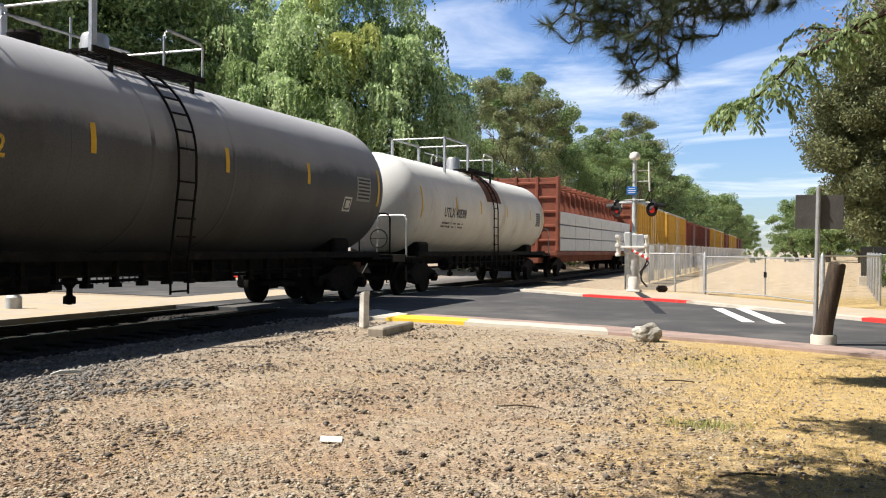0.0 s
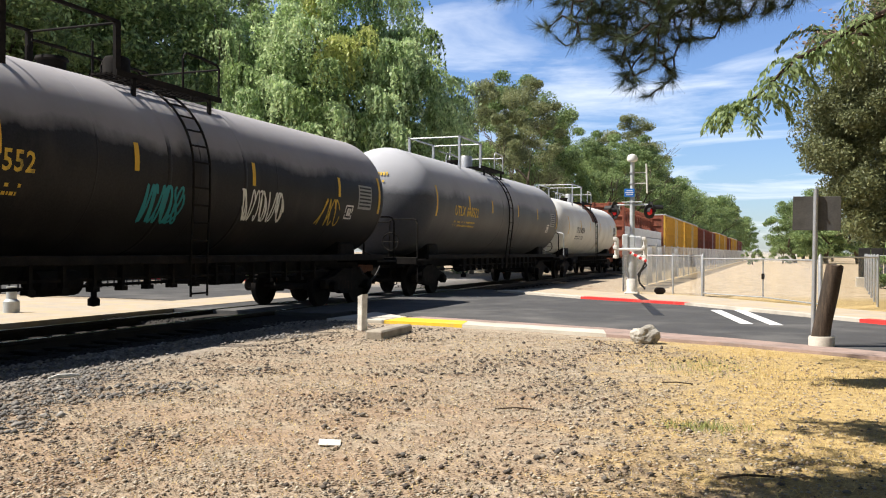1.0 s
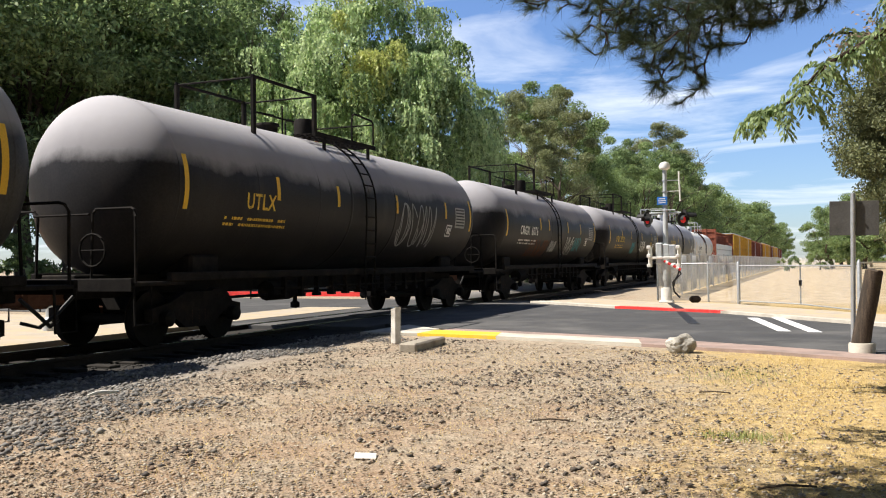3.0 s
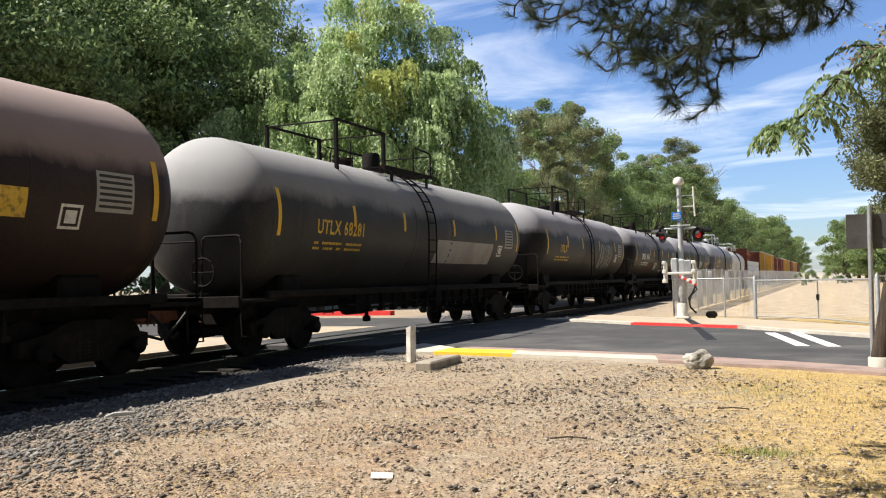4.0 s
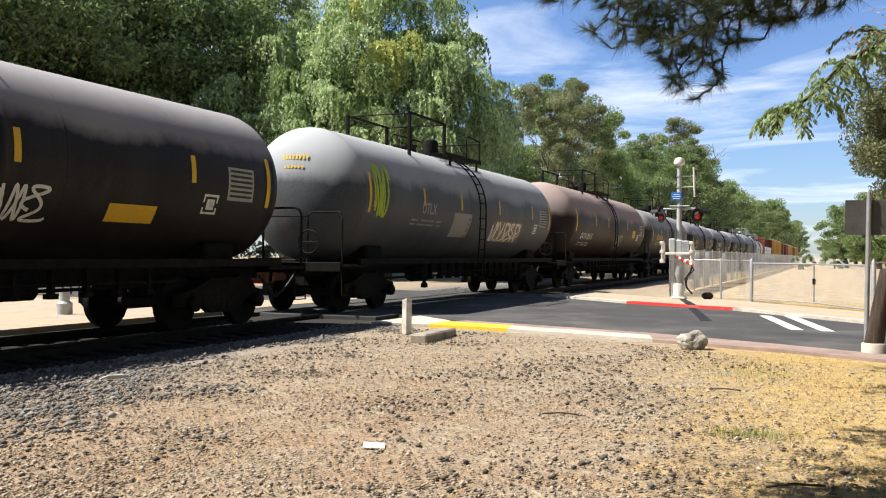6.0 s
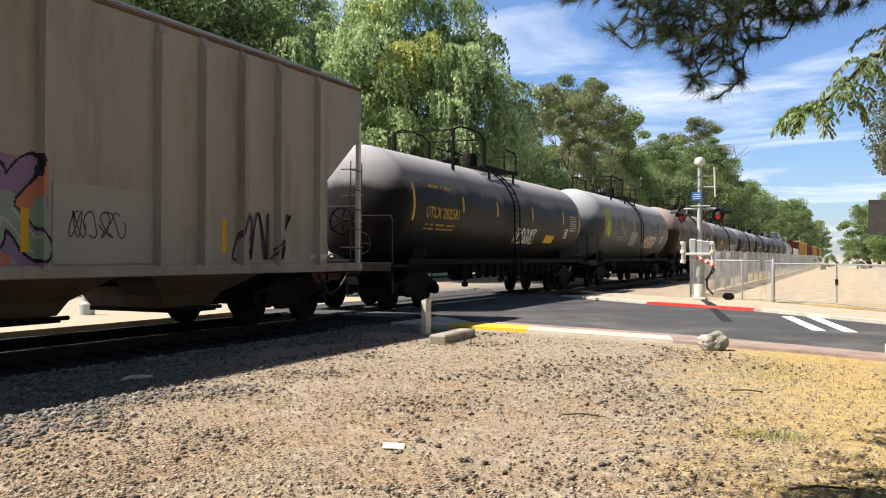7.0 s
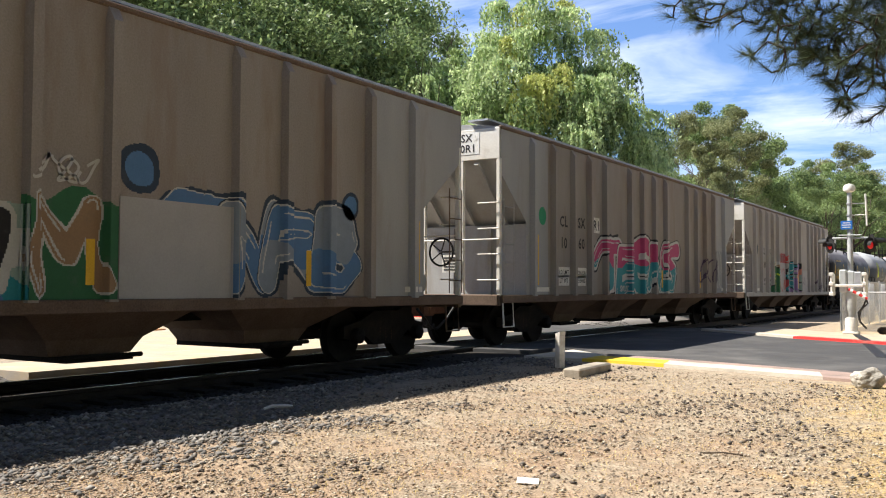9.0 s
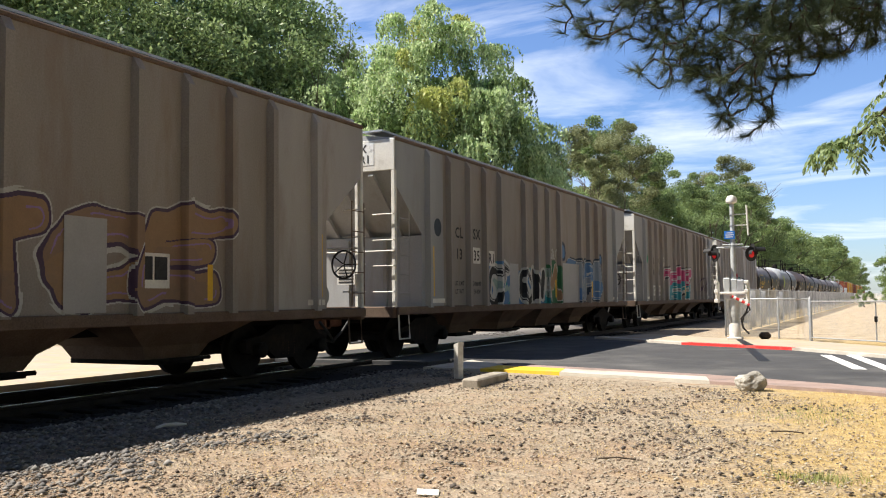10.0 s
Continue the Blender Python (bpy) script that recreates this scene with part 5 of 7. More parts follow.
def flat_text(car, text, x, y, z, size, material):
    """Writing on the rear end, which faces back along the track."""
    vs, fs = letters(text, size, 1.05)
    stencil(car, text, vs, fs, lambda a, b: (a + x, y, b + z), material)


def hopper_car(label, y_front, mid, ends, dot, mark, number, tail):
    car = thing("covered_hopper", label, "hopper car", "covered hoppers of the train")
    # each side sheet is cut away slantwise over the end bays
    for s in (1, -1):
        # three stretches of paint: front bay, long middle, rear bay
        cuts = [(0, -3.0, M[ends]), (-3.0, -HL + 2.3, M[mid]), (-HL + 2.3, -HL, M[ends])]
        for a, b, m in cuts:
            poly = []
            for y, z in ([(0, HTOP), (0, 3.75), (-1.3, 2.75), (-1.3, HSILL), (-3.0, HSILL), (-3.0, HTOP)] if a == 0 else [(a, HTOP), (a, HSILL), (b, HSILL), (b, HTOP)] if a == -3.0 else [(a, HTOP), (a, HSILL), (-HL + 1.2, HSILL), (-HL + 1.2, 2.75), (-HL, 3.75), (-HL, HTOP)]):
                poly.append((y, z))
            n = len(poly)
            sh = Shape()
            vs = [(s * x, y, z) for x in (HW - 0.02, HW) for y, z in poly]
            sh.add(vs, [tuple(range(n)), tuple(range(n, 2 * n))[::-1]] + [(k, (k + 1) % n, n + (k + 1) % n, n + k) for k in range(n)])
            part("side_sheet", sh, m, car)
        for r in RIBS:
            sh = Shape()
            w0, w1 = RIB_W / 2 + 0.03, RIB_W / 2
            top = HTOP - 0.2
            vs = []
            for z, o in ((HSILL, 0), (top, 0), (top + 0.19, -0.12)):
                vs += [(s * HW, -r - w0, z), (s * (HW + RIB_OUT + o), -r - w1, z), (s * (HW + RIB_OUT + o), -r + w1, z), (s * HW, -r + w0, z)]
            fs = [(4 * i + k, 4 * i + k + 1, 4 * i + k + 5, 4 * i + k + 4) for i in range(2) for k in range(3)] + [(8, 9, 10, 11), (0, 1, 2, 3)]
            part("side_stake", sh.add(vs, fs), M[mid] if 2.5 < r < HL - 2.5 else M[ends], car)
        part("top_chord", Shape().box(s * HW - 0.05, s * HW + 0.03, -HL, 0, HTOP - 0.03, HTOP + 0.05, c=0.02), M["hop_under"], car)
        part("side_sill", Shape().box(s * HW - 0.03, s * HW + 0.07, -HL, 0, HSILL - 0.14, HSILL + 0.03, c=0.015), M["hop_under"] if mid == "hop_brown" else M[ends], car)
    roof = Shape()
    prof = [(-HW, HTOP + 0.02), (-0.6, HTOP + 0.13), (0.6, HTOP + 0.13), (HW, HTOP + 0.02), (HW, HTOP - 0.02), (-HW, HTOP - 0.02)]
    roof.add([(x, y, z) for y in (0, -HL) for x, z in prof], [tuple(range(6)), tuple(range(6, 12))[::-1]] + [(k, (k + 1) % 6, 6 + (k + 1) % 6, 6 + k) for k in range(6)])
    part("roof", roof, M[ends], car)
    part("roof_walk", Shape().box(-1.2, -0.7, -HL - 0.1, 0.1, HTOP + 0.16, HTOP + 0.2).box(0.7, 1.2, -HL - 0.1, 0.1, HTOP + 0.16, HTOP + 0.2), M["galv"], car)
    for k in range(5):
        part("roof_hatch", Shape().box(-0.32, 0.32, -2.9 - 3.4 * k, -1.5 - 3.4 * k, HTOP + 0.12, HTOP + 0.24, c=0.03), M[ends], car)
    # ends: high white panel, slope sheet, posts, ladders
    for y, s in ((0, 1), (-HL, -1)):
        part("end_panel", Shape().box(-HW, HW, y - 0.03, y + 0.03, 4.05, HTOP, c=0.01), M["hop_white"], car, "white end panel under the roof")
        sl = Shape()
        y1 = y - s * 3.1
        sl.add([(-HW + 0.03, y - s * 0.05, 4.08), (HW - 0.03, y - s * 0.05, 4.08), (HW - 0.03, y1, 1.2), (-HW + 0.03, y1, 1.2), (-HW + 0.03, y - s * 0.11, 4.08), (HW - 0.03, y - s * 0.11, 4.08), (HW - 0.03, y1 - s * 0.06, 1.2), (-HW + 0.03, y1 - s * 0.06, 1.2)], [(0, 1, 2, 3), (7, 6, 5, 4), (0, 4, 5, 1), (1, 5, 6, 2), (2, 6, 7, 3), (3, 7, 4, 0)])
        part("slope_sheet", sl, M[ends], car)
        for x in (-0.85, 0.0, 0.85):
            rb = Shape()
            d = 0.1
            rb.add([(x - 0.06, y - s * 0.03, 4.0), (x + 0.06, y - s * 0.03, 4.0), (x + 0.06, y1 + s * 0.1, 1.2), (x - 0.06, y1 + s * 0.1, 1.2), (x - 0.06, y - s * 0.03 + s * d * 0.4, 3.95), (x + 0.06, y - s * 0.03 + s * d * 0.4, 3.95), (x + 0.06, y1 + s * 0.2, 1.2), (x - 0.06, y1 + s * 0.2, 1.2)], [(0, 1, 2, 3), (7, 6, 5, 4), (0, 4, 5, 1), (1, 5, 6, 2), (2, 6, 7, 3), (3, 7, 4, 0)])
            part("slope_stiffener", rb, M[ends], car)
        yw = y - s * 1.27
        part("bulkhead", Shape().box(-HW + 0.022, HW - 0.022, yw - 0.015, yw + 0.015, HSILL, 2.72, c=0.004), M[ends], car, "vertical sheet closing the end bay")
        for x in (-0.5, 0.5):
            part("bulkhead_stiffener", Shape().box(x - 0.05, x + 0.05, min(yw, yw + s * 0.09), max(yw, yw + s * 0.09), HSILL + 0.002, 2.66, c=0.01), M[ends], car)
        part("end_sill", Shape().box(-HW, HW, y - 0.12, y + 0.06, HSILL - 0.2, HSILL + 0.04, c=0.02), M["hop_under"], car)
        part("end_deck", Shape().box(-HW, HW, min(y, y - s * 1.4), max(y, y - s * 1.4), HSILL - 0.04, HSILL + 0.0), M["hop_under"], car)
        for x in (-HW + 0.04, -0.5, 0.5, HW - 0.04):
            part("end_post", Shape().box(x - 0.045, x + 0.045, y - s * 0.02 - 0.045, y - s * 0.02 + 0.045, HSILL, 4.06, c=0.012), M["hop_white"], car, "white end post")
        for x0, x1 in ((HW - 0.5, HW), (-HW, -HW + 0.5)):
            for k in range(4):
                part("grab_iron", Shape().tube([(x0, y + s * 0.05, 1.45 + 0.55 * k), (x0, y + s * 0.1, 1.45 + 0.55 * k), (x1, y + s * 0.1, 1.45 + 0.55 * k), (x1, y + s * 0.05, 1.45 + 0.55 * k)], 0.014, 5), M["hop_white"], car)
        part("end_handrail", Shape().tube([(-HW, y + s * 0.06, 2.32), (HW, y + s * 0.06, 2.32)], 0.018, 6), M["hop_white"], car)
        for sx in (-1, 1):
            rung_ladder(car, "corner_ladder", sx * (HW + 0.06), y - s * 0.05, y - s * 0.5, 1.18, 3.2, 0.4, M[ends] if s < 0 else M["hop_under"], 0.011)
            st = [(sx * HW, y - s * 0.1, 1.0), (sx * (HW + 0.03), y - s * 0.1, 0.45), (sx * (HW + 0.03), y - s * 0.55, 0.45), (sx * HW, y - s * 0.55, 1.0)]
            part("step", Shape().tube(st, 0.022, 6), M["hop_white"] if s < 0 else M["hop_under"], car)
        if s > 0:
            part("equipment_box", Shape().box(-0.95, -0.25, y - s * 1.0 - 0.3, y - s * 1.0 + 0.3, HSILL, HSILL + 0.42, c=0.05).lathe([(0.001, -0.5), (0.2, -0.48), (0.2, 0.45), (0.001, 0.48)], 14, "x", (0.6, y - s * 0.8, HSILL + 0.28)), M["hop_grey"], car, "", True)
        coupler(car, y, s)
    wy = -0.02
    wheel = Shape().tube([(0.95 + 0.28 * math.cos(a), wy + 0.1, 2.0 + 0.28 * math.sin(a)) for a in (2 * math.pi * k / 18 for k in range(19))], 0.022, 6)
    for k in range(5):
        a = 2 * math.pi * k / 5
        wheel.tube([(0.95, wy + 0.1, 2.0), (0.95 + 0.28 * math.cos(a), wy + 0.1, 2.0 + 0.28 * math.sin(a))], 0.014, 5)
    part("hand_brake_wheel", wheel, M["black"], car)
    part("placard_board", Shape().box(0.05, 0.5, -HL - 0.1, -HL - 0.07, 1.62, 2.0), M["hop_white"], car, "white notice board with illegible print")
    bars = Shape()
    for k in range(5):
        bars.box(0.09, 0.46, -HL - 0.106, -HL - 0.102, 1.66 + 0.065 * k, 1.69 + 0.065 * k)
    part("board_print", bars, M["mark_black"], car)
    # outlets below: four troughs
    for a, b in ((-2.9, -6.2), (-6.4, -9.3), (-9.5, -12.4), (-12.6, -15.6)):
        c = (a + b) / 2
        sh = Shape()
        vs = []
        for z, hy, hx in ((HSILL, (a - b) / 2, HW - 0.05), (0.62, 0.72, 0.85), (0.42, 0.6, 0.75)):
            vs += [(-hx, c - hy, z), (hx, c - hy, z), (hx, c + hy, z), (-hx, c + hy, z)]
        sh.add(vs, [(4 * i + k, 4 * i + (k + 1) % 4, 4 * i + 4 + (k + 1) % 4, 4 * i + 4 + k) for i in range(2) for k in range(4)] + [(8, 9, 10, 11)])
        part("hopper_trough", sh, M["hop_under"], car)
        part("outlet_gate", Shape().box(-0.9, 0.95, c - 0.5, c + 0.5, 0.34, 0.42, c=0.01).tube([(0.95, c - 0.62, 0.4), (0.95, c + 0.62, 0.4)], 0.035, 6), M["grime"], car)
    part("center_sill", Shape().box(-0.3, 0.3, -HL, 0, 0.78, 1.08, c=0.02), M["grime"], car)
    truck(car, -1.95)
    truck(car, -HL + 1.95)
    # marks
    for y in (-1.52, -HL + 1.72):
        sh = Shape()
        field_patch(sh, y - 0.085, y + 0.085, 1.35, 2.5, 0, 0.004)
        part("reflector", sh, M["stripe"], car, "yellow reflector bar")
    for y in (-4.5, -7.9 - 0.5, -13.8):
        sh = Shape()
        field_patch(sh, y - 0.06, y + 0.06, 1.3, 1.85, 0, 0.002)
        part("reflector", sh, M["stripe"], car, "yellow reflector bar")
    yd = -HL + 2.0
    part("dot", Shape().add([(flank(yd) + 0.006, yd + 0.19 * math.cos(a), 2.95 + 0.21 * math.sin(a)) for a in (2 * math.pi * k / 28 for k in range(28))], [tuple(range(28))]), M[dot], car, "painted round dot")
    hop_text(car, "CL", -15.5, 2.88, 0.36, M["mark_black"])
    hop_text(car, "SX", -14.46, 2.9, 0.36, M["mark_black"])
    for word, u, v, plate in number:
        hop_text(car, word, u + 0.28, v, 0.36, M["mark_black"], M["hop_white"] if plate else None)
    boxed = M["hop_white"] if mark else None
    for k, (l, r) in enumerate((("LD LMT", "206600"), ("LT WT", "56400"))):
        hop_text(car, l, -15.5, 1.66 - 0.2 * k, 0.15, M["mark_black"], boxed)
        hop_text(car, r, -14.46, 1.66 - 0.2 * k, 0.15, M["mark_black"], boxed)
    for a, b in ((-17.2, -16.3), (-1.9, -1.35)):
        sh = Shape()
        field_patch(sh, a, b, 1.2, 1.3, 0, 0.001)
        part("print_strip", sh, M["hop_white"], car, "white strip with illegible print")
    # rear end panel: dot and number plate
    part("dot", Shape().add([(-0.55 + 0.2 * math.cos(a), -HL - 0.034, 4.42 + 0.2 * math.sin(a)) for a in (2 * math.pi * k / 28 for k in range(28))], [tuple(range(28))]), M["green_dot"], car, "painted green dot")
    part("number_panel", Shape().box(0.0, 0.95, -HL - 0.037, -HL - 0.031, 4.18, 4.66), M["mark_white"], car)
    flat_text(car, "CLSX", 0.48, -HL - 0.041, 4.53, 0.24, M["mark_black"])
    flat_text(car, tail, 0.48, -HL - 0.041, 4.3, 0.24, M["mark_black"])
    CARS.append((car, y_front))
    return car


def overpaint(car, y0, y1, z0, z1):
    sh = Shape()
    field_patch(sh, y0, y1, z0, z1, 0, 0.009)
    part("paint_patch", sh, M["hop_patch"], car, "rectangle of fresh grey paint over graffiti")


def hop_tag(car, y0, y1, z0, z1, seed, material, width=0.04, loops=4):
    part("spray_tag", scribble(lambda u, v, lift=0: hop_place(u, v, 0.012), y0, y1, z0, z1, seed, width, loops), material, car, "illegible spray-paint scrawl")


def build_hoppers():
    a = hopper_car("beige covered hopper with teal and salmon graffiti", -120.4, "hop_beige", "hop_beige", "dark_dot", False, [("1380", -15.78, 2.3, False), ("R1", -14.74, 2.32, False)], "1380R1")
    wild_letters(a, -11.0, -8.35, 1.2, 2.4, "RTK", ["g_mint", "g_teal", "g_lilac"], "g_black", "g_salmon", "g_white", 0.36, 0.04, 2, spots=("g_lilac", "g_mint"))
    wild_letters(a, -13.85, -12.8, 1.15, 2.35, "A", ["g_green"], "g_black", "g_white", "g_lime", 0.34, 0.03, 3, spots=("g_orange", "g_teal"))
    overpaint(a, -12.75, -11.3, 1.15, 2.5)
    heart = Shape()
    ribbon(heart, hop_place, fine([(-12.05 + 0.55 * math.sin(q) ** 3, 1.72 + 0.04 * (13 * math.cos(q) - 5 * math.cos(2 * q) - 2 * math.cos(3 * q) - math.cos(4 * q))) for q in (2 * math.pi * k / 40 for k in range(41))]), 0.04, 0, 0.012)
    part("graffiti", heart, M["g_red"], a, "sprayed red heart outline")
    hop_tag(a, -11.7, -11.25, 1.25, 1.7, 31, M["g_red"], 0.025, 3)
    hop_tag(a, -12.7, -11.2, 2.5, 2.9, 32, M["g_red"], 0.045, 4)
    hop_tag(a, -14.9, -14.3, 1.8, 2.2, 33, M["g_red"], 0.03, 2)
    overpaint(a, -8.1, -6.15, 1.15, 2.2)
    hop_tag(a, -7.7, -6.7, 1.5, 1.85, 38, M["g_plum"], 0.02, 4)
    hop_tag(a, -4.3, -2.6, 1.2, 2.0, 34, M["g_plum"], 0.05, 3)
    b = hopper_car("dusty brown covered hopper with grey ends and pink-teal graffiti", -140.55, "hop_brown", "hop_grey", "green_dot", True, [("10", -15.78, 2.36, False), ("60", -14.74, 2.38, False), ("R1", -13.78, 2.9, True)], "1060R1")
    wild_letters(b, -13.2, -6.9, 1.12, 2.55, "TEENS", ["g_pink", "g_teal"], "g_white", None, "g_white", 0.40, 0.075, 4, 1.95, "g_black")
    hop_tag(b, -11.9, -11.3, 1.2, 1.35, 41, M["g_white"], 0.02, 4)
    hop_tag(b, -4.6, -2.4, 1.5, 2.3, 35, M["g_plum"], 0.05, 3)
    hop_tag(b, -2.7, -1.9, 1.3, 2.6, 36, M["g_white"], 0.05, 2)
    c = hopper_car("dusty brown covered hopper with black, mint and blue graffiti", -160.82, "hop_brown", "hop_grey", "dark_dot", False, [("13", -15.78, 2.36, False), ("35", -14.74, 2.36, True), ("R1", -13.78, 2.32, True)], "1335R1")
    wild_letters(c, -13.75, -12.35, 1.16, 2.12, "CI", ["g_black"], "g_white", "g_mint", "g_white", 0.2, 0.09, 5, spots=("g_blue", "g_white", "g_teal"))
    wild_letters(c, -11.45, -9.45, 1.16, 2.12, "ON", ["g_black"], "g_white", "g_mint", "g_white", 0.2, 0.09, 15, spots=("g_blue", "g_white", "g_teal"))
    wild_letters(c, -9.1, -8.3, 1.16, 2.3, "M", ["g_orange"], "g_white", "g_green", "g_white", 0.22, 0.025, 9)
    wild_letters(c, -7.2, -3.2, 1.16, 2.45, "TNRB", ["g_blue", "g_steel"], "g_white", None, "g_white", 0.40, 0.02, 6, None, "g_night")
    sprayed_disc(c, -7.72, 2.78, 0.33, "g_blue", "g_night", 7)
    sprayed_disc(c, -3.45, 2.6, 0.22, "g_blue", "g_night", 8)
    overpaint(c, -8.1, -6.1, 1.13, 2.4)
    overpaint(c, -12.25, -11.6, 1.13, 2.25)
    hop_tag(c, -9.2, -8.3, 2.5, 2.8, 37, M["g_white"], 0.035, 3)
    d = hopper_car("dusty brown covered hopper with orange and plum graffiti", -180.8, "hop_brown", "hop_beige", "dark_dot", False, [("12", -15.78, 2.36, False), ("", -14.74, 2.36, False)], "1240R1")
    wild_letters(d, -11.95, -4.25, 1.16, 2.5, "ARIOE", ["g_orange", "g_rustpaint"], "g_plum", None, "g_lilac", 0.44, 0.045, 8, None, "g_white", fine_step=0.012)
    overpaint(d, -7.25, -6.55, 1.15, 2.4)
    part("data_board", Shape().box(HW + 0.005, HW + 0.014, -6.02, -5.38, 1.48, 1.98), M["hop_white"], d, "data board with a white rim")
    part("board_print", Shape().box(HW + 0.015, HW + 0.019, -5.97, -5.72, 1.6, 1.93).box(HW + 0.015, HW + 0.019, -5.68, -5.43, 1.6, 1.93), M["mark_black"], d)


build_hoppers()


def centerbeam():
    car = thing("centerbeam_flatcar", "oxide red centerbeam flatcar stacked with white-wrapped lumber", "flatcar")
    L = 22.3
    part("deck", Shape().box(-1.45, 1.45, -L, 0, 1.0, 1.2, c=0.02).box(-0.6, 0.6, -L, 0, 0.65, 1.0, c=0.03), M["car_brown"], car)
    for y in (-0.12, -L + 0.12):
        wall = part("end_bulkhead", Shape().box(-1.45, 1.45, y - 0.1, y + 0.1, 1.2, 4.55, c=0.02), M["car_brown"], car)
        for z in (1.7, 2.35, 3.0, 3.65, 4.3):
            part("rail", Shape().box(-1.5, 1.5, y - 0.16, y + 0.16, z - 0.06, z + 0.06, c=0.02), M["car_brown"], wall)
        for x in (-1.45, -0.5, 0.5, 1.45):
            part("post", Shape().box(x - 0.07, x + 0.07, y - 0.18, y + 0.18, 1.2, 4.6, c=0.02), M["car_brown"], wall)
    beam = Shape().box(-0.12, 0.12, -L, 0, 4.25, 4.55, c=0.02)
    for k in range(17):
        y = -0.9 - k * (L - 1.8) / 16
        beam.box(-0.45, 0.45, y - 0.09, y + 0.09, 1.2, 4.3, c=0.02)
        beam.box(-0.8, 0.8, y - 0.06, y + 0.06, 4.35, 4.5, c=0.02)
    part("center_beam", beam, M["car_brown"], car)
    for s in (-1, 1):
        for k in range(6):
            for j in range(3):
                y = -0.6 - k * (L - 1.2) / 6
                part("lumber_pack", Shape().box(s * 0.95 - 0.46, s * 0.95 + 0.46, y - (L - 1.2) / 6 + 0.06, y, 1.22 + 0.62 * j, 1.8 + 0.62 * j, c=0.025), M["wrap"], car, "lumber pack wrapped in white plastic")
    truck(car, -1.9)
    truck(car, -L + 1.9)
    coupler(car, 0, 1)
    coupler(car, -L, -1)
    CARS.append((car, 62.3))


def boxcar(label, y_front, paint, high=4.7):
    car = thing("boxcar", label, "boxcar", "boxcars of the train")
    L = 17.2
    part("body", Shape().box(-1.5, 1.5, -L, 0, 1.05, high - 0.12, c=0.02), M[paint], car)
    for s in (-1, 1):
        rib = Shape().box(-0.02, 0.06, -0.06, 0.06, 1.1, high - 0.2, c=0.01).mesh("side_post", M[paint])
        for k in range(19):
            y = -0.3 - k * (L - 0.6) / 18
            if abs(y + L / 2) > 1.8:
                part("side_post", rib, None, car, at=pose(s * 1.5, y, 0, 0, 0, 0 if s > 0 else 180))
        part("sliding_door", Shape().box(s * 1.56 - 0.04, s * 1.56 + 0.04, -L / 2 - 1.55, -L / 2 + 1.55, 1.2, high - 0.3, c=0.015), M[paint], car)
        part("door_rod", Shape().tube([(s * 1.62, -L / 2 - 0.7, 1.25), (s * 1.62, -L / 2 - 0.7, high - 0.35)], 0.025, 6).tube([(s * 1.62, -L / 2 + 0.7, 1.25), (s * 1.62, -L / 2 + 0.7, high - 0.35)], 0.025, 6), M["galv"], car)
        part("side_sill", Shape().box(s * 1.45 - 0.05, s * 1.45 + 0.07, -L, 0, 0.85, 1.1, c=0.02), M[paint], car)
    roof = Shape()
    for k in range(14):
        roof.box(-1.52, 1.52, -L + 0.02 + k * L / 14, -L + (k + 1) * L / 14 - 0.06, high - 0.12, high, c=0.03)
    part("roof", roof, M["galv"] if paint == "car_yellow" else M[paint], car)
    rung_ladder(car, "end_ladder", 1.56, -L + 0.1, -L + 0.55, 0.6, high - 0.3, 0.4, M[paint])
    truck(car, -1.9)
    truck(car, -L + 1.9)
    coupler(car, 0, 1)
    coupler(car, -L, -1)
    CARS.append((car, y_front))


centerbeam()
for _k, _p in enumerate(["car_yellow", "car_yellow", "car_brown", "car_brown", "car_yellow", "car_yellow", "car_brown", "car_yellow", "car_yellow", "car_brown", "car_brown"]):
    boxcar(("weathered yellow boxcar" if _p == "car_yellow" else "oxide red boxcar") + " with ribbed sides", 81.3 + 18.9 * _k, _p, 4.75 if _p == "car_yellow" else 4.55)

# ---------------------------------------------------------------- things beside the line


def white_post():
    t = thing("marker_post", "short weathered white wooden post with an angled top", "post", at=pose(-6.43, 13.6, -0.02, 0, 1, -24))
    sh = Shape().box(-0.06, 0.06, -0.06, 0.06, -0.1, 0.55, c=0.008)
    sh.add([(-0.06, -0.06, 0.55), (0.06, -0.06, 0.55), (0.06, 0.06, 0.55), (-0.06, 0.06, 0.55), (-0.06, -0.06, 0.565), (0.06, -0.06, 0.61), (0.06, 0.06, 0.61), (-0.06, 0.06, 0.565)], [(0, 1, 2, 3), (4, 5, 6, 7), (0, 1, 5, 4), (1, 2, 6, 5), (2, 3, 7, 6), (3, 0, 4, 7)])
    part("shaft", sh, M["whitewood"], t)


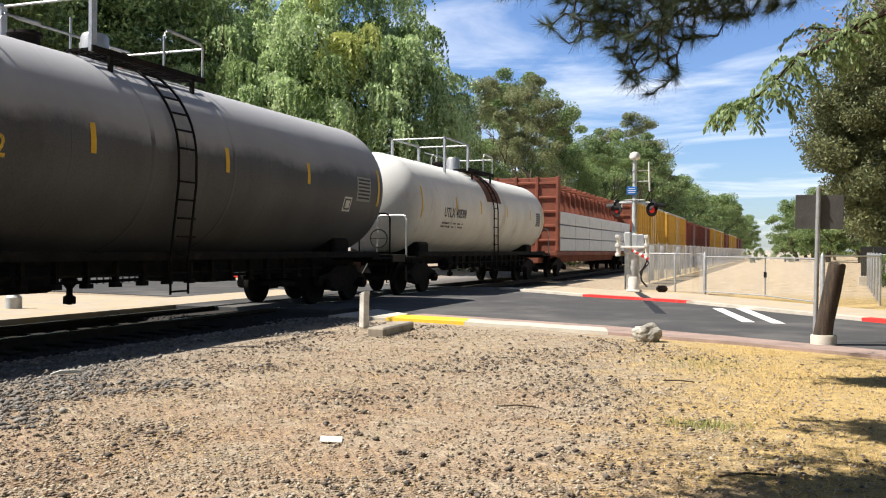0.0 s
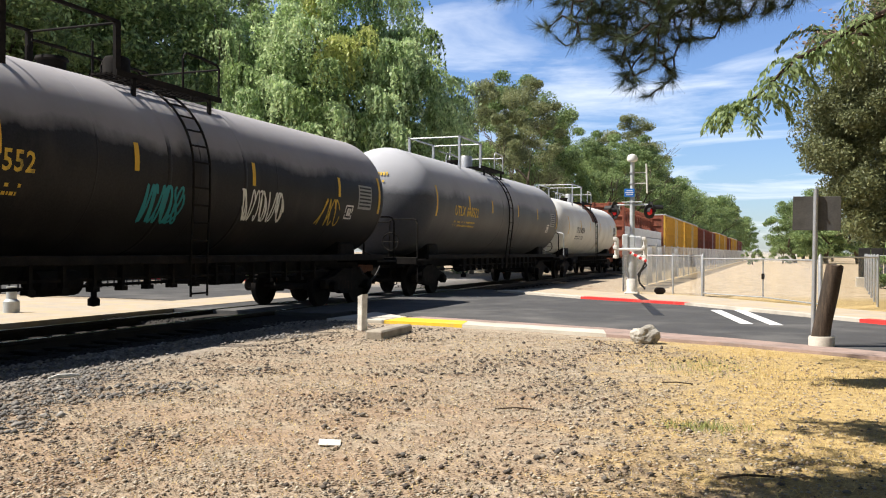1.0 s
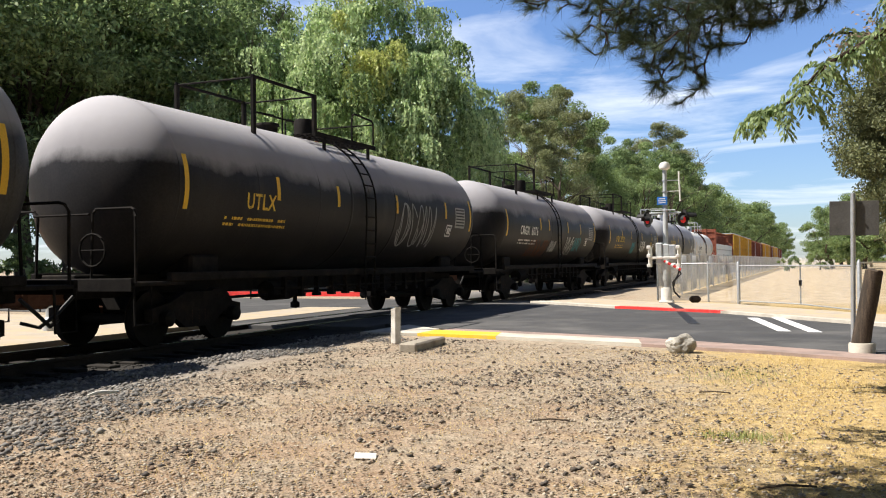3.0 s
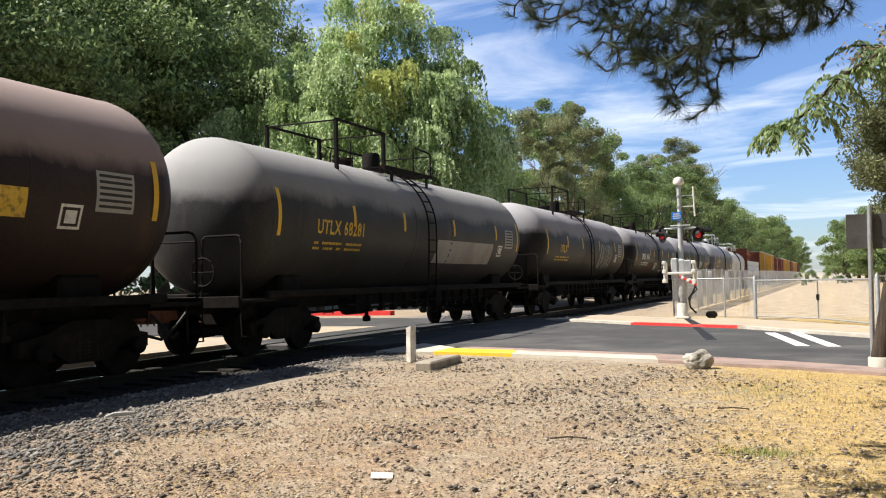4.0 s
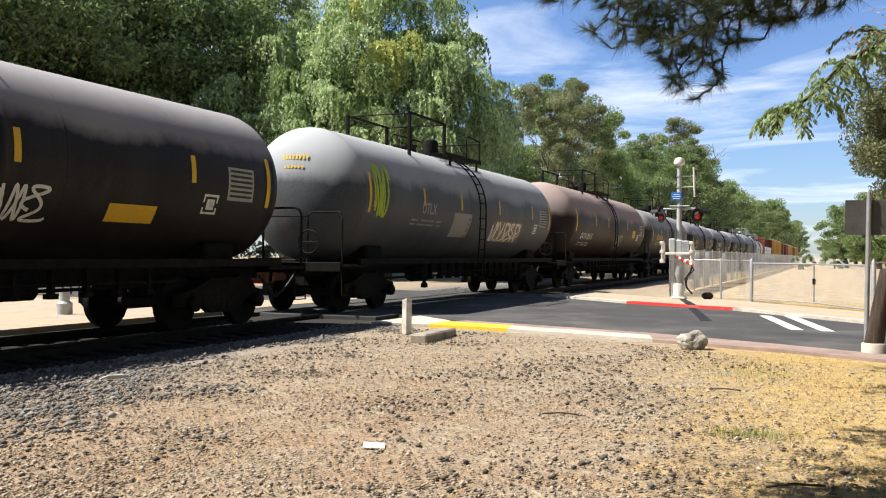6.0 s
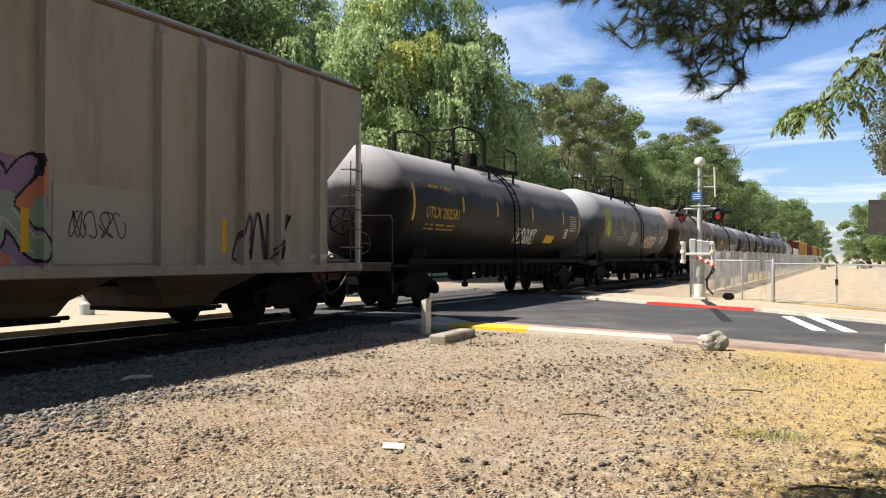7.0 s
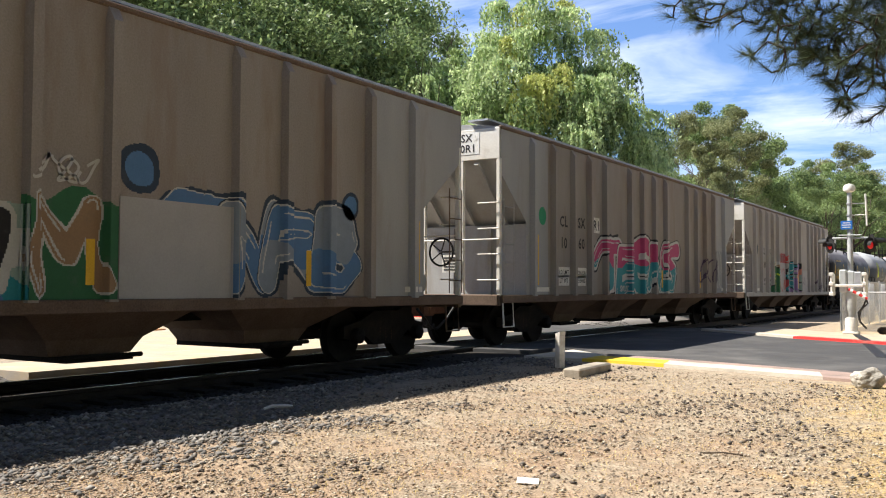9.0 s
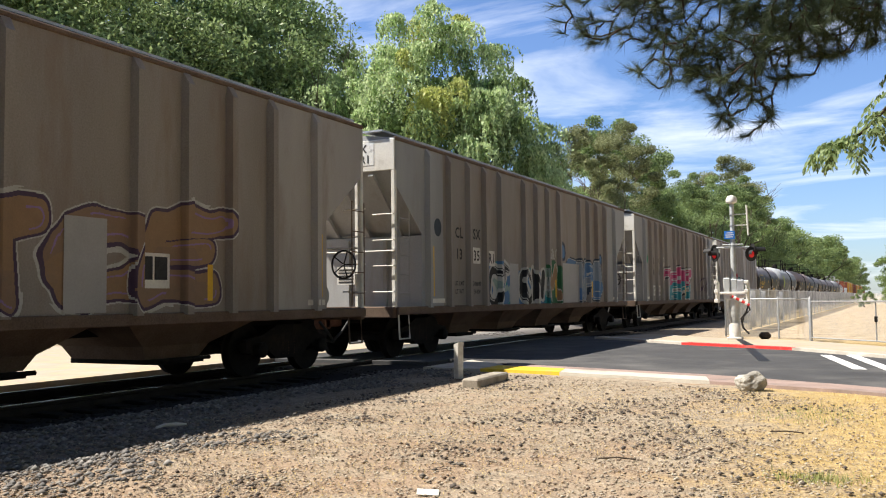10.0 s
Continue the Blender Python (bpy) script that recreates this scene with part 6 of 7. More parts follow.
def block_and_rock():
    ob = new("concrete_block", Shape().box(-0.68, 0.68, -0.14, 0.14, -0.03, 0.13, c=0.025).mesh("concrete_block", M["old_concrete"]))
    ob.matrix_basis = pose(-5.66, 12.98, -0.02, 0, 0, 93)
    tagged(ob, "worn concrete block lying in the gravel", "concrete block")
    bm = bmesh.new()
    bmesh.ops.create_icosphere(bm, subdivisions=4, radius=1)
    for v in bm.verts:
        p = v.co.copy()
        q = Vector((p.x * 0.21, p.y * 0.15, p.z * 0.15))
        k = 1 + 0.28 * noise.noise(p * 1.4 + Vector((4, 1, 2))) + 0.10 * noise.noise(p * 4) + 0.04 * noise.noise(p * 11)
        v.co = q * k
        v.co.z = max(v.co.z, -0.12)
    me = bpy.data.meshes.new("rock")
    bm.to_mesh(me)
    bm.free()
    me.materials.append(M["rock"])
    ob = new("rock", me)
    ob.matrix_basis = pose(-1.74, 13.25, 0.09, 0, 0, 15)
    tagged(ob, "pale rough boulder on the gravel by the road", "rock")


def litter():
    ob = new("paper_scrap", Shape().box(-0.075, 0.075, -0.07, 0.07, 0, 0.006, c=0.001).mesh("paper_scrap", M["whitewood"]))
    ob.matrix_basis = pose(-2.84, 5.5, -0.008, 4, 3, 25)
    tagged(ob, "scrap of white paper on the gravel", "litter")
    ob = new("stick", Shape().tube([(-0.17, 0, 0.02), (-0.06, 0.02, 0.035), (0.06, -0.01, 0.03), (0.18, 0.03, 0.02)], 0.018, 7, taper=[0.012, 0.02, 0.022, 0.01]).mesh("stick", M["whitewood"], True))
    ob.matrix_basis = pose(-6.7, 7.2, 0.0, 0, 0, 70)
    tagged(ob, "pale broken stick on the ballast", "stick")
    for x, y, a, l in ((-2.0, 7.2, 20, 0.3), (-0.15, 5.5, 30, 0.35), (-3.4, 7.9, 100, 0.2), (-0.9, 9.2, 10, 0.3)):
        ob = new("twig", Shape().tube([(-l / 2, 0, 0.012), (0, 0.03, 0.018), (l / 2, -0.01, 0.01)], 0.007, 5).mesh("twig", M["wood"], True))
        ob.matrix_basis = pose(x, y, -0.01, 0, 0, a)
        tagged(ob, "thin dry twig on the ground", "twig")


def stub_post():
    t = thing("wooden_post", "thick weathered dark wooden post in a pale concrete footing", "post", at=pose(0.62, 13.5, 0, 0, 0, 0))
    sh = Shape()
    pts = [(-0.04, 0, 0.0), (0.02, 0, 0.35), (0.1, 0, 0.75), (0.17, 0, 1.14)]
    sh.tube(pts, 0.15, 14, taper=[0.125, 0.12, 0.122, 0.115])
    for i, p in enumerate(sh.v):
        sh.v[i] = (p[0] + 0.02 * noise.noise((p[0] * 6, p[1] * 6, p[2] * 3)), p[1], p[2] + (0.07 * noise.noise((p[0] * 9, p[1] * 9, 1)) if p[2] > 1 else 0))
    part("shaft", sh, M["wood"], t, "", True)
    part("footing", Shape().lathe([(0.17, -0.1), (0.17, 0.13), (0.16, 0.15), (0.001, 0.155)], 18), M["concrete"], t, "pale concrete collar", True)
    s = thing("road_sign", "road sign on a steel pole, seen from behind", "road sign", at=pose(0.52, 13.72, 0, 0, 0.9, 0))
    part("pole", Shape().tube([(0, 0, -0.1), (0, 0, 2.2)], 0.033, 10), M["galv"], s, "", True)
    part("panel", Shape().box(-0.3, 0.33, 0.035, 0.045, 1.62, 2.1, c=0.003), M["signback"], s, "dull grey-brown back of the panel")
    part("brace", Shape().box(-0.03, 0.03, 0.02, 0.036, 1.64, 2.14), M["galv"], s)
    for z in (1.72, 2.0):
        part("bolt", Shape().lathe([(0.001, -0.05), (0.016, -0.05), (0.016, 0.05), (0.001, 0.05)], 8, "y", (0, 0, z)), M["galv"], s)


def crossing_signal():
    t = thing("crossing_signal", "aluminium railway crossing mast with red flashing lights", "crossing signal", at=pose(-3.98, 27.2, 0.055))
    part("base", Shape().box(-0.2, 0.2, -0.2, 0.2, 0, 0.07, c=0.02).lathe([(0.16, 0.06), (0.165, 0.4), (0.13, 0.46)], 16), M["hop_white"], t, "white painted cast base", True)
    part("pillar", Shape().lathe([(0.12, 0.44), (0.13, 0.6), (0.15, 0.95), (0.15, 1.2)], 14, closed=True), M["alu"], t, "", True)
    part("mast", Shape().lathe([(0.075, 1.1), (0.075, 2.85), (0.062, 2.9), (0.062, 3.94), (0.045, 3.96)], 16, closed=True), M["alu"], t, "", True)
    for z in (2.72, 3.3, 3.62):
        part("mast_band", Shape().lathe([(0.066, -0.02), (0.086, -0.018), (0.086, 0.018), (0.066, 0.02)], 14, "z", (0, 0, z)), M["galv"], t, "", True)
    part("bell", Shape().lathe([(0.001, 3.92), (0.06, 3.93), (0.15, 3.98), (0.165, 4.06), (0.12, 4.15), (0.001, 4.19)], 18), M["hop_white"], t, "round crossing bell on the mast top", True)
    part("crossarm", Shape().tube([(-0.46, 0, 2.66), (0.46, 0, 2.66)], 0.03, 10).tube([(-0.28, -0.06, 2.74), (0.3, -0.06, 2.74)], 0.018, 8), M["alu"], t, "", True)
    for x, lead in ((-0.38, -1), (0.4, 1)):
        part("hanger", Shape().tube([(x, 0, 2.66), (x, 0, 2.46)], 0.022, 8), M["alu"], t, "", True)
        for s, turn in ((-1, 48), (1, 62)):
            h = part("light_unit", Shape().lathe([(0.001, s * 0.03), (0.09, s * 0.04), (0.11, s * 0.1), (0.11, s * 0.17)], 20, "y"), M["black"], t, "black lamp housing", True, at=pose(x, 0, 2.45 if s < 0 else 2.55, 0, 0, -lead * s * turn if s < 0 else -lead * turn))
            ring = [(r * math.cos(a), s * 0.15 + o, r * math.sin(a)) for o in (0.0, 0.012 * s) for r in (0.10, 0.21) for a in (2 * math.pi * k / 24 for k in range(24))]
            part("backplate", Shape().add(ring, [(k, (k + 1) % 24, 24 + (k + 1) % 24, 24 + k) for k in range(24)] + [(48 + k, 48 + (k + 1) % 24, 72 + (k + 1) % 24, 72 + k) for k in range(24)] + [(24 + k, 24 + (k + 1) % 24, 72 + (k + 1) % 24, 72 + k) for k in range(24)]), M["black"], h)
            vs = [((0.12 - 0.03 * d) * math.cos(a), s * (0.16 + d), (0.12 - 0.03 * d) * math.sin(a)) for d in (0, 0.16 if s < 0 else 0.34) for a in (math.radians(-10 + 200 * k / 14) for k in range(15))]
            part("visor", Shape().add(vs, [(k, k + 1, 16 + k, 15 + k) for k in range(14)]), M["black"], h)
            part("lens", Shape().lathe([(0.105, s * 0.17), (0.08, s * 0.195), (0.001, s * 0.205)], 18, "y"), M["redlens"], h, "red signal lens", True)
    sign = part("blue_sign", Shape().box(-0.22, 0.08, -0.1, -0.085, 2.9, 3.14, c=0.004), M["blue"], t, "small blue emergency notice")
    for z, w in ((2.95, 0.2), (3.01, 0.24), (3.07, 0.18)):
        part("sign_print", Shape().box(-0.07 - w / 2, -0.07 + w / 2, -0.104, -0.101, z, z + 0.022), M["mark_white"], sign)
    part("gate_mechanism", Shape().box(-0.27, -0.08, -0.2, 0.16, 1.14, 1.78, c=0.03).box(-0.08, 0.12, -0.17, 0.14, 1.2, 1.74, c=0.03), M["alu"], t, "grey gate mechanism box")
    part("junction_box", Shape().box(0.1, 0.3, -0.18, 0.14, 1.22, 1.72, c=0.03), M["galv"], t, "grey junction box")
    part("support_bar", Shape().box(-0.4, 0.4, -0.25, -0.2, 1.3, 1.37, c=0.015), M["hop_white"], t)
    for x in (-0.46, 0.38):
        arm = part("counterweight_arm", Shape().box(x - 0.025, x + 0.025, -0.26, 0.24, 1.06, 1.66, c=0.015), M["hop_white"], t)
        for z in (1.06, 1.34, 1.6):
            part("weight", Shape().box(x - 0.06, x + 0.06, -0.28, -0.17, z, z + 0.1, c=0.015), M["hop_white"], arm)
    stub = part("gate_arm_stub", Shape().tube([(-0.02, -0.28, 1.24), (0.46, -0.3, 0.98)], 0.04, 8), M["redstripe"], t, "red and white striped arm stub")
    for f in (0.1, 0.42, 0.74):
        p, q = Vector((-0.02, -0.28, 1.24)), Vector((0.46, -0.3, 0.98))
        part("arm_band", Shape().tube([p.lerp(q, f), p.lerp(q, f + 0.14)], 0.044, 8), M["white_paint"], stub)
    part("cable", Shape().tube([(0.42, -0.2, 1.0), (0.34, -0.16, 0.78), (0.2, -0.14, 0.6), (0.24, -0.12, 0.34), (0.4, -0.1, 0.16)], 0.028, 7).tube([(0.3, -0.1, 1.2), (0.44, -0.1, 0.85), (0.26, -0.08, 0.66), (0.2, -0.05, 0.4)], 0.024, 7), M["black"], t, "black looping cables", True)
    part("side_antenna", Shape().tube([(0.05, 0, 3.3), (0.42, 0, 3.3)], 0.014, 6).tube([(0.05, 0, 3.62), (0.42, 0, 3.62)], 0.014, 6).tube([(0.44, 0, 3.0), (0.41, 0, 3.88)], 0.026, 8), M["hop_white"], t)
    ob = new("junk_rock", Shape().box(-0.16, 0.16, -0.12, 0.12, 0, 0.2, c=0.07).mesh("junk_rock", M["wood"]))
    ob.matrix_basis = pose(-3.2, 27.5, 0.05, 0, 0, 20)
    tagged(ob, "brown lump of wood beside the signal base", "wood block")


def fence_run(name, pts, height, material, step, label, group="chain-link fences", base=0.0):
    t = thing(name, label, "fence", group)
    posts, lens = [], []
    for (x0, y0), (x1, y1) in zip(pts, pts[1:]):
        d = math.hypot(x1 - x0, y1 - y0)
        n = max(1, round(d / step))
        for k in range(n + (1 if (x1, y1) == pts[-1] else 0)):
            posts.append((x0 + (x1 - x0) * k / n, y0 + (y1 - y0) * k / n))
    me = Shape().lathe([(0.03, -0.05), (0.03, height + 0.04), (0.02, height + 0.07), (0.001, height + 0.08)], 8).mesh("post", M["galv"], True)
    for k, p in enumerate(posts):
        part("post", me, None, t, at=pose(p[0], p[1], base))
    for p, q in zip(posts, posts[1:]):
        part("top_rail", Shape().tube([(*p, base + height), (*q, base + height)], 0.021, 6), M["galv"], t)
        part("mesh_panel", Shape().add([(*p, base + 0.03), (*q, base + 0.03), (*q, base + height), (*p, base + height)], [(0, 1, 2, 3)]), material, t)
    return t


def gate():
    t = thing("field_gate", "closed double chain-link gate with pipe frame", "gate")
    a, b, c = (-1.94, 27.15), (-0.27, 25.35), (1.0, 22.4)
    for p in (a, c):
        part("gate_post", Shape().lathe([(0.05, -0.1), (0.05, 1.2), (0.03, 1.24), (0.001, 1.25)], 10, "z", (*p, 0.0)), M["galv"], t, "", True)
    for p, q in ((a, b), (b, c)):
        leaf = part("gate_leaf", Shape().tube([(*p, 0.12), (*q, 0.12), (*q, 1.13), (*p, 1.13), (*p, 0.12)], 0.02, 8), M["galv"], t, "", True)
        part("mesh_panel", Shape().add([(*p, 0.13), (*q, 0.13), (*q, 1.13), (*p, 1.13)], [(0, 1, 2, 3)]), M["wire"], leaf)
    part("latch", Shape().box(b[0] - 0.04, b[0] + 0.04, b[1] - 0.05, b[1] + 0.05, 0.6, 0.75, c=0.01), M["grime"], t)


white_post()
block_and_rock()
litter()
stub_post()
crossing_signal()
gate()
fence_run("track_fence", [(-4.75, 30.5), (-4.65, 60), (-4.6, 150)], 1.55, M["veil"], 3.0, "long chain-link fence threaded with pale slats along the tracks")
fence_run("side_fence", [(-4.75, 30.5), (-3.0, 29.3), (-1.94, 27.15)], 1.2, M["wire"], 2.0, "low chain-link fence beside the gate")
fence_run("field_fence", [(1.0, 22.4), (2.4, 24.5), (3.2, 37.0), (9, 36.0)], 1.2, M["wire"], 2.6, "low chain-link fence along the dry field")
fence_run("far_fence", [(-4.6, 150), (3, 134)], 1.5, M["veil"], 5.0, "distant pale fence across the dry field")
for _x, _y in ((-4.72, 36.0), (-4.7, 39.2), (-4.7, 46)):
    _ob = new("plastic_sheet", Shape().add([(_x + 0.05 + 0.02 * math.sin(k), _y + 0.1 * k, z) for k in range(14) for z in (0.1, 1.5)], [(2 * k, 2 * k + 2, 2 * k + 3, 2 * k + 1) for k in range(13)]).mesh("plastic_sheet", M["whitesheet"], True))
    _mod = _ob.modifiers.new("thickness", "SOLIDIFY")
    _mod.thickness = 0.01
    tagged(_ob, "white plastic sheet hanging on the fence", "plastic sheet", "sheets on the fence")


def dark_shed():
    t = thing("dark_fence_panel", "dark ribbed metal yard wall behind chain-link", "yard wall", at=pose(4.0, 38.6, 0))
    for k in range(14):
        part("panel", Shape().box(-0.9 + 0.45 * k, -0.9 + 0.45 * k + 0.42, -0.03, 0.03, 0.35, 1.5, c=0.01), M["black"], t)
    part("footing", Shape().box(-1.0, 5.6, -0.08, 0.08, -0.1, 0.36, c=0.02), M["concrete"], t)


dark_shed()


def far_house():
    t = thing("house", "low pale house with a grey shingle roof beyond the tracks", "house", at=pose(-37, 17, 0, 0, 0, 75))
    part("wall", Shape().box(-7, 7, -5, 5, -0.1, 2.7), M["stucco"], t)
    roof = part("roof", Shape().add([(-7.6, -5.6, 2.6), (7.6, -5.6, 2.6), (7.6, 5.6, 2.6), (-7.6, 5.6, 2.6), (-4, 0, 4.9), (4, 0, 4.9)], [(0, 1, 5, 4), (1, 2, 5), (2, 3, 4, 5), (3, 0, 4), (3, 2, 1, 0)]), M["shingle"], t)
    for x in (-4, 0, 4):
        w = part("window", Shape().box(x - 0.6, x + 0.6, -5.06, -4.98, 1.0, 2.1, c=0.01), M["white_paint"], t)
        part("pane", Shape().box(x - 0.52, x + 0.52, -5.075, -5.05, 1.08, 2.02), M["black"], w)
    b = thing("park_bench", "low brown bench on the mulch bed", "bench", at=pose(-22.0, 15.5, 0.05, 0, 0, 60))
    part("seat", Shape().box(-0.9, 0.9, -0.2, 0.2, 0.42, 0.48, c=0.01), M["wood"], b)
    for x in (-0.7, 0.7):
        part("leg", Shape().box(x - 0.05, x + 0.05, -0.18, 0.18, 0, 0.42, c=0.01), M["wood"], b)
    c = thing("bollard", "short white concrete bollard beyond the rails", "bollard", at=pose(-14.6, 14.2, 0))
    part("shaft", Shape().lathe([(0.16, 0), (0.16, 0.25), (0.1, 0.3), (0.1, 0.55), (0.001, 0.56)], 14), M["alu"], c, "", True)
    fence = thing("park_railing", "dark railing beyond the tracks", "railing")
    me = Shape().box(-0.02, 0.02, -0.02, 0.02, 0, 0.9).mesh("baluster", M["black"])
    for k in range(24):
        part("baluster", me, None, fence, at=pose(-21.5 - 0.02 * k, 20.5 + 0.35 * k, 0))
    part("handrail", Shape().tube([(-21.5, 20.4, 0.9), (-22, 28.8, 0.9)], 0.03, 6), M["black"], fence)


far_house()

# ---------------------------------------------------------------- trees


def quads_at(c, size, g, flat=0.0, long=1.0):
    """One leaf-clump quad at each point of c, turned at random."""
    n = len(c)
    a = g.normal(size=(n, 3))
    a[:, 2] -= flat
    a /= np.linalg.norm(a, axis=1, keepdims=True)
    b = np.cross(a, g.normal(size=(n, 3)))
    b /= np.linalg.norm(b, axis=1, keepdims=True) + 1e-9
    s = (size * g.uniform(0.55, 1.3, n))[:, None]
    v = np.stack([c - a * s * long, c + b * s * 0.42, c + a * s * long, c - b * s * 0.42], 1).reshape(-1, 3)
    return v, np.arange(4 * n).reshape(-1, 4)


def limbs(sh, p, way, r, depth, g, ends, spread=0.5, length=1.0):
    n = 3
    pts, rad = [Vector(p)], [r]
    w = Vector(way).normalized()
    for k in range(n):
        w = (w + Vector(g.normal(0, 0.12, 3))).normalized()
        pts.append(pts[-1] + w * length / n)
        rad.append(r * (1 - 0.35 * (k + 1) / n))
    sh.tube(pts, r, 7 if depth > 1 else 5, taper=rad, caps=False)
    if depth == 0:
        ends.append(pts[-1])
        return
    for k in range(int(g.integers(2, 4))):
        side = Vector(g.normal(0, 1, 3))
        side.z = abs(side.z) * 0.4
        limbs(sh, pts[-1] if k < 2 else pts[-2], w + side.normalized() * spread * g.uniform(0.7, 1.4), rad[-1] * 0.72, depth - 1, g, ends, spread, length * g.uniform(0.62, 0.85))


def tree_proto(name, height, radius, leaves, size, leaf, seed, base=0.25, clumps=46, label="", squash=1.0, lean=0.0):
    """A broadleaf tree: tapered trunk and limbs, a ragged crown of many leaf sprays in clumps."""
    g = np.random.default_rng(seed)
    t = thing(name, label, "tree", "trees beyond the railway")
    sh, ends = Shape(), []
    limbs(sh, (0, 0, -0.1), (lean, 0, 1), height * 0.022 + 0.06, 4, g, ends, 0.55, height * 0.27)
    part("trunk", sh, M["bark"], t, "", True)
    cz = height * (base + (1 - base) / 2)
    hz = height * (1 - base) / 2
    c = []
    for k in range(clumps):
        d = g.normal(size=3)
        d /= np.linalg.norm(d)
        rr = g.uniform(0.45, 1.0) ** 0.5
        wide = 1.0 - 0.35 * max(0, d[2]) ** 2
        c.append((d[0] * radius * rr * wide + lean * height * 0.3, d[1] * radius * rr * wide, cz + d[2] * hz * rr * squash))
    c = np.array(c)
    which = g.integers(0, clumps, leaves)
    cs = radius * g.uniform(0.12, 0.27, clumps)
    off = g.normal(size=(leaves, 3))
    off /= np.linalg.norm(off, axis=1, keepdims=True)
    off *= (g.random(leaves) ** 0.45)[:, None] * cs[which][:, None] * np.array([1.15, 1.15, 0.8])
    pts = c[which] + off
    v, q = quads_at(pts, size, g, 0.35, 1.0)
    part("crown", cloud_mesh("crown", v, q, M[leaf]), None, t)
    return t


def willow(name, height, radius, strands, label, seed, at, yellow=False):
    """A weeping willow: arching tufts of hanging fronds with deep gaps between them."""
    g = np.random.default_rng(seed)
    t = thing(name, label, "tree", "trees beyond the railway", at=at)
    sh, ends = Shape(), []
    limbs(sh, (0, 0, -0.1), (0, 0, 1), 0.4, 4, g, ends, 0.5, height * 0.36)
    part("trunk", sh, M["bark"], t, "", True)
    sets = {"leaf_willow": [], "leaf_yellow": [], "leaf_mid": []}
    tufts = 230
    for k in range(tufts):
        a, f = g.uniform(0, 6.28), math.sqrt(g.random())
        top = height * math.sqrt(max(0.0, 1 - 0.72 * f * f)) * g.uniform(0.72, 1.03)
        if g.random() < 0.35:
            top *= g.uniform(0.5, 0.8)
        p = Vector((f * radius * math.cos(a), f * radius * math.sin(a), top))
        side, front = (p.x * 0.9 + p.y * 0.45) / radius, (p.x * 0.45 - p.y * 0.9) / radius
        gold = yellow and -0.3 < side < 0.22 and front > -0.4 and top > height * 0.6 and g.random() < 0.42
        hue = "leaf_yellow" if gold else ("leaf_mid" if g.random() < 0.3 else "leaf_willow")
        spread = radius * g.uniform(0.09, 0.19)
        heading = Vector((math.cos(a), math.sin(a), 0)) * spread * 0.7
        for _ in range(strands // tufts):
            b = g.uniform(0, 6.28)
            reach = heading * g.uniform(0.0, 1.2) + Vector((math.cos(b), math.sin(b), 0)) * spread * math.sqrt(g.random())
            fall = g.uniform(0.04, 0.15) * height
            n = int((fall + reach.length) / 0.13)
            for j in range(n):
                s = j / n
                q = p + reach * (1 - (1 - s) ** 2.2)
                sets[hue].append((q.x, q.y, q.z + 0.12 * reach.length * math.sin(3.0 * s) - fall * s ** 1.7))
    for hue, pts in sets.items():
        if pts:
            p = np.array(pts) + g.normal(0, 0.045, (len(pts), 3))
            v, q = quads_at(p, np.float64(0.125), g, 1.7, 1.0)
            part("crown", cloud_mesh("crown", v, q, M[hue]), None, t, "hanging yellowed fronds" if hue == "leaf_yellow" else "hanging green fronds")
    # inner leaves take a darker leaf colour, painting shade into the gaps
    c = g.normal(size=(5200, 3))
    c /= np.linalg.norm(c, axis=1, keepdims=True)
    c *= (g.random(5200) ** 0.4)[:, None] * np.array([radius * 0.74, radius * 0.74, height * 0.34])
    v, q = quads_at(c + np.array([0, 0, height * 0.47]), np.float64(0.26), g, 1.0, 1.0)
    part("inner_crown", cloud_mesh("inner_crown", v, q, M["leaf_dark"]), None, t, "inner leaves coloured darker for shade")
    return t


PROTO = {
    "a": tree_proto("broadleaf_tree", 14, 5.2, 52000, 0.115, "leaf_mid", 41, 0.2, 85, "green broadleaf tree beyond the railway"),
    "b": tree_proto("oak_tree", 14, 4.2, 52000, 0.10, "leaf_dark", 42, 0.18, 75, "dark green tree beyond the railway"),
    "c": tree_proto("pine_tree", 16, 3.6, 42000, 0.09, "leaf_brown", 43, 0.2, 62, "tall sparse tree with browning foliage"),
    "d": tree_proto("shade_tree", 19, 7.5, 105000, 0.135, "leaf_deep", 44, 0.2, 130, "large dense dark green shade tree"),
    "e": tree_proto("olive_tree", 13, 4.3, 190000, 0.08, "leaf_olive", 45, 0.06, 170, "dense olive-green tree beside the dry field"),
    "g": tree_proto("far_or_unseen_tree", 14, 5.0, 22000, 0.16, "leaf_dark", 47, 0.08, 70, "dark green tree, for the distance and the added unseen row"),
    "f": tree_proto("shrub", 4.2, 2.4, 5500, 0.12, "leaf_dark", 46, 0.0, 30, "green shrub beyond the railway"),
}


def sized(k, x, y, s, a, wide=1.0):
    o = copy_thing(PROTO[k], pose(x, y, 0, 0, 0, a))
    o.scale = (s * wide, s * wide, s)
    return o


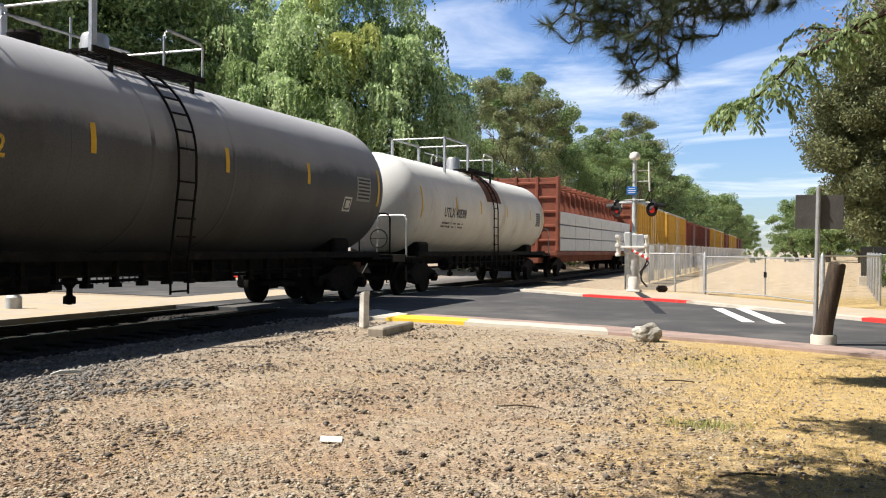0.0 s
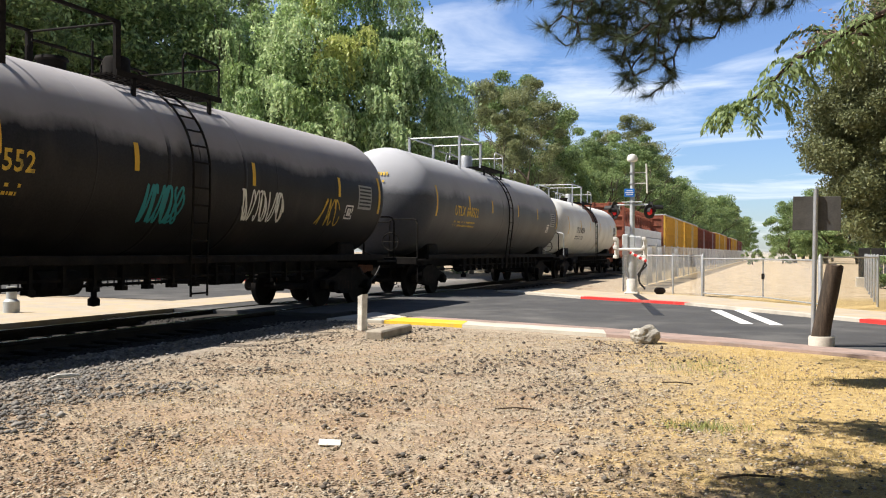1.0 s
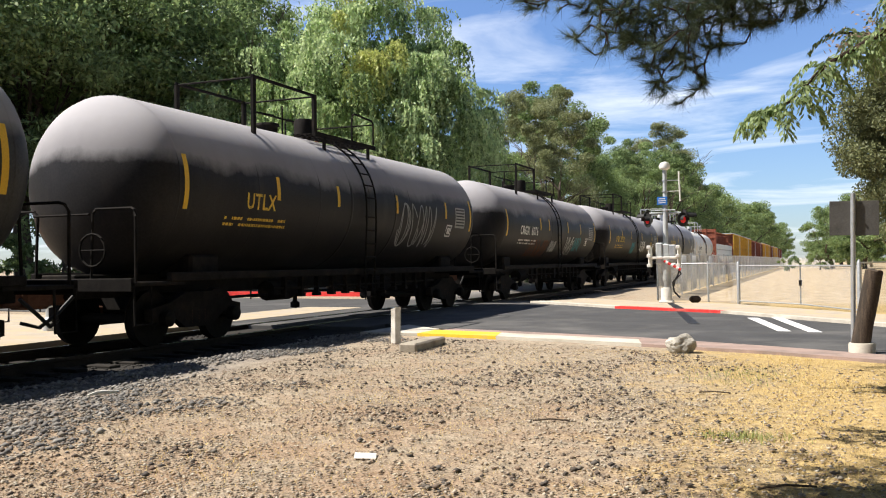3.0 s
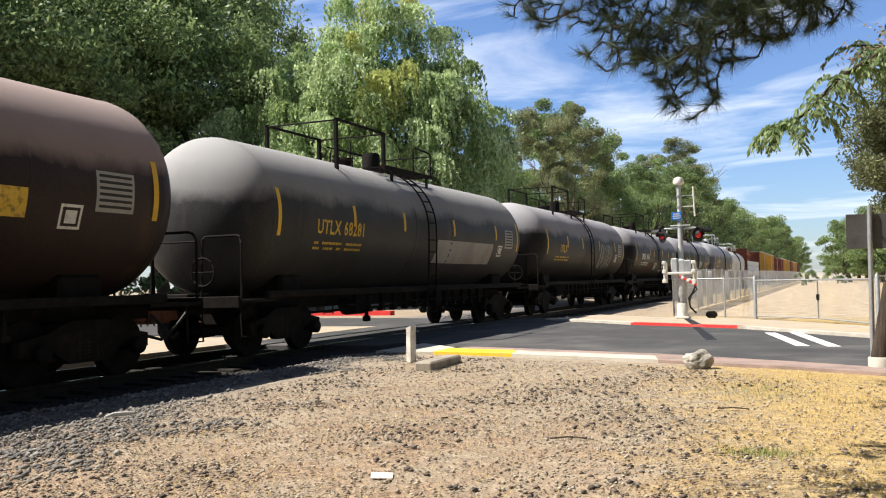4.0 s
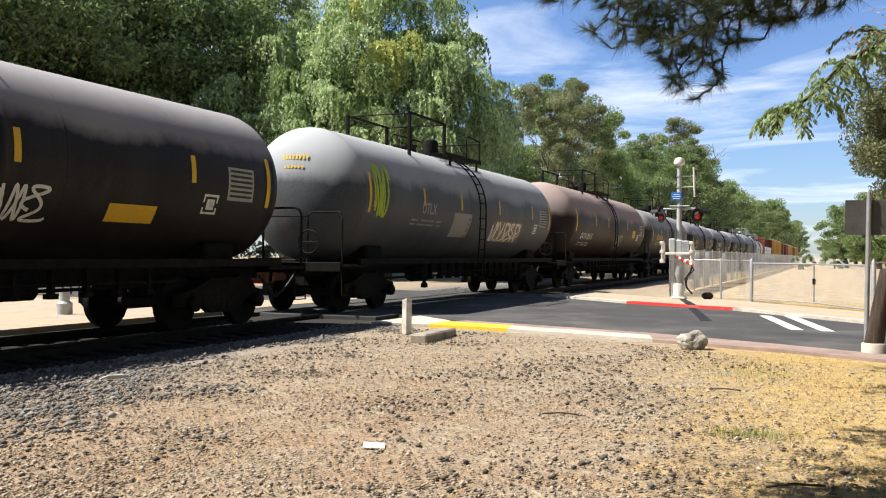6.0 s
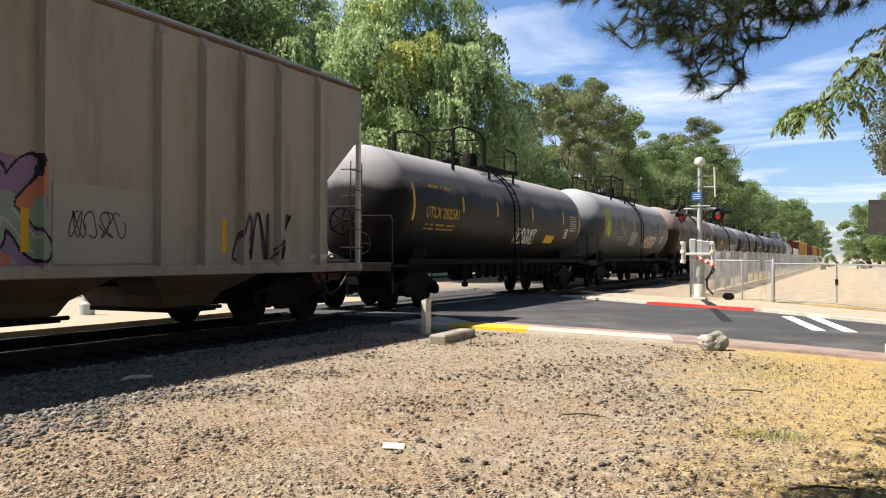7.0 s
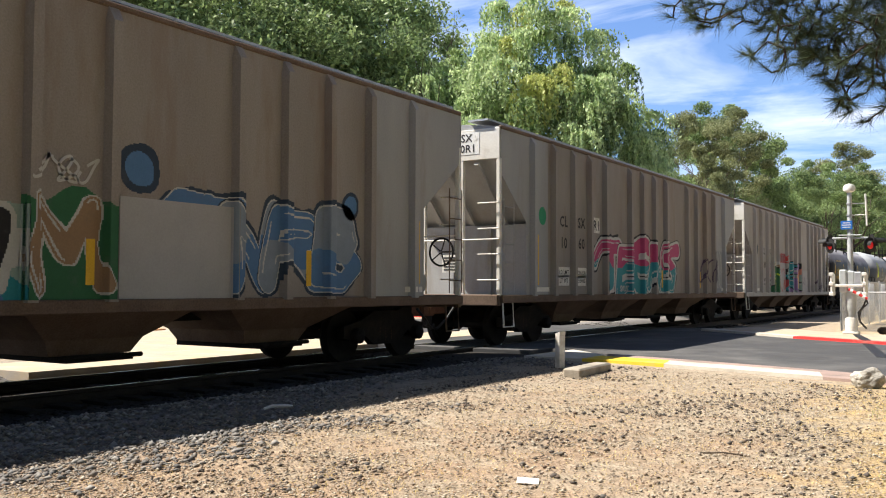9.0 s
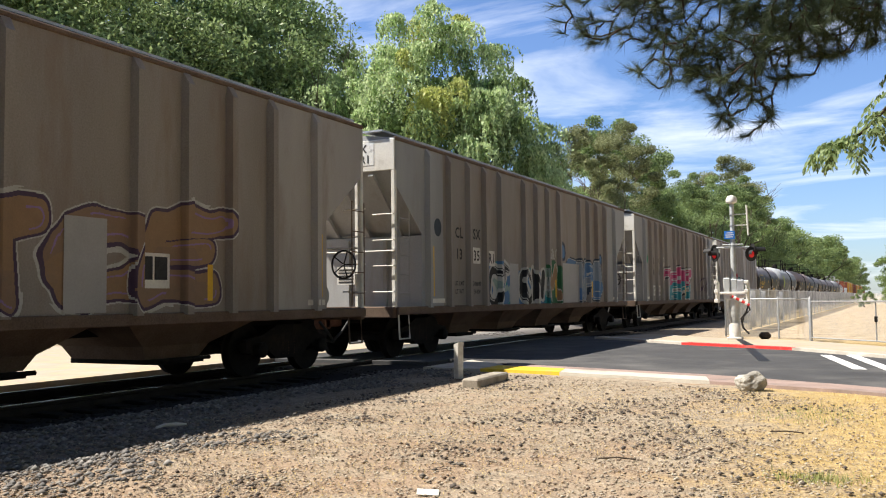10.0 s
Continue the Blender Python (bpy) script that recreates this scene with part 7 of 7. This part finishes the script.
def plant_trees():
    g = np.random.default_rng(5)
    for k, (x, y, s) in {"d": (-37, 46, 1.2)}.items():
        PROTO[k].matrix_basis = pose(x, y, 0, 0, 0, 40)
        PROTO[k].scale = (s, s, s)
    for x, y, s, a in ((-40, 37, 1.2, 130), (-45, 29, 1.2, 220), (-49, 40, 1.2, 300), (-49, 19, 1.15, 10), (-54, 28, 1.2, 75), (-52, 8, 1.1, 160), (-44, 52, 1.15, 250)):
        sized("d", x, y, s, a)
    willow("willow_tree", 17.6, 6.5, 9200, "large weeping willow with yellow and green fronds", 51, pose(-22.6, 45, 0), True)
    willow("willow_tree", 15.5, 5.4, 6000, "weeping willow with long green fronds", 52, pose(-28.0, 44, 0))
    PROTO["c"].matrix_basis = pose(-19.3, 72, 0)
    sized("c", -20.2, 65, 0.92, 100)
    PROTO["a"].matrix_basis = pose(-21.5, 58, 0)
    PROTO["a"].scale = (0.8, 0.8, 0.78)
    PROTO["b"].matrix_basis = pose(-20, 101, 0)
    PROTO["b"].scale = (1.1, 1.1, 1.12)
    y = 80.0
    k = 0
    while y < 520:
        kind = "g" if y > 150 else "bac"[k % 3] if k % 4 else "b"
        s = g.uniform(0.9, 1.3) * (1 + 0.0009 * y) * (0.8 if kind == "a" and y < 100 else 1)
        if not 96 < y < 106:
            sized(kind, -20.5 + g.normal(0, 1.6) + 0.006 * y, y, s, g.uniform(0, 360), g.uniform(0.9, 1.25))
        y += g.uniform(6.5, 11) * (1 + y / 260)
        k += 1
    PROTO["f"].matrix_basis = pose(-16.6, 50, 0)
    for x, yy, s in ((-17.5, 56, 0.9), (-17, 63, 1.1), (-16.8, 71, 1.2), (-17.5, 80, 1.3), (-17, 90, 1.2), (-17, 102, 1.4), (-17, 116, 1.3), (-17, 133, 1.4), (-17, 152, 1.5), (-24, 40, 1.3), (-29, 37, 1.4), (-33, 33, 1.3), (4.2, 37.0, 0.42), (-2.2, 105, 0.5), (1.0, 118, 0.7)):
        sized("f", x, yy, s, g.uniform(0, 360))
    # Unseen trees added behind the camera to block low sky light.
    for x, yy, s in ((13, -4, 1.0), (14, 3, 1.1), (17, 10, 1.0), (18, 18, 1.1), (6, -13, 0.9), (-2, -17, 0.9), (-8, -22, 0.9), (14, -12, 1.1), (21, 27, 1.0), (24, 35, 1.1)):
        sized("g", x, yy, s * 1.3, g.uniform(0, 360), 1.2)
    PROTO["g"].matrix_basis = pose(24, 150, 0)
    for k in range(11):
        sized("f", 2.2 + 3.1 * k, 152 + g.uniform(-6, 6), g.uniform(0.9, 1.5), g.uniform(0, 360), 1.3)
    PROTO["e"].matrix_basis = pose(5.6, 42, 0)
    sized("e", 10.5, 39, 1.05, 120)
    sized("e", 7.5, 50, 1.15, 200)
    for x, yy, s in ((2.6, 128, 0.62), (6.0, 120, 0.7), (9.5, 118, 0.8), (6.0, 210, 0.9), (14, 120, 0.9), (20, 110, 1.0)):
        sized("g", x, yy, s, g.uniform(0, 360), 1.2)


plant_trees()


LOBES = ((-0.84, 2.66, 0.25, 0.27, 55), (-1.30, 2.98, 0.33, 0.33, 60), (-1.80, 3.37, 0.36, 0.34, 60), (-0.86, 2.92, 0.36, 0.34, 80), (-0.50, 3.04, 0.32, 0.32, 110), (-0.25, 3.09, 0.27, 0.27, 90), (-1.05, 3.29, 0.47, 0.47, 160), (-1.48, 3.64, 0.50, 0.50, 110), (-0.52, 3.44, 0.50, 0.50, 200), (0.0, 3.28, 0.34, 0.37, 120))


def pine_boughs():
    """Needle boughs that droop over the way from a pine behind and above."""
    g = np.random.default_rng(77)
    t = thing("pine_tree", "pine tree with drooping boughs of long dark needles", "tree", at=pose(0, 0, 0))
    part("trunk", Shape().tube([(2.6, -2.5, -0.1), (2.5, -2.4, 2.0), (2.3, -2.2, 4.5), (2.2, -2.0, 7.5)], 0.3, 12, taper=[0.36, 0.28, 0.24, 0.16]), M["bark"], t, "", True)
    wood, tips = Shape(), []

    def bough(p, way, length, r, depth, both=False):
        pts, rad = [Vector(p)], [r]
        w = Vector(way).normalized()
        n = 5
        for k in range(n):
            w = (w + Vector(g.normal(0, 0.10, 3)) + Vector((0, 0, -0.05))).normalized()
            pts.append(pts[-1] + w * length / n)
            rad.append(max(0.0035, r * (1 - 0.7 * (k + 1) / n)))
        wood.tube(pts, r, 6 if depth else 4, taper=rad, caps=False)
        if depth == 0:
            tips.append((pts[-1], w))
            tips.append((pts[-3], w))
            return
        for k in range(2, n + 1):
            for s in (-1, 1) if both or k == n else ((-1) ** k,):
                side = w.cross(Vector((0, 0, 1))) * s + Vector(g.normal(0, 0.35, 3))
                bough(pts[k], w * 0.7 + side * 0.75 + Vector((0, 0, -0.12)), length * g.uniform(0.28, 0.5), rad[k] * 0.7, depth - 1, both)

    # the boughs in sight hang ahead, six to seven metres off
    part("limb", Shape().tube([(2.3, -2.1, 4.6), (1.4, 1.5, 4.6), (0.5, 4.6, 4.3), (-0.15, 6.0, 3.75), (-0.6, 6.4, 3.1)], 0.08, 8, taper=[0.12, 0.09, 0.06, 0.03, 0.015]), M["bark"], t, "", True)
    part("limb", Shape().tube([(1.4, 1.5, 4.6), (1.2, 4.2, 4.2), (0.9, 6.0, 3.6)], 0.05, 8, taper=[0.08, 0.05, 0.03]), M["bark"], t, "", True)
    # lobes of the hanging crown, filled with twigs that each grow from the nearest wood
    nodes = [Vector(p) for p in ((-0.15, 6.0, 3.75), (-0.35, 6.2, 3.45), (-0.6, 6.4, 3.1), (0.2, 5.5, 4.0), (0.5, 5.2, 4.15), (0.9, 6.0, 3.6), (1.05, 5.0, 3.95))]
    goals = []
    for x, z, rx, rz, n in LOBES:
        for _ in range(n):
            d = Vector(g.normal(size=3)).normalized() * g.uniform(0.25, 1.0) ** 0.5
            goals.append(Vector((x + d.x * rx, 6.35 + d.y * 0.45, z + d.z * rz)))
    hub = Vector((0.1, 6.2, 3.75))
    goals.sort(key=lambda p: (p - hub).length)
    for goal in goals:
        root = min(nodes, key=lambda p: (p - goal).length + 0.25 * (p - hub).length)
        gap = goal - root
        n = max(2, int(gap.length / 0.11))
        bend = Vector(g.normal(0, 0.12, 3)) * gap.length + Vector((0, 0, -0.16)) * gap.length
        pts = [root + gap * (k / n) + bend * math.sin(3.14 * k / n) for k in range(n + 1)]
        r = 0.006 + 0.012 * min(1.0, gap.length)
        wood.tube(pts, r, 4, taper=[r + (0.0025 - r) * k / n for k in range(n + 1)], caps=False)
        nodes += pts[1:]
        w = ((pts[-1] - pts[-2]).normalized() + (goal - hub).normalized() * 0.3 + Vector((0, 0, 0.12))).normalized()
        tips.append((pts[-1], w))
        tips.append((pts[-1].lerp(pts[-2], 0.6), w))
    # and the ones overhead that shade the ground
    for x, y, z, a in ((-1.5, 4.2, 4.5, 2.4), (-0.9, 3.6, 4.4, 1.2), (-0.9, 4.3, 4.5, 0.4), (-1.9, 3.5, 4.6, 3.0), (-1.4, 3.4, 4.4, 0.2), (-1.9, 4.3, 4.7, 0.8), (-0.6, 4.2, 4.4, 1.0), (-1.0, 4.5, 4.6, 3.0), (-0.4, 3.6, 4.4, 0.1), (-1.6, 3.9, 4.5, 5.8), (-1.2, 4.0, 4.5, 0.0), (-0.7, 3.9, 4.4, 5.9), (-0.1, 4.1, 4.4, 0.3), (-0.3, 4.4, 4.5, 3.2), (-2.2, 9.0, 5.6, 0.2), (-1.6, 9.4, 5.6, 2.4), (-1.2, 8.8, 5.6, 0.5)):
        bough((x, y, z), (math.cos(a), math.sin(a) * 0.5, -0.1), 1.4, 0.022, 2, True)
    for p, q in (((0.4, 4.6, 4.2), (-1.5, 3.9, 4.3)), ((1.2, 2.6, 4.5), (-1.7, 3.1, 4.4)), ((1.4, 1.5, 4.6), (-0.9, 3.4, 4.2))):
        wood.tube([p, ((p[0] + q[0]) / 2, (p[1] + q[1]) / 2, p[2] + 0.1), q], 0.03, 6)
    part("twig_work", wood, M["twig"], t)
    # the dense upper crown over the eye
    c = []
    for x, y, z, rx, ry in ((-2.6, 4.0, 5.0, 0.8, 0.7), (-1.9, 3.7, 5.0, 0.9, 0.8), (-1.2, 4.0, 5.0, 0.8, 0.8), (-2.0, 4.6, 5.2, 0.7, 0.5), (-0.5, 3.6, 5.0, 0.7, 0.8), (-2.8, 3.3, 5.1, 0.7, 0.6), (-2.6, 8.6, 6.2, 0.7, 0.35), (-2.0, 9.2, 6.2, 0.5, 0.3), (-1.4, 8.5, 6.2, 0.6, 0.3)):
        k = g.normal(size=(4200, 3)) * np.array([rx * 0.46, ry * 0.42, 0.12]) + np.array([x, y - 0.35, z])
        c.append(k)
        wood2 = Shape().tube([(1.4, 1.5, 4.6), ((x + 1.4) / 2, (y + 1.5) / 2, (z + 4.8) / 2), (x, y, z)], 0.03, 6, taper=[0.05, 0.035, 0.02])
        part("limb", wood2, M["bark"], t)
    v, q = quads_at(np.concatenate(c), np.float64(0.10), g)
    part("upper_crown", cloud_mesh("upper_crown", v, q, M["needle"]), None, t, "dense upper crown of needles")
    n = 34
    pts = np.array([tuple(p) for p, _ in tips])
    ways = np.array([tuple(w) for _, w in tips])
    base = np.repeat(pts, n, 0) - np.repeat(ways, n, 0) * g.uniform(0, 0.05, (len(pts) * n, 1))
    d = np.repeat(ways, n, 0) * 0.95 + g.normal(0, 0.42, (len(pts) * n, 3))
    d /= np.linalg.norm(d, axis=1, keepdims=True)
    s = np.cross(d, g.normal(size=d.shape))
    s /= np.linalg.norm(s, axis=1, keepdims=True)
    L = g.uniform(0.09, 0.16, (len(d), 1))
    v = np.stack([base - s * 0.0013, base + s * 0.0013, base + d * L], 1).reshape(-1, 3)
    part("needles", cloud_mesh("needles", v, np.arange(len(v)).reshape(-1, 3), M["needle"]), None, t, "long dark green needles in sprays")


def mimosa():
    """Feathery hanging leaves on a thin limb from the right."""
    g = np.random.default_rng(78)
    t = thing("mimosa_tree", "mimosa tree with feathery hanging leaves and faded flowers", "tree")
    part("trunk", Shape().tube([(5.2, 4.6, -0.1), (5.0, 4.7, 1.6), (4.2, 5.2, 3.4)], 0.15, 10, taper=[0.2, 0.16, 0.1]), M["bark"], t, "", True)
    main = [(4.2, 5.2, 3.4), (2.6, 5.7, 3.25), (1.2, 6.0, 2.98), (0.55, 6.0, 2.72), (0.12, 6.0, 2.5), (-0.12, 6.05, 2.28), (-0.3, 6.05, 2.22)]
    part("limb", Shape().tube(main, 0.03, 7, taper=[0.1, 0.06, 0.035, 0.02, 0.013, 0.009, 0.006]), M["twig"], t, "", True)
    twig = Shape()
    roots = []
    for k in range(2, len(main)):
        for f in (0.0, 0.2, 0.4, 0.6, 0.8):
            p = Vector(main[k - 1]).lerp(Vector(main[k]), f)
            roots.append(p)
    for p, q in (((1.2, 6.0, 2.9), (0.5, 6.1, 2.95)), ((1.2, 6.0, 2.9), (1.0, 6.2, 2.6)), ((0.55, 6.0, 2.62), (0.2, 6.3, 2.75)), ((2.0, 5.9, 3.05), (1.3, 6.1, 2.65)), ((1.6, 5.9, 3.0), (0.9, 6.0, 3.1))):
        twig.tube([p, q], 0.01, 5)
        roots += [Vector(p).lerp(Vector(q), f) for f in (0.2, 0.45, 0.7, 0.95)]
    part("twig_work", twig, M["twig"], t)
    c, d = [], []
    for p in roots:
        for _ in range(3):
            a = g.uniform(0, 6.28)
            w = Vector((math.cos(a), math.sin(a) * 0.6, g.uniform(-0.1, 0.5)))
            q = Vector(p)
            for k in range(11):
                w = (w + Vector((0, 0, -0.17))).normalized()
                q = q + w * 0.024
                side = w.cross(Vector((0, 0, 1)))
                if side.length < 0.05:
                    side = Vector((1, 0, 0))
                side.normalize()
                for s in (-1, 1):
                    for j in (0.35, 0.8):
                        c.append(tuple(q + side * s * 0.05 * j + Vector((0, 0, -0.03 * j))))
                        d.append(tuple(side * s * 0.6 + w * 0.5 + Vector((0, 0, -0.5))))
    c, d = np.array(c) + g.normal(0, 0.006, (len(c), 3)), np.array(d)
    d /= np.linalg.norm(d, axis=1, keepdims=True)
    b = np.cross(d, g.normal(size=d.shape))
    b /= np.linalg.norm(b, axis=1, keepdims=True)
    v = np.stack([c - d * 0.024, c + b * 0.009, c + d * 0.024, c - b * 0.009], 1).reshape(-1, 3)
    part("leaves", cloud_mesh("leaves", v, np.arange(len(v)).reshape(-1, 4), M["leaf_mimosa"]), None, t, "feathery green leaflets")
    fl = np.array([tuple(p + Vector(g.normal(0, 0.05, 3)) + Vector((0, 0, 0.06))) for p in roots[2:16:2] for _ in range(70)])
    v, q = quads_at(fl + g.normal(0, 0.02, fl.shape), np.float64(0.014), g)
    tagged(part("flower_tuft", cloud_mesh("flower_tuft", v, q, M["flower"]), None, t, "faded pink flower tufts"), kind="stuff")


pine_boughs()
mimosa()


# ---------------------------------------------------------------- what moves
def motions():
    for car, y in CARS:
        walk(car, [(t, pose(TRACK, y + SPEED * t + (0.6 if t == 10 else 0.0), 0.02)) for t in (0, 2, 4, 6, 8, 9, 9.5, 10)])
    # wheels roll with the rails; alike ones share one turning action
    turn = math.degrees(SPEED / WHEEL_R) / FPS
    first = {}
    for axle, yy in AXLES:
        if yy not in first:
            walk(axle, [(k / FPS, pose(0, yy, WHEEL_R, -turn * k)) for k in range(301)])
            first[yy] = axle
        else:
            src = first[yy].animation_data
            axle.rotation_mode = "QUATERNION"
            keys = axle.animation_data_create()
            keys.action = src.action
            keys.action_slot = src.action_slot


motions()
